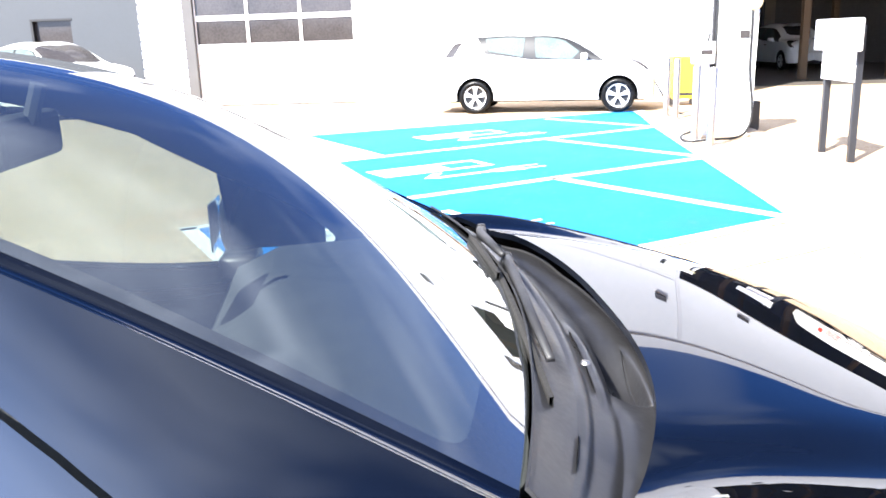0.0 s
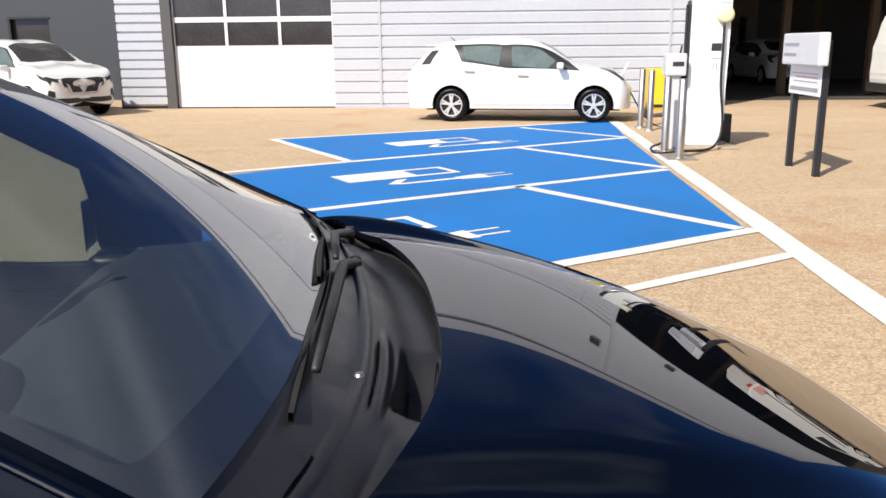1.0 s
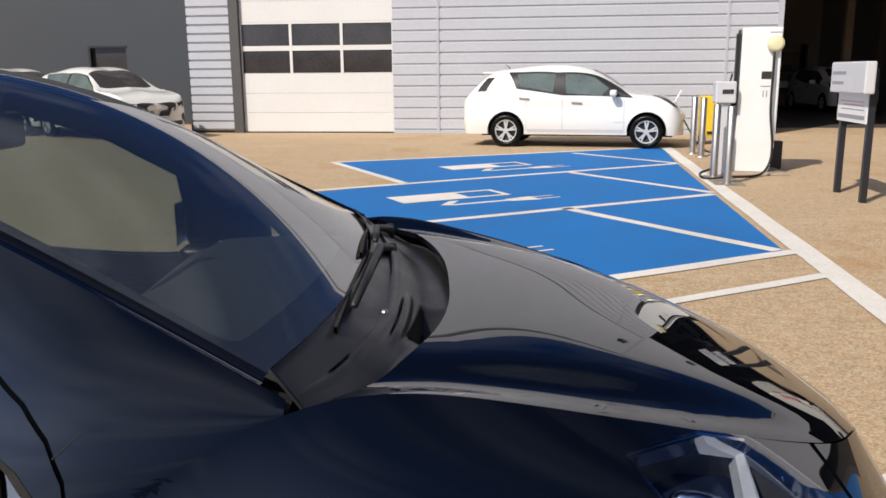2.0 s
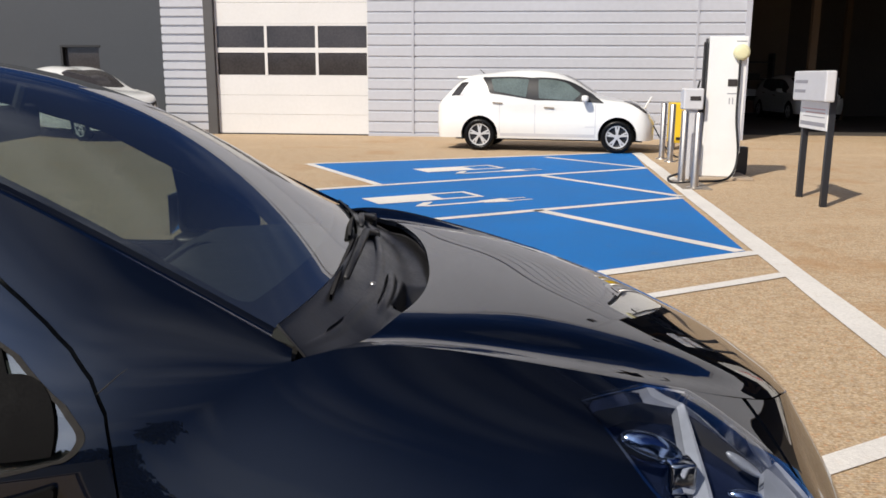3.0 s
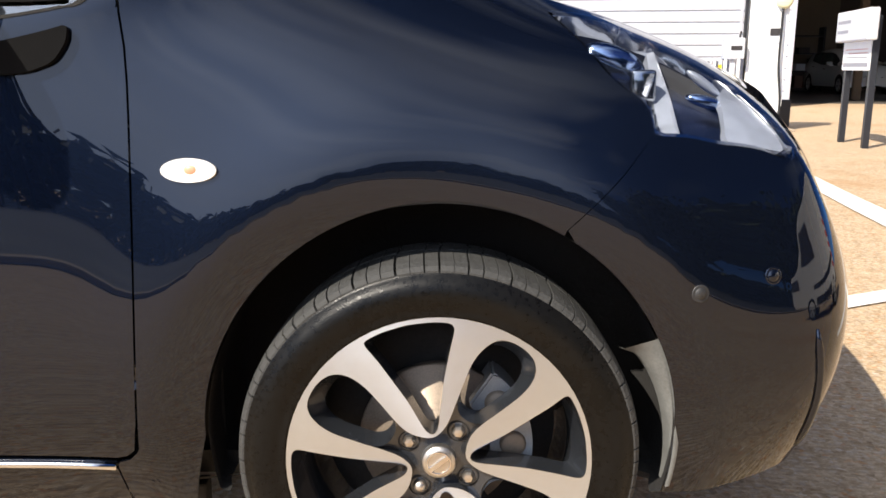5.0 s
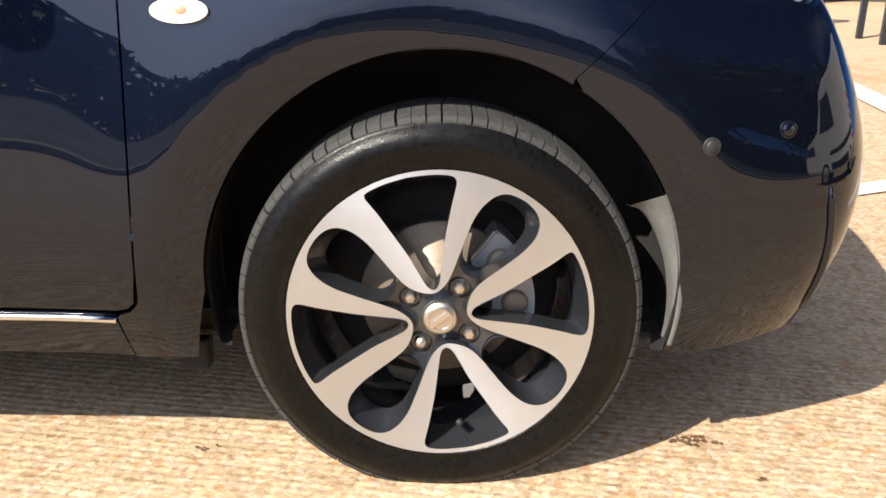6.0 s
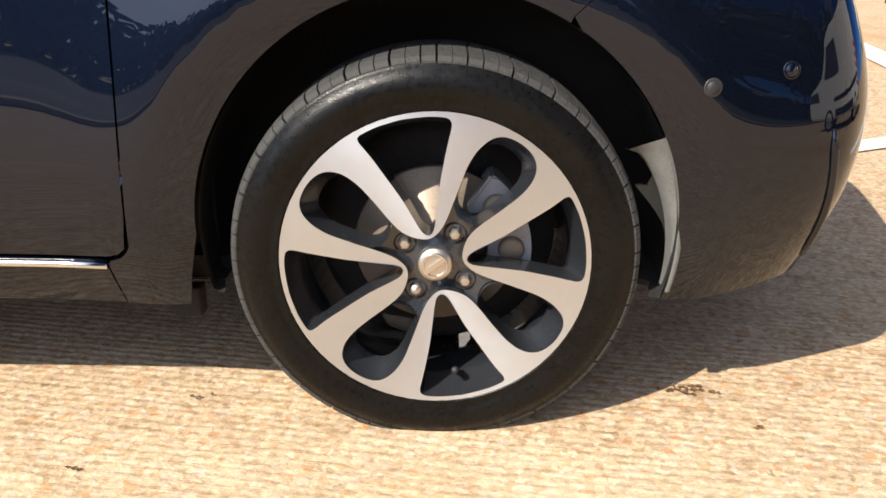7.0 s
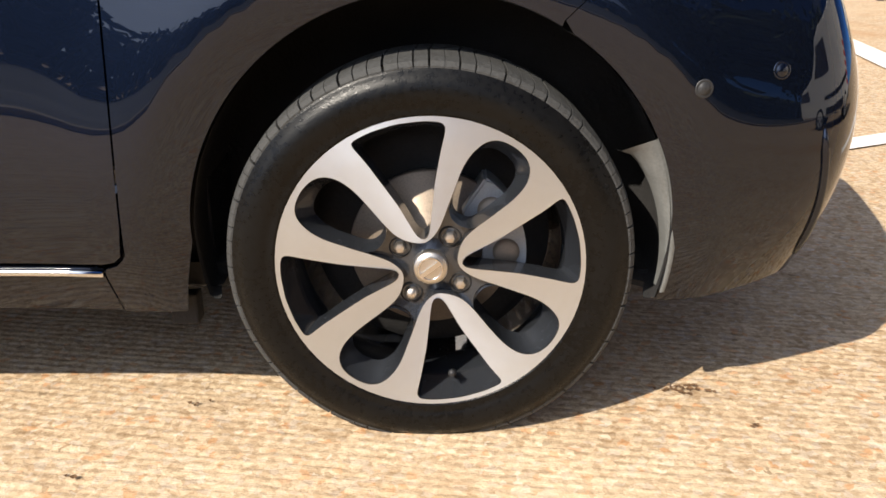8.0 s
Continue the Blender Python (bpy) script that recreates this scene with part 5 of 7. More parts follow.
DOOR_IMAGE = rounded([(-0.516, 0.940), (-0.518, 0.919), (-0.536, 0.890), (-0.580, 0.874), (-0.800, 0.872), (-0.800, 0.945)], [0.006, 0.012, 0.02, 0.02, 0.02, 0.01])


def door_mirror(mirror):
    bm = bmesh.new()
    rings = []
    for t in np.linspace(0, 1, 13):
        y = -0.035 - 0.20 * t
        k = math.sqrt(max(0.0, 1 - (abs(t - 0.45) / 0.56) ** 3))
        h, d = 0.078 * k + 0.004, 0.064 * k + 0.004
        cx, cz = -0.745 - 0.03 * t, 1.008
        ring = []
        for a in np.linspace(0, 2 * math.pi, 25)[:-1]:
            c, s = math.cos(a), math.sin(a)
            ax = cx + d * (abs(c) ** 0.75) * (1 if c > 0 else -0.65)
            ring.append(bm.verts.new((ax, y, cz + h * abs(s) ** 0.75 * (1 if s > 0 else -1))))
        rings.append(ring)
    for a, b in zip(rings, rings[1:]):
        for i in range(24):
            bm.faces.new((a[i], a[(i + 1) % 24], b[(i + 1) % 24], b[i]))
    bm.faces.new(rings[0])
    bm.faces.new(rings[-1][::-1])
    box(bm, -0.785, -0.690, -0.09, 0.04, 0.900, 0.955, 0.014)

    def put(name, bm, mat, parent, label="", smooth=True):
        if mirror:
            for v in bm.verts:
                v.co.y = 2 * MID - v.co.y
        return part(name, bm, mat, parent, label, smooth)

    ob = put("door_mirror", bm, M_MIRRORBLACK, car, "black door mirror housing")
    bm = bmesh.new()
    box(bm, -0.817, -0.812, -0.21, -0.06, 0.945, 1.070, 0.002)
    put("mirror_glass", bm, M_CHROME, ob, smooth=False)
    panel("pane_reflection", SIDE, FIND.locate(PANE_IMAGE), [], 0.02, M_MATTBLACK, ob, "dark shape standing for the mirror's reflection in the window", mirror=mirror, flip=True, lift=0.003, thick=0.008)
    panel("door_reflection", BODY.at, on_body(DOOR_IMAGE), [], 0.02, M_MATTBLACK, ob, "dark shape standing for the mirror's reflection on the door", mirror=mirror, lift=0.012, thick=0.014)


door_mirror(None)
door_mirror(MID)


# ---- wheels ----
def polar(r, deg):
    return (r * math.cos(radians(deg)), r * math.sin(radians(deg)))


def smooth_loop(pts, n):
    pts = np.array(pts + pts[:1])
    d = np.r_[0, np.cumsum(np.linalg.norm(np.diff(pts, axis=0), axis=1))]
    t = np.linspace(0, d[-1], n + 1)[:-1]
    p = np.c_[np.interp(t, d, pts[:, 0]), np.interp(t, d, pts[:, 1])]
    for _ in range(2):
        p = 0.25 * np.roll(p, 1, 0) + 0.5 * p + 0.25 * np.roll(p, -1, 0)
    return p


# One quarter of the wheel: a wide opening inside each V of machined strips, a pocket between two of them.
WIDE = [(0.2258, 120.6), (0.19, 118.9), (0.145, 117.2), (0.11, 114.8), (0.075, 113), (0.056, 111), (0.047, 105), (0.0455, 99), (0.050, 93), (0.065, 90), (0.09, 88.4), (0.135, 86.8), (0.185, 84.8), (0.2225, 83.5), (0.2258, 85), (0.2265, 92), (0.2268, 102), (0.2266, 112)]
LOWSIDE = [(0.0405, 12), (0.043, 20), (0.050, 33), (0.060, 41), (0.075, 44.5), (0.10, 43.8), (0.135, 42.2), (0.165, 41.8), (0.19, 43), (0.208, 45.5), (0.220, 49.5)]
HIGHSIDE = [(0.2245, 55.5), (0.2235, 61.5), (0.220, 65), (0.211, 68), (0.190, 71.3), (0.165, 73.3), (0.135, 74), (0.105, 75), (0.08, 76.2), (0.058, 80), (0.046, 90)]


def disc_surface(y_of_r):
    return lambda p: np.c_[p[:, 0], y_of_r(np.hypot(p[:, 0], p[:, 1])), p[:, 1]]


def wall_mesh(top, scale, shift, y0, y1):
    """Sloping side wall from a face opening down to the smaller opening behind it."""
    c = top.mean(0)
    inner = c + (top - c) * scale - c / np.linalg.norm(c) * shift
    bm = bmesh.new()
    loops = []
    for f in (0.0, 0.12, 0.6, 1.0):
        g = top + (inner - top) * (f if f > 0.2 else f * 0.5)
        loops.append([bm.verts.new((x, y0 + (y1 - y0) * f, z)) for x, z in g])
    n = len(top)
    for la, lb in zip(loops, loops[1:]):
        for i in range(n):
            bm.faces.new((la[i], la[(i + 1) % n], lb[(i + 1) % n], lb[i]))
    return bm


def hub_wall(loop):
    bm = bmesh.new()
    r = np.linalg.norm(loop, axis=1)
    ya = 0.002 - 0.004 * np.clip(r / 0.2, 0, 1) ** 2
    a = [bm.verts.new((x, y, z)) for (x, z), y in zip(loop, ya)]
    b = [bm.verts.new((x * 0.985, 0.021, z * 0.985)) for x, z in loop]
    for i in range(len(a)):
        j = (i + 1) % len(a)
        bm.faces.new((a[i], a[j], b[j], b[i]))
    return bm


def build_wheel_meshes():
    out = {"walls": []}
    wide, pocket, hub = [], [], []
    for k in range(4):
        o = 90 * k
        wide.append(smooth_loop([polar(r, a + o) for r, a in WIDE], 72))
        hub += [polar(r, a + o) for r, a in LOWSIDE + HIGHSIDE]
        pocket.append(smooth_loop([polar(r, a + o) for r, a in [(0.082, 55), (0.088, 46)] + LOWSIDE[5:] + HIGHSIDE[:8] + [(0.088, 71), (0.082, 63)]], 72))
    outer = [polar(0.2335, 5 * k) for k in range(72)]
    face = disc_surface(lambda r: 0.002 - 0.004 * np.clip(r / 0.2, 0, 1) ** 2)
    out["machined_face"] = panel_mesh("machined_face", face, outer, wide + [smooth_loop(hub, 260)], 0.012, thick=0, flip=False)
    back = disc_surface(lambda r: 0.0075 - 0.004 * np.clip(r / 0.2, 0, 1) ** 2 + 0.012 * np.exp(-(((r - 0.055) / 0.035) ** 2)))
    out["spoke_body"] = panel_mesh("spoke_body", back, [polar(0.2325, 5 * k) for k in range(72)], wide + pocket, 0.012, thick=0, flip=False)
    for w, q in zip(wide, pocket):
        out["walls"].append(wall_mesh(w, 0.90, 0.010, 0.000, 0.046))
        out["walls"].append(wall_mesh(q, 0.80, 0.010, 0.000, 0.040))
    out["walls"].append(hub_wall(smooth_loop(hub, 260)))
    return out


WHEEL_MESH = build_wheel_meshes()
HUB_Z = 0.2935


def tyre_meshes():
    bm = bmesh.new()
    prof = [(0.229, 0.016), (0.2325, 0.006), (0.2345, -0.0015), (0.238, -0.003), (0.2415, -0.0015), (0.250, -0.005), (0.262, -0.0085), (0.275, -0.0085), (0.287, -0.004), (0.2955, 0.003), (0.2975, 0.0032), (0.303, 0.010), (0.307, 0.019), (0.3085, 0.030), (0.3085, 0.165), (0.304, 0.18), (0.285, 0.198), (0.25, 0.20), (0.231, 0.186)]
    lathe(bm, prof, "Y", 96)
    for v in bm.verts:
        if v.co.z < -HUB_Z + 0.001:
            v.co.z = -HUB_Z + 0.001
    a = bpy.data.meshes.new("tyre")
    bmesh.ops.recalc_face_normals(bm, faces=bm.faces)
    for f in bm.faces:
        f.smooth = True
    bm.to_mesh(a)
    bm.free()
    # Tread blocks: outer shoulder blocks with slots, and two ribs.
    bm = bmesh.new()
    n = 88
    for k in range(n):
        jit = 0.04 * math.sin(k * 2.3)
        for prof, base, g, skew in (([(0.005, 0.3018), (0.011, 0.3082), (0.028, 0.3122), (0.060, 0.3135), (0.098, 0.3135)], 0.3065, 0.93, 0.04),
                                    ([(0.105, 0.3135), (0.137, 0.3130)], 0.3065, 0.92, -0.22), ([(0.144, 0.3125), (0.174, 0.3095)], 0.3050, 0.90, -0.10)):
            rings = []
            for y, r in prof:
                shift = skew * (y - prof[0][0]) / 0.04
                low = min(base, r - 0.0045)
                rings.append([bm.verts.new((rr * math.cos(w), y, rr * math.sin(w))) for f, rr in ((0.0, low), (0.02, r), (g - 0.02, r), (g, low)) for w in (2 * math.pi * (k + f + jit + shift) / n,)])
            for p, q in zip(rings, rings[1:]):
                for i in range(3):
                    bm.faces.new((p[i], p[i + 1], q[i + 1], q[i]))
            bm.faces.new(rings[0])
            bm.faces.new(rings[-1][::-1])
    for v in bm.verts:
        if v.co.z < -HUB_Z:
            v.co.z = -HUB_Z
    b = bpy.data.meshes.new("tread")
    bmesh.ops.recalc_face_normals(bm, faces=bm.faces)
    bm.to_mesh(b)
    bm.free()
    return a, b


TYRE_MESH, TREAD_MESH = tyre_meshes()
for _m in (TYRE_MESH,):
    _m.materials.append(M_RUBBER)
TREAD_MESH.materials.append(M_TREAD)
WHEEL_MESH["machined_face"].materials.append(M_ALLOY)
WHEEL_MESH["spoke_body"].materials.append(M_ALLOYDARK)


def bm_mesh(name, bm, mat, smooth=True):
    me = bpy.data.meshes.new(name)
    bmesh.ops.recalc_face_normals(bm, faces=bm.faces)
    for f in bm.faces:
        f.smooth = smooth
    bm.to_mesh(me)
    bm.free()
    me.materials.append(mat)
    return me


def small_wheel_meshes():
    out = []
    bm = bmesh.new()
    lathe(bm, [(0.2325, 0.004), (0.228, 0.012), (0.212, 0.035), (0.207, 0.06), (0.204, 0.18), (0.228, 0.19)], "Y", 64)
    out.append(("rim_barrel", bm_mesh("rim_barrel", bm, M_ALLOYDARK)))
    bm = bmesh.new()
    lathe(bm, [(0.0, 0.000), (0.016, -0.001), (0.0245, 0.001), (0.0268, 0.005), (0.0278, 0.02)], "Y", 36)
    out.append(("hub_cap", bm_mesh("hub_cap", bm, M_STEEL)))
    bm = bmesh.new()
    lathe(bm, [(0.0155, 0.0), (0.017, -0.0026), (0.019, -0.0026), (0.0205, 0.002)], "Y", 30)
    box(bm, -0.0185, 0.0185, -0.0032, 0.003, -0.0035, 0.0035, m=Matrix.Rotation(radians(-38), 4, "Y"))
    out.append(("cap_emblem", bm_mesh("cap_emblem", bm, M_CHROME, False)))
    for k, a in enumerate((57, 147, 237, 327)):
        x, z = polar(0.0545, a)
        bm = bmesh.new()
        lathe(bm, [(0.0, 0.007), (0.007, 0.008), (0.0095, 0.012), (0.0105, 0.020), (0.0115, 0.03)], "Y", 6 if k != 2 else 16, m=Matrix.Translation((x, 0, z)))
        out.append(("wheel_nut", bm_mesh("wheel_nut", bm, M_STEEL, k == 2)))
        bm = bmesh.new()
        lathe(bm, [(0.0145, 0.0165), (0.0155, 0.0155), (0.0175, 0.017), (0.018, 0.03)], "Y", 24, m=Matrix.Translation((x, 0, z)))
        out.append(("nut_seat", bm_mesh("nut_seat", bm, M_LINER)))
    bm = bmesh.new()
    lathe(bm, [(0.045, 0.060), (0.055, 0.075), (0.068, 0.076), (0.070, 0.085), (0.128, 0.085), (0.130, 0.090), (0.128, 0.105), (0.06, 0.105)], "Y", 56)
    out.append(("brake_disc", bm_mesh("brake_disc", bm, M_DISC)))
    bm = bmesh.new()
    arc = [polar(0.150, a) for a in range(-22, 62, 6)] + [polar(0.082, a) for a in range(56, -23, -6)]
    prism(bm, arc, 0.062, 0.125, "Y")
    bmesh.ops.bevel(bm, geom=bm.edges[:], offset=0.004, segments=2, affect="EDGES")
    out.append(("brake_caliper", bm_mesh("brake_caliper", bm, M_CALIPER, False)))
    for a in (2, 38):
        bm = bmesh.new()
        x, z = polar(0.118, a)
        lathe(bm, [(0.0, 0.054), (0.016, 0.054), (0.021, 0.058), (0.022, 0.07)], "Y", 20, m=Matrix.Translation((x, 0, z)))
        out.append(("caliper_piston", bm_mesh("caliper_piston", bm, M_STEELDULL)))
    bm = bmesh.new()
    lathe(bm, [(0.0, 0.125), (0.17, 0.127), (0.196, 0.15)], "Y", 40)
    out.append(("back_plate", bm_mesh("back_plate", bm, M_LINER)))
    bm = bmesh.new()
    x, z = polar(0.200, -80)
    tube(bm, [(x, 0.035, z), (x * 0.96, 0.02, z * 0.96), (x * 0.93, 0.008, z * 0.93)], [0.006, 0.0055, 0.006], 10)
    out.append(("valve", bm_mesh("valve", bm, M_BLACKPL)))
    return out


SMALL = small_wheel_meshes()
WALLS = [bm_mesh("spoke_wall", bm, M_ALLOYDARK) for bm in WHEEL_MESH["walls"]]


def put_wheel(parent, x, y, outward, turn=0.0):
    m = pose(x, y, HUB_Z, 0, 0, 0 if outward < 0 else 180)
    w = new("wheel", WHEEL_MESH["spoke_body"])
    w.parent, w.matrix_basis = parent, m
    w["label"] = "two-tone machined alloy wheel"
    kids = [("tyre", TYRE_MESH), ("tread", TREAD_MESH), ("machined_face", WHEEL_MESH["machined_face"])] + SMALL
    kids += [("spoke_wall", me) for me in WALLS]
    for name, me in kids:
        o = new(name, me)
        o.parent = w
    return w


put_wheel(car, 0.0, -0.012, -1)
put_wheel(car, -2.45, -0.012, -1)
put_wheel(car, 0.0, 2 * MID + 0.012, 1)
put_wheel(car, -2.45, 2 * MID + 0.012, 1)

# ---- cabin of the hatchback ----
bm = bmesh.new()
prof = [(-0.235, 1.035), (-0.40, 1.045), (-0.60, 1.035), (-0.70, 0.99), (-0.74, 0.92), (-0.70, 0.74), (-0.55, 0.60), (-0.40, 0.60)]
rows = []
for y in np.linspace(0.15, 1.45, 16):
    q = (y - MID) / 0.65
    rows.append([bm.verts.new((x + 0.03 * (1 - q * q) - 0.015 * abs(q), y, z - 0.03 * q * q)) for x, z in prof])
for a, b in zip(rows, rows[1:]):
    for i in range(len(prof) - 1):
        bm.faces.new((a[i], b[i], b[i + 1], a[i + 1]))
dash = part("dashboard", bm, M_CABIN, car, "dark moulded dashboard", smooth=True)
# Added plugs that close a bright gap at the windscreen corners.
for mirror in (None, MID):
    bm = bmesh.new()
    prism(bm, [(-0.315, 1.0), (-0.238, 1.0), (-0.238, 1.052), (-0.315, 1.084)], 0.150, 0.198, "Y")
    if mirror:
        for v in bm.verts:
            v.co.y = 2 * MID - v.co.y
    part("corner_plug", bm, M_LINER, dash, "black plug added to fill the gap at the windscreen corner")
bm = bmesh.new()
blob(bm, (-0.63, 0.50, 1.02), (0.10, 0.20, 0.060))
part("instrument_hood", bm, M_CABIN, dash, smooth=True)
bm = bmesh.new()
sw = Matrix.Translation((-0.88, 0.48, 0.935)) @ Matrix.Rotation(radians(62), 4, "Y")
lathe(bm, [(0.185 + 0.014 * math.cos(a), 0.014 * math.sin(a)) for a in np.linspace(0, 2 * math.pi, 11)[:-1]], "Z", 44, closed=True, m=sw)
blob(bm, (-0.865, 0.48, 0.925), (0.05, 0.07, 0.06))
for a in (0, 180, 270):
    x, y = polar(0.17, a)
    tube(bm, [sw @ Vector((0, 0, 0)), sw @ Vector((-y, x, 0))], 0.013, 8)
tube(bm, [(-0.84, 0.48, 0.92), (-0.66, 0.48, 0.86)], 0.035, 12)
part("steering_wheel", bm, M_CABIN, car, "black steering wheel", smooth=True)


def seat(y, x=-1.22):
    bm = bmesh.new()
    box(bm, x - 0.05, x + 0.45, y - 0.24, y + 0.24, 0.42, 0.58, 0.05, 3)
    s = part("seat", bm, M_SEAT, car, "charcoal cloth car seat", smooth=True)
    bm = bmesh.new()
    box(bm, -0.07, 0.07, -0.24, 0.24, 0, 0.62, 0.05, 3, m=Matrix.Translation((x, y, 0.52)) @ Matrix.Rotation(radians(-16), 4, "Y"))
    part("backrest", bm, M_SEAT, s, smooth=True)
    bm = bmesh.new()
    box(bm, -0.05, 0.05, -0.13, 0.13, 0.62, 0.80, 0.04, 3, m=Matrix.Translation((x, y, 0.52)) @ Matrix.Rotation(radians(-16), 4, "Y"))
    part("headrest", bm, M_SEAT, s, smooth=True)


for y in (0.45, 1.15):
    seat(y)
    seat(y, -2.15)
bm = bmesh.new()
box(bm, -0.90, -0.865, 0.69, 0.91, 1.305, 1.375, 0.012)
tube(bm, [(-0.87, 0.80, 1.36), (-0.85, 0.80, 1.415)], 0.012, 8)
part("rear_view_mirror", bm, M_CABIN, car, smooth=False)
panel("roof_lining", ROOF, [(0.02, 0.02), (0.98, 0.02), (0.98, 1), (0.02, 1)], [], 0.1, M_CABIN, car, lift=-0.03, thick=0)
for mirror in (None, MID):
    panel("door_trim", BODY.at, on_body([(-1.40, 0.33), (-0.47, 0.33), (-0.47, 0.94), (-1.40, 0.90)]), [], 0.05, M_CABIN, car, mirror=mirror, lift=-0.055, thick=0.01)

# Chrome bead along each sill, standing for the sun's glint on its crease.
for mirror in (None, MID):
    pts = BODY.at(on_body([(x, 0.287) for x in np.linspace(-2.05, -0.494, 30)])) + (0, -0.002, 0)
    if mirror:
        pts[:, 1] = 2 * MID - pts[:, 1]
    bm = bmesh.new()
    tube(bm, pts, 0.006, 8)
    part("sill_glint", bm, M_CHROME, car, "chrome bead standing for the sun's glint along the sill", smooth=True)

for mirror in (None, MID):
    bm = bmesh.new()
    box(bm, -0.425, -0.380, 0.055, 0.090, 0.168, 0.222, 0.004)
    if mirror:
        for v in bm.verts:
            v.co.y = 2 * MID - v.co.y
    part("sill_flap", bm, M_LINER, car, "small black flap under the sill end")

# Upright edge at each corner of the bumper.
for mirror in (None, MID):
    pts = BODY.at(on_body(curve_pts([(0.572, 0.50), (0.584, 0.44), (0.592, 0.36), (0.585, 0.28)], 14)))
    if mirror:
        pts[:, 1] = 2 * MID - pts[:, 1]
    bm = bmesh.new()
    tube(bm, pts, [0.002, 0.005] + [0.007] * 10 + [0.006, 0.003], 8)
    part("bumper_edge", bm, M_NAVY, car, smooth=True)


# ---- cars further off ----
def five_spoke_meshes(r=0.317, rim=0.215, w=0.205):
    bm = bmesh.new()
    k = r / 0.306
    lathe(bm, [(rim, 0.012), (rim + 0.012, -0.006), (rim + 0.05, -0.014), (r - 0.018, -0.006), (r - 0.004, 0.014), (r, 0.04), (r, w - 0.05), (r - 0.02, w - 0.02), (rim, w - 0.02)], "Y", 48)
    tyre = bm_mesh("tyre", bm, M_RUBBER)
    bm = bmesh.new()
    lathe(bm, [(rim - 0.022, 0.03), (rim - 0.012, 0.006), (rim + 0.002, 0.004), (rim + 0.004, 0.02)], "Y", 48)
    lathe(bm, [(0.0, 0.006), (0.045, 0.007), (0.055, 0.02)], "Y", 24)
    for i in range(5):
        for off in (-9, 9):
            a = 90 + 72 * i
            p, q = polar(0.04, a), polar(rim - 0.012, a + off)
            d = Vector((q[0] - p[0], 0, q[1] - p[1]))
            n = Vector((-d.z, 0, d.x)).normalized() * 0.017
            o0, o1 = Vector((p[0], 0.010, p[1])), Vector((q[0], 0.012, q[1]))
            f = [o0 - n, o1 - n, o1 + n, o0 + n]
            lo = [bm.verts.new(v) for v in f]
            hi = [bm.verts.new(v + Vector((0, 0.03, 0))) for v in f]
            bm.faces.new(lo)
            for j in range(4):
                bm.faces.new((lo[j], hi[j], hi[(j + 1) % 4], lo[(j + 1) % 4]))
    rimm = bm_mesh("rim", bm, M_FARALLOY, False)
    bm = bmesh.new()
    lathe(bm, [(0.0, 0.07), (0.14, 0.07), (rim, 0.05)], "Y", 36)
    return tyre, rimm, bm_mesh("brake", bm, M_GREYPL)


FIVE = five_spoke_meshes()


def far_wheel(parent, x, y, outward):
    w = new("wheel", FIVE[0])
    w.parent, w.matrix_basis = parent, pose(x, y, 0.317, 0, 0, 0 if outward < 0 else 180)
    for name, me in (("rim", FIVE[1]), ("brake", FIVE[2])):
        o = new(name, me)
        o.parent = w


XS = [0.64, 0.60, 0.50, 0.30, 0.0, -0.35, -0.75, -1.15, -1.60, -2.10, -2.70, -3.14, -3.48, -3.63]
HATCH = dict(
    top=[0.62, 0.75, 0.87, 0.98, 1.04, 1.10, 1.32, 1.48, 1.545, 1.55, 1.51, 1.41, 1.07, 0.80],
    rail=[0.61, 0.72, 0.84, 0.94, 1.00, 1.05, 1.25, 1.405, 1.475, 1.48, 1.435, 1.33, 1.04, 0.79],
    rail_in=[0.885, 0.32, 0.22, 0.17, 0.155, 0.155, 0.19, 0.22, 0.235, 0.24, 0.25, 0.27, 0.32, 0.885],
    belt=[0.60, 0.67, 0.77, 0.86, 0.91, 0.94, 0.97, 1.00, 1.03, 1.06, 1.08, 1.05, 0.93, 0.77],
    belt_in=[0.885, 0.20, 0.10, 0.065, 0.045, 0.04, 0.035, 0.03, 0.03, 0.035, 0.06, 0.10, 0.17, 0.885],
    plan=[0.885, 0.15, 0.055, 0.02, 0.0, 0.0, 0.0, 0.0, 0.0, 0.0, 0.01, 0.05, 0.13, 0.885],
)
SUV = dict(HATCH)
SUV["top"] = [0.72, 0.88, 0.99, 1.07, 1.11, 1.16, 1.38, 1.55, 1.62, 1.63, 1.58, 1.48, 1.10, 0.90]
SUV["rail"] = [0.71, 0.86, 0.96, 1.03, 1.07, 1.11, 1.31, 1.47, 1.54, 1.545, 1.50, 1.40, 1.08, 0.89]
SUV["belt"] = [0.66, 0.80, 0.90, 0.96, 1.00, 1.02, 1.04, 1.06, 1.09, 1.13, 1.17, 1.14, 1.02, 0.86]


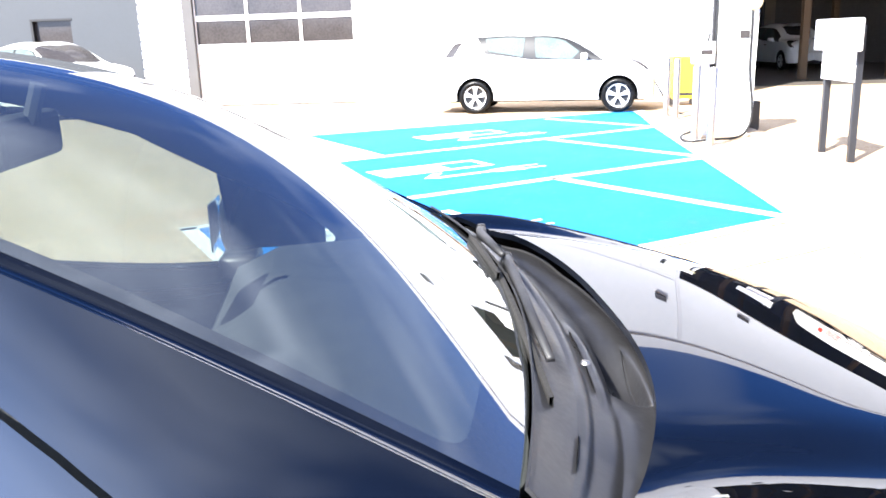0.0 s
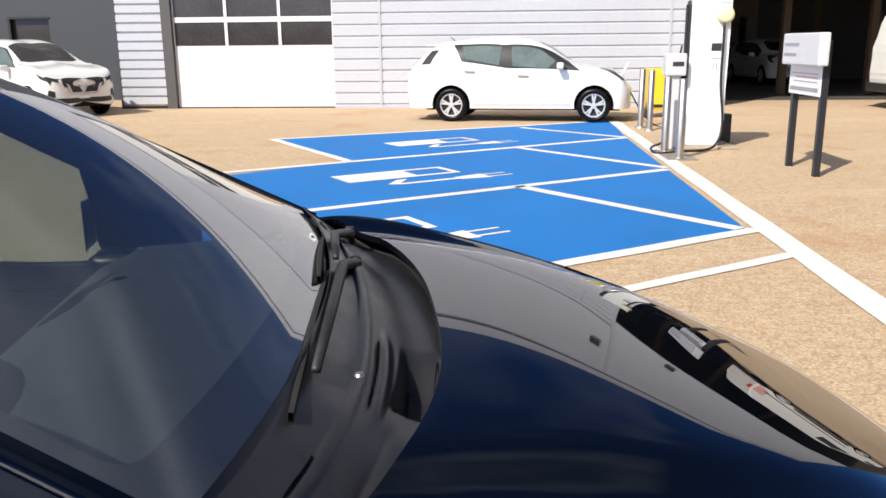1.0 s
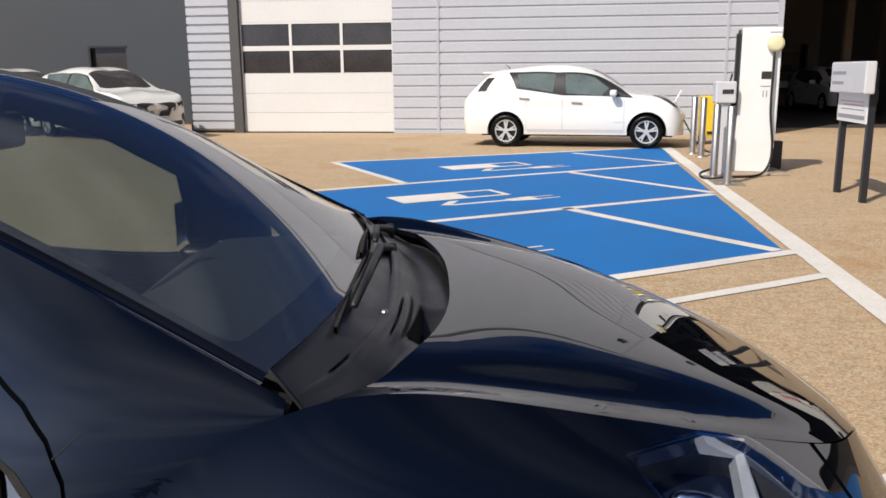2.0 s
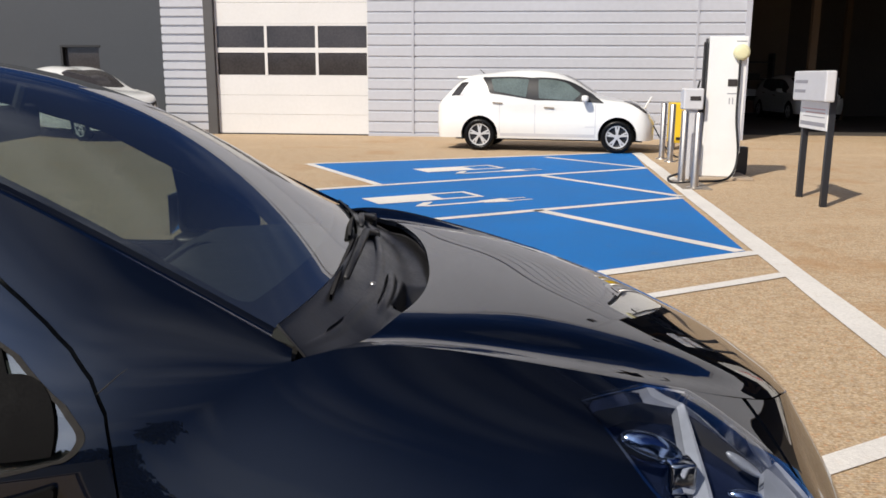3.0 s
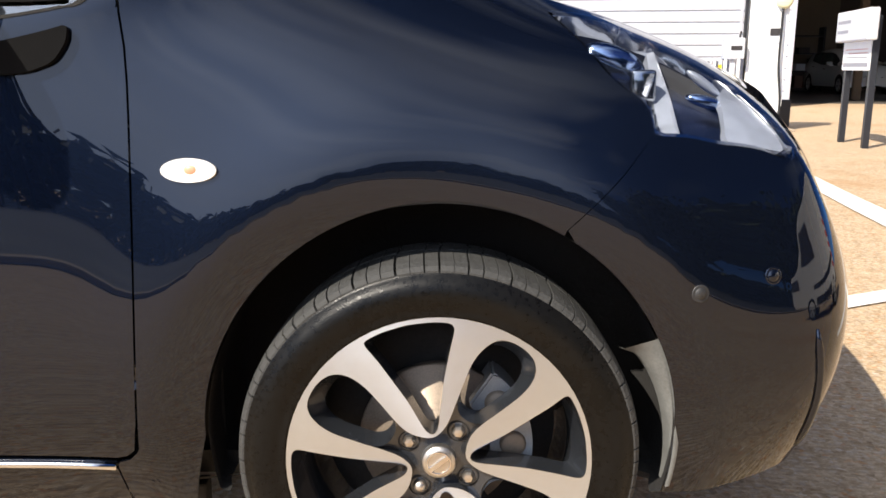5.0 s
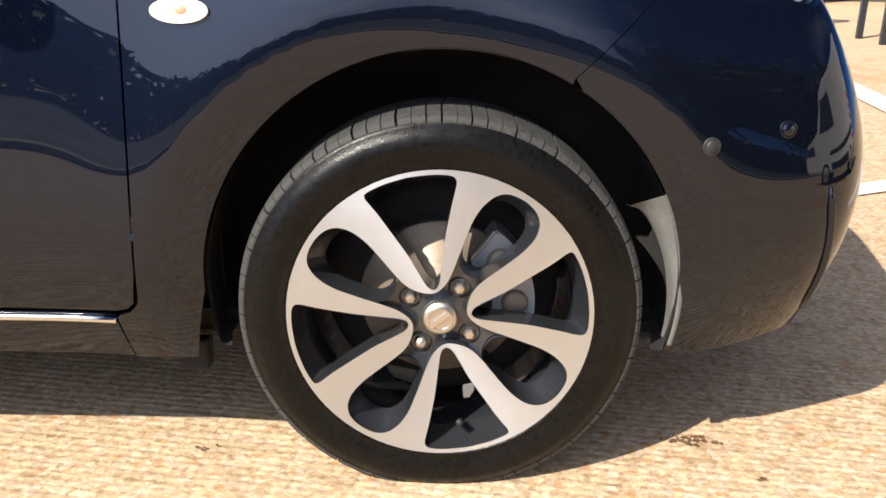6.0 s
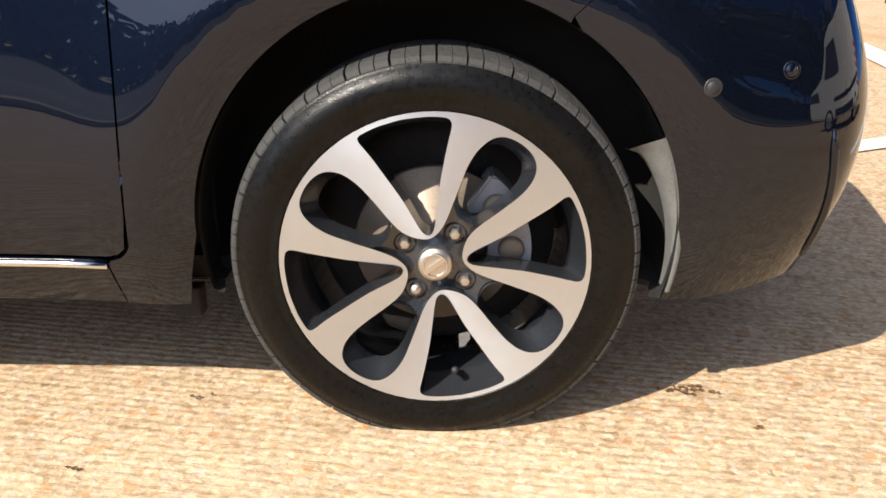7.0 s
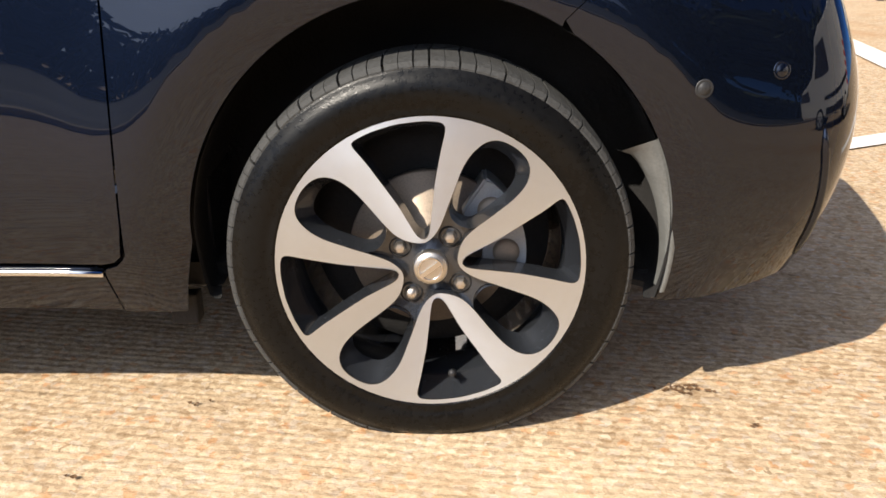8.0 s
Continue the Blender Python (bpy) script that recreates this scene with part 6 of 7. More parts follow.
def far_car(name, label, m, paint, sp, windows, surround, screen, lamps, group="", face=()):
    ob = thing(name, label, "car", m, group)
    half = 0.885
    xs = np.array(XS)
    low = np.where(np.arange(14) % 13 == 0, 0.34, 0.23)
    rows = [np.c_[xs * np.where(np.array(sp["plan"]) > 0.5, 0.985, 1), np.minimum(np.array(sp["plan"]) + 0.045, half), low],
            np.c_[xs, sp["plan"], np.full(14, 0.47)],
            np.c_[xs, np.minimum(np.array(sp["plan"]) + 0.018, half), np.minimum(0.76, np.array(sp["belt"]) - 0.04)],
            np.c_[xs, sp["belt_in"], sp["belt"]],
            np.c_[xs, sp["rail_in"], sp["rail"]],
            np.c_[xs, np.full(14, half), sp["top"]]]
    ka = np.r_[0, np.cumsum(np.hypot(np.diff(xs), np.diff(sp["plan"])))]
    kb = np.array([0, 0.24, 0.52, 0.74, 1.15, 1.80])
    S = Patch(rows, ka, kb)
    arches = []
    for cx in (0.0, -2.70):
        arches.append([p for p in S.locate([q for q in circle(cx, 0.33, 0.365, 28, -20, 200) if q[1] > 0.24])])
    outer = [(0.0, 0.0)] + arches[0] + arches[1] + [(ka[-1], 0.0), (ka[-1], kb[-1]), (0.0, kb[-1])]
    glassm = M_DARKGLASS
    for mirror in (None, half):
        panel("body", S.at, outer, [], 0.07, paint, ob, mirror=mirror, flip=True, thick=0.03)
        for poly in windows:
            panel("window", S.at, S.locate(rounded(poly, 0.03, 3)), [], 0.08, M_TEALGLASS, ob, "pale teal side glass", mirror=mirror, flip=True, lift=0.009, thick=0.004)
        panel("window_surround", S.at, S.locate(rounded(surround, 0.03, 3)), [], 0.08, M_BLACKPL, ob, "black window surround", mirror=mirror, flip=True, lift=0.004, thick=0.004)
        panel("windscreen", S.at, S.locate(screen, (0, 1)), [], 0.08, glassm, ob, "dark glass", mirror=mirror, flip=True, lift=0.004, thick=0.004)
        for poly, mat in lamps:
            panel("lamp", S.at, S.locate(rounded(poly, 0.02, 3)), [], 0.06, mat, ob, mirror=mirror, flip=True, lift=0.006, thick=0.008)
        for pname, poly, mat, lft in face:
            panel(pname, S.at, S.locate(poly, (1, 2), nose=0.25), [], 0.03, mat, ob, mirror=mirror, flip=True, lift=lft, thick=0.006)
        for x0, x1 in ((-0.43, -0.41), (-1.60, -1.58), (-2.30, -2.285)):
            panel("shut_line", S.at, S.locate([(x0, 0.36), (x1, 0.36), (x1 - 0.01, 0.92), (x0 - 0.01, 0.92)]), [], 0.1, M_PALEGREY, ob, mirror=mirror, flip=True, lift=0.0015, thick=0.001)
        for x, z in ((-1.32, 0.85), (-2.34, 0.93)):
            panel("handle", S.at, S.locate(rounded([(x - 0.10, z), (x + 0.10, z - 0.012), (x + 0.10, z + 0.018), (x - 0.10, z + 0.03)], 0.01, 2)), [], 0.05, M_STEELDULL, ob, mirror=mirror, flip=True, lift=0.022, thick=0.02)
        panel("sill_strip", S.at, S.locate([(-0.42, 0.30), (-2.28, 0.30), (-2.28, 0.36), (-0.42, 0.36)]), [], 0.1, M_PALEGREY, ob, mirror=mirror, flip=True, lift=0.003, thick=0.003)
        bm = bmesh.new()
        cy = -0.10 if mirror is None else 2 * half + 0.10
        box(bm, -0.69, -0.56, cy - 0.10, cy + 0.10, 0.99, 1.11, 0.035, 3)
        box(bm, -0.64, -0.59, min(cy, half) if mirror is None else cy - 0.22, cy + 0.22 if mirror is None else cy, 0.965, 1.005, 0.01)
        part("door_mirror", bm, paint, ob, smooth=True)
        for cx in (0.0, -2.70):
            bm = bmesh.new()
            lathe(bm, [(0.37, 0.03), (0.37, 0.28), (0.05, 0.29)], "Y", 36, m=Matrix.Translation((cx, 0, 0.33)))
            for v in bm.verts:
                v.co.z = max(v.co.z, 0.24)
                if mirror:
                    v.co.y = 2 * half - v.co.y
            part("wheel_well", bm, M_LINER, ob)
    box_part("underbody", -3.2, 0.48, 0.12, 1.65, 0.22, 0.30, M_LINER, ob)
    for x in (0.0, -2.70):
        far_wheel(ob, x, 0.02, -1)
        far_wheel(ob, x, 2 * half - 0.02, 1)
    return ob


LEAF_WIN = [[(-2.50, 1.40), (-2.42, 1.17), (-1.78, 1.055), (-1.74, 1.40), (-2.40, 1.41)], [(-1.56, 1.40), (-1.53, 1.04), (-0.86, 0.995), (-0.72, 1.13), (-1.0, 1.33), (-1.25, 1.39)]]
LEAF_SURROUND = [(-2.68, 1.44), (-2.50, 1.13), (-1.60, 1.005), (-0.26, 0.955), (-0.52, 1.14), (-0.95, 1.37), (-1.22, 1.425), (-1.70, 1.435), (-2.45, 1.445)]
SUV_SURROUND = [(-2.70, 1.48), (-2.50, 1.22), (-1.60, 1.12), (-0.36, 1.05), (-0.60, 1.21), (-0.98, 1.44), (-1.22, 1.49), (-1.70, 1.50), (-2.45, 1.49)]
SUV_SCREEN = [(-0.40, 0.885), (-0.44, 0.40), (-0.50, 0.24), (-1.05, 0.29), (-1.12, 0.50), (-1.15, 0.885)]
LEAF_SCREEN = [(-0.46, 0.885), (-0.52, 0.56), (-0.62, 0.46), (-1.02, 0.47), (-1.08, 0.60), (-1.10, 0.885)]
leaf_m = Matrix.Translation((1.85, 15.33, 0)) @ Matrix.Rotation(radians(-7.5), 4, "Z")
ev = far_car("electric_hatchback", "white electric hatchback plugged in at the charging bay", leaf_m, M_WHITECAR, HATCH, LEAF_WIN, LEAF_SURROUND, LEAF_SCREEN,
             [([(0.08, 1.0), (0.25, 0.985), (0.45, 0.87), (0.56, 0.77), (0.50, 0.78), (0.32, 0.90)], M_DARKGLASS), ([(-3.10, 1.33), (-2.95, 1.34), (-3.12, 1.08), (-3.30, 1.07)], M_DARKGLASS), ([(-2.93, 1.335), (-2.88, 1.335), (-3.06, 1.06), (-3.11, 1.06)], M_PALEGREY)])
bm = bmesh.new()
box(bm, -3.22, -2.90, 0.30, 1.47, 1.415, 1.455, 0.015)
part("roof_spoiler", bm, M_WHITECAR, ev)
bm = bmesh.new()
tube(bm, [(-2.75, 0.885, 1.50), (-2.86, 0.885, 1.60)], [0.012, 0.005], 6)
part("antenna", bm, M_BLACKPL, ev)
bm = bmesh.new()
box(bm, -0.02, 0.02, -0.16, 0.16, 0, 0.26, 0.02, m=Matrix.Translation((0.50, 0.62, 0.86)) @ Matrix.Rotation(radians(28), 4, "Y"))
part("charge_flap", bm, M_WHITECAR, ev, "open white charge flap")
box_part("badge_bar", -0.62, -0.40, -0.006, 0.0, 0.498, 0.512, M_PALEGREY, ev)
bm = bmesh.new()
lead = curve_pts([(2.40, 15.80, 0.80), (2.56, 15.6, 0.55), (2.72, 15.2, 0.20), (2.86, 14.8, 0.03), (3.05, 13.8, 0.02), (2.95, 12.6, 0.02), (2.88, 11.9, 0.10), (2.80, 11.65, 0.55)], 40)
tube(bm, lead, 0.014, 7)
part_cable = part("charging_cable", bm, M_CABLE, None, smooth=True)
tagged(part_cable, "black charging cable lying from charger to the white car", "cable")

suv_m = Matrix.Translation((-9.75, 16.65, 0)) @ Matrix.Rotation(radians(-31), 4, "Z")
SUV_WIN = [[(-2.60, 1.47), (-2.45, 1.24), (-1.63, 1.14), (-1.60, 1.48), (-2.40, 1.48)], [(-1.53, 1.48), (-1.55, 1.13), (-0.40, 1.06), (-0.60, 1.20), (-0.98, 1.42), (-1.22, 1.47)]]
SUV_LAMPS = [([(0.30, 0.95), (0.52, 0.86), (0.585, 0.77), (0.46, 0.82)], M_DARKGLASS), ([(0.48, 0.36), (0.61, 0.38), (0.61, 0.47), (0.50, 0.45)], M_BLACKPL)]
SUV_FACE = [
    ("grille", [(0.36, 0.80), (0.884, 0.80), (0.884, 0.50), (0.58, 0.50)], M_BLACKPL, 0.022),
    ("grille_trim", [(0.34, 0.80), (0.40, 0.80), (0.60, 0.535), (0.884, 0.535), (0.884, 0.505), (0.57, 0.505)], M_PALEGREY, 0.030),
    ("headlamp", [(0.10, 0.86), (0.17, 0.70), (0.40, 0.745), (0.38, 0.82)], M_DARKGLASS, 0.008),
    ("lower_intake", [(0.20, 0.34), (0.884, 0.34), (0.884, 0.43), (0.24, 0.43)], M_BLACKPL, 0.006),
    ("fog_recess", [(0.10, 0.42), (0.24, 0.44), (0.24, 0.56), (0.14, 0.60)], M_BLACKPL, 0.006),
]
suv = far_car("crossover_car", "white crossover parked beside the charcoal wall", suv_m, M_WHITECAR, SUV, SUV_WIN, SUV_SURROUND, SUV_SCREEN, SUV_LAMPS, "cars parked by the wall", SUV_FACE)
box_part("plate_bar", 0.660, 0.668, 0.64, 1.13, 0.405, 0.475, M_WHITEPLAIN, suv)
other = copy_thing(suv, Matrix.Translation((-12.9, 18.3, 0)) @ Matrix.Rotation(radians(-25), 4, "Z"))
tagged(other, "white crossover parked behind another by the wall")
shop = copy_thing(ev, Matrix.Translation((9.3, 29.6, 0)) @ Matrix.Rotation(radians(-84), 4, "Z"))
tagged(shop, "white hatchback standing in the dark workshop")
shop.name = "workshop_car"

# ---- white service van ----
van = thing("service_van", "white service van with red and white stripes at its end", "van", Matrix.Translation((8.45, 17.35, 0)))
bm = bmesh.new()
side = [(0.05, 0.45), (0.0, 0.70), (0.04, 1.30), (0.16, 1.90), (0.30, 2.12), (3.0, 2.16), (3.45, 2.02), (4.10, 1.30), (4.75, 1.12), (4.88, 0.70), (4.85, 0.35), (0.3, 0.35)]
prism(bm, side, 0.0, 1.85, "Y")
bmesh.ops.bevel(bm, geom=[e for e in bm.edges], offset=0.06, segments=3, affect="EDGES")
part("van_body", bm, M_WHITECAR, van, smooth=False)
for k in range(5):
    bm = bmesh.new()
    z = 0.60 + 0.15 * k
    prism(bm, [(0.075, z), (0.42, z + 0.10), (0.42, z + 0.18), (0.075, z + 0.08)], -0.006, 0.002, "Y")
    part("stripe", bm, M_REDSTRIPE, van, "red stripe")
for name, poly, mt in (("side_window", [(2.75, 1.35), (3.95, 1.33), (3.46, 1.88), (2.75, 1.92)], M_DARKGLASS), ("sill_strip", [(1.2, 0.42), (3.3, 0.42), (3.3, 0.60), (1.2, 0.60)], M_BLACKPL),
                       ("side_moulding", [(0.30, 0.80), (3.4, 0.80), (3.4, 0.90), (0.30, 0.90)], M_BLACKPL), ("headlamp", [(4.38, 0.86), (4.80, 0.82), (4.74, 1.02), (4.40, 1.10)], M_DARKGLASS)):
    bm = bmesh.new()
    prism(bm, poly, -0.007, 0.002, "Y")
    part(name, bm, mt, van)
box_part("tail_lamp", -0.012, 0.02, 0.06, 0.20, 1.05, 1.45, M_REDSTRIPE, van, "red tail lamp")
box_part("rear_bumper", -0.05, 0.30, 0.02, 1.83, 0.36, 0.55, M_BLACKPL, van, bevel=0.03)
for x in (0.75, 3.75):
    far_wheel(van, x, 0.0, -1)
    far_wheel(van, x, 1.85, 1)

far_van = copy_thing(van, Matrix.Translation((4.7, 2.35, 0)) @ Matrix.Rotation(radians(-91), 4, "Z"))
tagged(far_van, "white service van parked across the forecourt")


# ---- charging point ----
charger = thing("rapid_charger", "tall white rapid charger with black side and yellowed connector", "charger", Matrix.Translation((2.635, 11.42, 0)) @ Matrix.Rotation(radians(-8), 4, "Z"))
bm = bmesh.new()
# Front outline: waisted near the foot, a little wider at the top.
left = [(0.0, 0.035), (0.0, 0.30), (0.012, 0.8), (0.02, 1.3), (0.02, 2.02)]
right = [(0.54, 2.02), (0.53, 1.3), (0.52, 0.8), (0.53, 0.40), (0.50, 0.14), (0.46, 0.035)]
prism(bm, left + right, 0.0, 0.44, "Y")
bmesh.ops.bevel(bm, geom=[e for e in bm.edges if abs(e.verts[0].co.y - e.verts[1].co.y) < 1e-4], offset=0.012, segments=2, affect="EDGES")
body = part("cabinet", bm, M_WHITEPLAIN, charger)
box_part("side_panel", -0.014, 0.0, 0.04, 0.40, 0.20, 2.0, M_BLACKPL, charger, "black side panel", bevel=0.008)
box_part("display", 0.30, 0.43, -0.012, 0.004, 1.33, 1.43, M_DARKGLASS, body, "small dark display", bevel=0.006)
for z0, z1, x0, x1 in ((1.22, 1.235, 0.30, 0.43), (1.08, 1.17, 0.33, 0.345), (1.08, 1.17, 0.375, 0.39), (1.945, 1.96, 0.38, 0.52)):
    box_part("print_bar", x0, x1, -0.003, 0.004, z0, z1, M_SIGNTEXT, body)
bm = bmesh.new()
lathe(bm, [(0.0, -0.10), (0.07, -0.10), (0.105, -0.085), (0.112, -0.05), (0.112, 0.0)], "Y", 32, m=Matrix.Translation((0.455, 0, 1.80)))
part("connector_holster", bm, M_YELLOWED, charger, "yellowed round connector holster", smooth=True)
bm = bmesh.new()
tube(bm, curve_pts([(0.44, -0.08, 1.69), (0.44, -0.09, 1.3), (0.45, -0.10, 0.8), (0.49, -0.13, 0.45), (0.47, -0.18, 0.20), (0.38, -0.28, 0.06), (0.15, -0.42, 0.018), (-0.15, -0.60, 0.018), (-0.40, -0.75, 0.018), (-0.46, -0.55, 0.05), (-0.30, -0.2, 0.09), (-0.12, 0.1, 0.25), (-0.10, 0.2, 0.60)], 70), 0.017, 8)
part("cable", bm, M_CABLE, charger, "black charging cable", smooth=True)
bm = bmesh.new()
box(bm, -0.045, -0.012, 0.12, 0.26, 0.80, 1.95, 0.010)
part("plug_rack", bm, M_BLACKPL, charger)
bm = bmesh.new()
tube(bm, curve_pts([(-0.07, 0.2, 1.4), (-0.10, 0.18, 1.2), (-0.085, 0.18, 1.0), (-0.12, 0.15, 0.75)], 14), 0.014, 7)
part("plug_cable", bm, M_CABLE, charger, smooth=True)
box_part("plug", -0.10, -0.045, 0.05, 0.20, 0.74, 1.02, M_BLACKPL, charger, bevel=0.02)
plinth = box_part("charger_plinth", 2.46, 3.36, 11.22, 12.05, 0.0, 0.035, M_CONCRETEPAD, bevel=0.008)
tagged(plinth, "low tan concrete plinth under the rapid charger", "plinth")
bx = thing("control_box", "small black metal box standing beside the charger", "box", Matrix.Translation((3.24, 12.02, 0)))
box_part("case", 0.0, 0.22, 0.0, 0.20, 0.02, 0.42, M_POST, bx, bevel=0.01)
box_part("foot_frame", 0.01, 0.21, 0.01, 0.19, 0.0, 0.02, M_POST, bx)

pay = thing("pay_terminal", "pale grey payment terminal on a post", "terminal", Matrix.Translation((2.31, 11.25, 0)))
box_part("post", 0.06, 0.22, 0.05, 0.17, 0.0, 1.0, M_PALEGREY, pay, bevel=0.01)
box_part("head", 0.0, 0.28, 0.0, 0.24, 1.0, 1.30, M_PALEGREY, pay, bevel=0.02)
box_part("screen", 0.09, 0.24, -0.006, 0.0, 1.13, 1.19, M_DARKGLASS, pay, "dark slot display")


def bollard(x, y, h=1.0):
    b = thing("bollard", "brushed steel bollard with a flanged foot", "bollard", Matrix.Translation((x, y, 0)), "bollards round the charger")
    bm = bmesh.new()
    lathe(bm, [(0.0, h), (0.045, h), (0.052, h - 0.008), (0.052, 0.012)], "Z", 24)
    part("post", bm, M_STEEL, b, smooth=True)
    bm = bmesh.new()
    lathe(bm, [(0.052, 0.02), (0.10, 0.016), (0.105, 0.0)], "Z", 24)
    part("foot", bm, M_STEEL, b, smooth=True)
    return b


bollard(2.293, 10.97)
bollard(2.342, 10.30)
bollard(2.568, 14.44)
bollard(2.633, 13.93)
base = box_part("steel_base_plate", 2.16, 2.55, 10.12, 11.12, 0.0, 0.010, M_STEELDULL, bevel=0.003)
tagged(base, "worn steel base plate under the bollards", "plate")

grit = thing("yellow_cabinet", "bright yellow steel cabinet standing on skids", "cabinet", Matrix.Translation((3.06, 16.45, 0)))
box_part("case", 0.0, 0.55, 0.0, 0.50, 0.14, 0.95, M_YELLOWSTEEL, grit, bevel=0.015)
box_part("door", 0.03, 0.52, -0.012, 0.0, 0.18, 0.91, M_YELLOWSTEEL, grit, bevel=0.006)
box_part("handle", 0.44, 0.47, -0.03, -0.012, 0.50, 0.60, M_BLACKPL, grit)
box_part("vent", 0.10, 0.40, -0.018, -0.012, 0.20, 0.26, M_BLACKPL, grit)
for x in (0.02, 0.45):
    box_part("skid", x, x + 0.07, 0.0, 0.50, 0.0, 0.14, M_BLACKPL, grit)

# ---- notice board ----
sign = thing("notice_sign", "grey and white notice board on two black posts", "sign", Matrix.Translation((3.49, 8.81, 0)) @ Matrix.Rotation(radians(90.3), 4, "Z"))
for x in (0.0, 0.83):
    box_part("post", x - 0.035, x + 0.035, -0.035, 0.035, 0.0, 1.45, M_POST, sign, bevel=0.006)
bm = bmesh.new()
box(bm, -0.16, 0.93, 0.036, 0.15, 1.185, 1.53, 0.018)
upper = part("upper_board", bm, M_PALEGREY, sign, "light grey boxed upper sign")
lower = box_part("lower_board", -0.02, 0.90, 0.037, 0.052, 0.86, 1.185, M_WHITEPLAIN, sign, "white lower notice", bevel=0.003)
for z0, z1, x0, x1 in ((1.39, 1.425, 0.42, 0.86), (1.28, 1.315, 0.48, 0.86)):
    box_part("print_bar", x0, x1, 0.151, 0.153, z0, z1, M_SIGNTEXT, upper)
for z0, z1, x0, x1, mt in ((0.90, 0.945, 0.03, 0.86, M_SIGNTEXT), (1.09, 1.10, 0.06, 0.82, M_REDPRINT), (1.05, 1.06, 0.06, 0.70, M_REDPRINT), (1.0, 1.012, 0.06, 0.78, M_SIGNTEXT)):
    box_part("print_bar", x0, x1, 0.0525, 0.054, z0, z1, mt, lower)

# ---- inside the workshop ----
def column(x, y):
    c = thing("steel_column", "rust-brown steel column in the workshop", "column", Matrix.Translation((x, y, 0)), "workshop columns")
    bm = bmesh.new()
    for x0, x1, y0, y1 in ((-0.10, 0.10, -0.10, -0.085), (-0.10, 0.10, 0.085, 0.10), (-0.008, 0.008, -0.085, 0.085)):
        box(bm, x0, x1, y0, y1, 0.0, ROOF_Z - 0.02)
    part("web", bm, M_RUST, c)
    box_part("base_plate", -0.16, 0.16, -0.16, 0.16, 0.0, 0.02, M_RUST, c)
    return c


for x, y in ((8.15, 24.0), (10.55, 24.0), (13.4, 24.0), (7.2, 30.0), (11.2, 30.0)):
    column(x, y)
rack = thing("tool_rack", "dark steel rack with boxes in the workshop", "shelf", Matrix.Translation((6.0, 32.6, 0)))
random.seed(5)
for z in (0.1, 0.75, 1.4, 2.05):
    box_part("shelf", 0.0, 3.6, 0.0, 0.7, z, z + 0.04, M_POST, rack)
for x in (0.0, 1.77, 3.54):
    box_part("upright", x, x + 0.06, -0.005, 0.705, 0.0, 2.4, M_POST, rack)
for z in (0.145, 0.795, 1.445):
    x = 0.12
    while x < 3.2:
        w, h = random.uniform(0.25, 0.5), random.uniform(0.2, 0.5)
        b = box_part("box", x, x + w, 0.08, 0.6, z, z + h, random.choice([M_INSIDE, M_PALEGREY, M_RUST, M_BRICKFAR]), None, bevel=0.01, m=Matrix.Translation((6.0, 32.6, 0)))
        tagged(b, "storage box on the dark workshop rack", "box", "boxes on the rack")
        x += w + random.uniform(0.08, 0.4)
box_part("rear_wall_panel", 8.6, 10.4, BACK_Y - 0.06, BACK_Y - 0.01, 0.9, 5.0, M_PANELTAN, building)


# ---- trees and hedge behind the forecourt ----
# Trees out of view, added so the bumper mirrors something dark.
def tree(x, y, h, seed):
    rng = random.Random(seed)
    t = thing("tree", "unseen leafy broadleaf tree, added to darken the bumper's reflections", "tree", Matrix.Translation((x, y, 0)), "trees along the boundary")
    bm = bmesh.new()
    top = Vector((rng.uniform(-0.3, 0.3), rng.uniform(-0.3, 0.3), h * 0.55))
    tube(bm, [(0, 0, 0), tuple(top * 0.5), tuple(top)], [0.18, 0.14, 0.10], 8)
    limbs = []
    for k in range(9):
        a = rng.uniform(0, 2 * math.pi)
        s = top * rng.uniform(0.55, 1.0)
        e = s + Vector((math.cos(a) * h * 0.22, math.sin(a) * h * 0.22, h * rng.uniform(0.12, 0.38)))
        tube(bm, [tuple(s), tuple(s.lerp(e, 0.5) + Vector((0, 0, 0.15))), tuple(e)], [0.07, 0.045, 0.02], 6)
        limbs.append((s, e))
    part("trunk", bm, M_BARK, t, smooth=True)
    verts, faces = [], []
    for k in range(4200):
        s, e = rng.choice(limbs)
        c = s.lerp(e, rng.uniform(0.35, 1.15)) + Vector((rng.gauss(0, h * 0.075), rng.gauss(0, h * 0.075), rng.gauss(0, h * 0.065)))
        u = Vector((rng.gauss(0, 1), rng.gauss(0, 1), rng.gauss(0, 1))).normalized()
        v = u.orthogonal().normalized()
        r = rng.uniform(0.30, 0.60)
        i = len(verts)
        verts += [tuple(c - u * r), tuple(c + v * r * 0.5), tuple(c + u * r), tuple(c - v * r * 0.5)]
        faces.append((i, i + 1, i + 2, i + 3))
    me = bpy.data.meshes.new("crown")
    me.from_pydata(verts, [], faces)
    link_mesh("crown", me, M_LEAF, t)


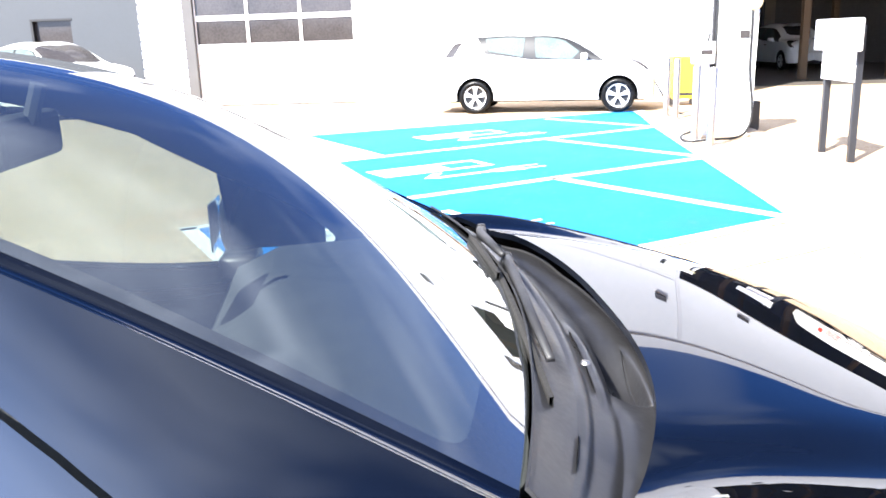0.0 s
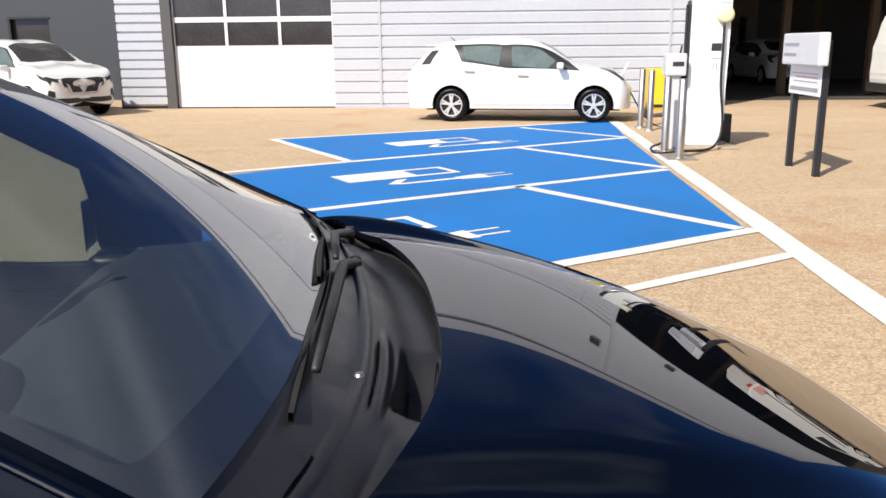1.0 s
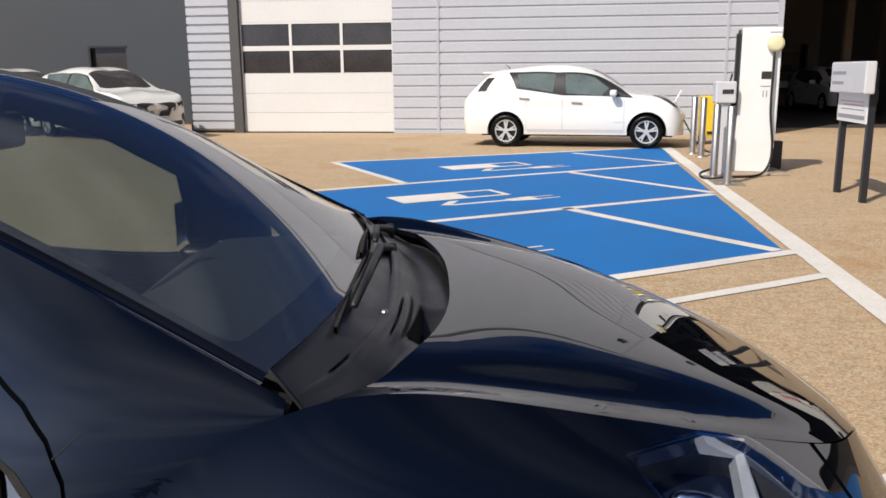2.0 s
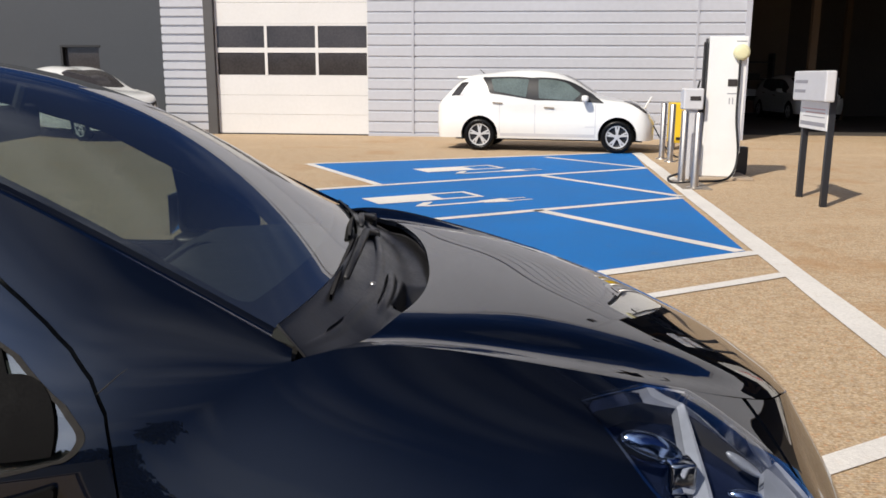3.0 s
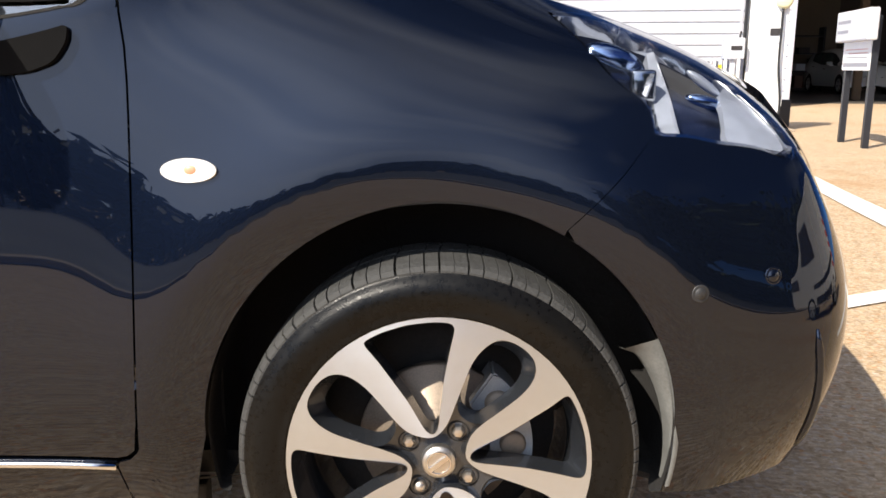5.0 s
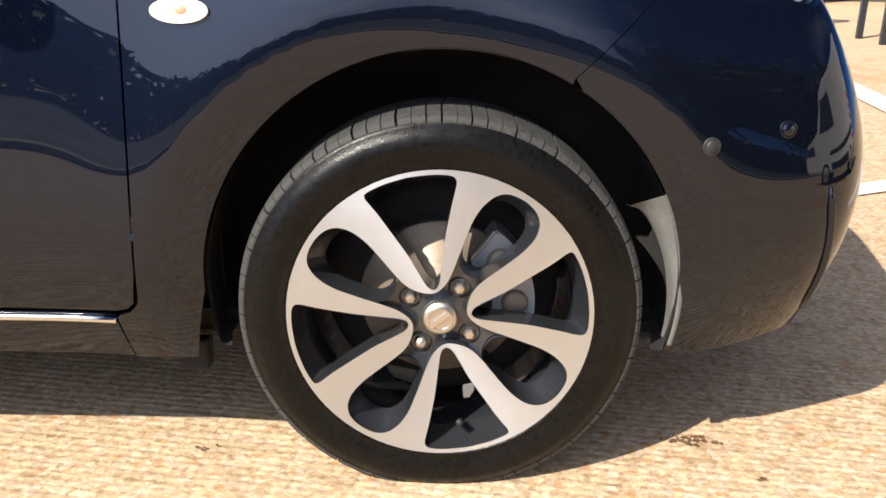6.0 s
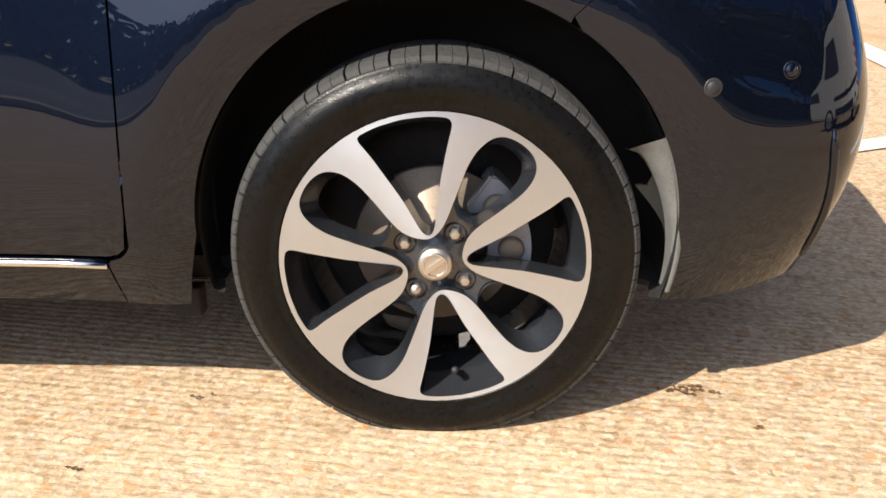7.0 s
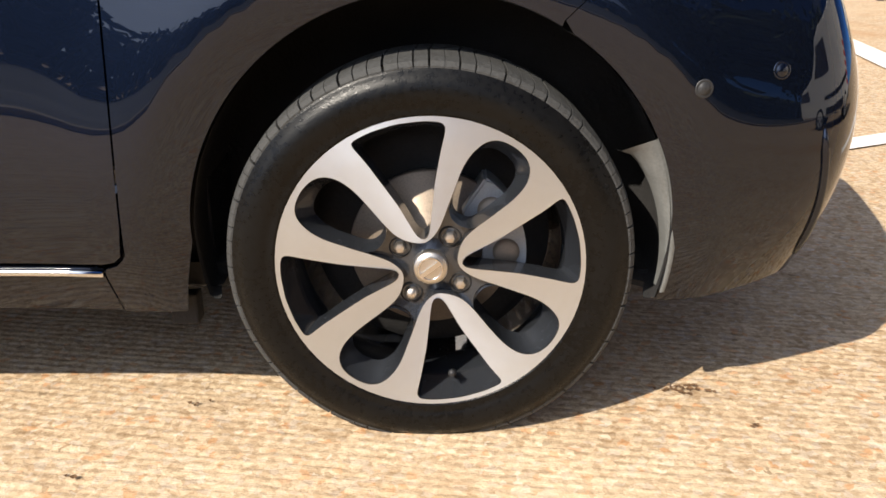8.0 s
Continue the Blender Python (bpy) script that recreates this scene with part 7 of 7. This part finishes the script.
for k in range(10):
    tree(13 + 1.5 * k + (k % 3) * 1.3, -25 + 2.3 * k - (k * 5 % 3) * 1.6, 10.0 + (k * 37 % 7) * 0.5, k)
random.seed(11)
verts, faces = [], []
for k in range(20000):
    c = Vector((random.uniform(-45, 60), -20.4 + random.gauss(0, 0.4), random.uniform(0.0, 1.0) ** 0.8 * 3.1 * (0.85 + 0.15 * math.sin(k))))
    u = Vector((random.gauss(0, 1), random.gauss(0, 1), random.gauss(0, 1))).normalized()
    v = u.orthogonal().normalized()
    i = len(verts)
    verts += [tuple(c - u * 0.32), tuple(c + v * 0.2), tuple(c + u * 0.32), tuple(c - v * 0.2)]
    faces.append((i, i + 1, i + 2, i + 3))
me = bpy.data.meshes.new("hedge")
me.from_pydata(verts, [], faces)
hedge = link_mesh("hedge", me, M_LEAF)
tagged(hedge, "dense green hedge along the boundary", "hedge", kind="stuff")

# Road, kerb and railings on the sunny side of the forecourt.
road = box_part("road", -60, 70, -17.5, -5.45, 0.0, 0.006, M_ASPHALT)
tagged(road, "dark worn asphalt road beside the forecourt", "road", kind="structure")
kerb = box_part("kerb", -60, 70, -5.45, -5.25, 0.0, 0.07, M_CONCRETEPAD, bevel=0.015)
tagged(kerb, "pale concrete kerb between forecourt and road", "kerb", kind="structure")
fence = thing("railing_fence", "dark steel railings in front of a hedge", "fence", Matrix.Translation((0, -18.2, 0)))
for z in (0.25, 1.65):
    box_part("rail", -24, 30, -0.02, 0.02, z, z + 0.05, M_POST, fence)
pale = bpy.data.meshes.new("pale")
_b = bmesh.new()
box(_b, -0.035, 0.035, 0.022, 0.05, 0.0, 1.85)
_b.to_mesh(pale)
_b.free()
pale.materials.append(M_POST)
for k in range(180):
    o = new("pale", pale)
    o.parent, o.matrix_basis = fence, Matrix.Translation((-24 + 0.3 * k, 0, 0))

# Dry leaf scraps on the concrete beside the car.
rng = random.Random(5)
LITTER = ((0.42, 0.191, 26, 0.022), (-0.418, 0.022, 5, 0.02), (0.534, 0.082, 2, 0.01), (-0.517, -0.201, 2, 0.01), (0.10, -0.26, 3, 0.12))
verts, faces = [], []
for cx, cy, n, spread in LITTER:
    for k in range(n):
        x, y, a = cx + rng.gauss(0, spread), cy + rng.gauss(0, spread * 0.35), rng.uniform(0, 6.3)
        r, z = rng.uniform(0.003, 0.008), rng.uniform(0.002, 0.006)
        i = len(verts)
        for f in range(5):
            b = a + f * 1.257
            verts.append((x + r * math.cos(b) * rng.uniform(0.6, 1.2), y + r * 0.7 * math.sin(b), z + 0.002 * math.sin(b * 2)))
        faces.append(tuple(range(i, i + 5)))
me = bpy.data.meshes.new("leaf_litter")
me.from_pydata(verts, [], faces)
litter = link_mesh("leaf_litter", me, M_DEADLEAF)
tagged(litter, "dry brown leaf scraps scattered on the concrete", "litter", kind="stuff")
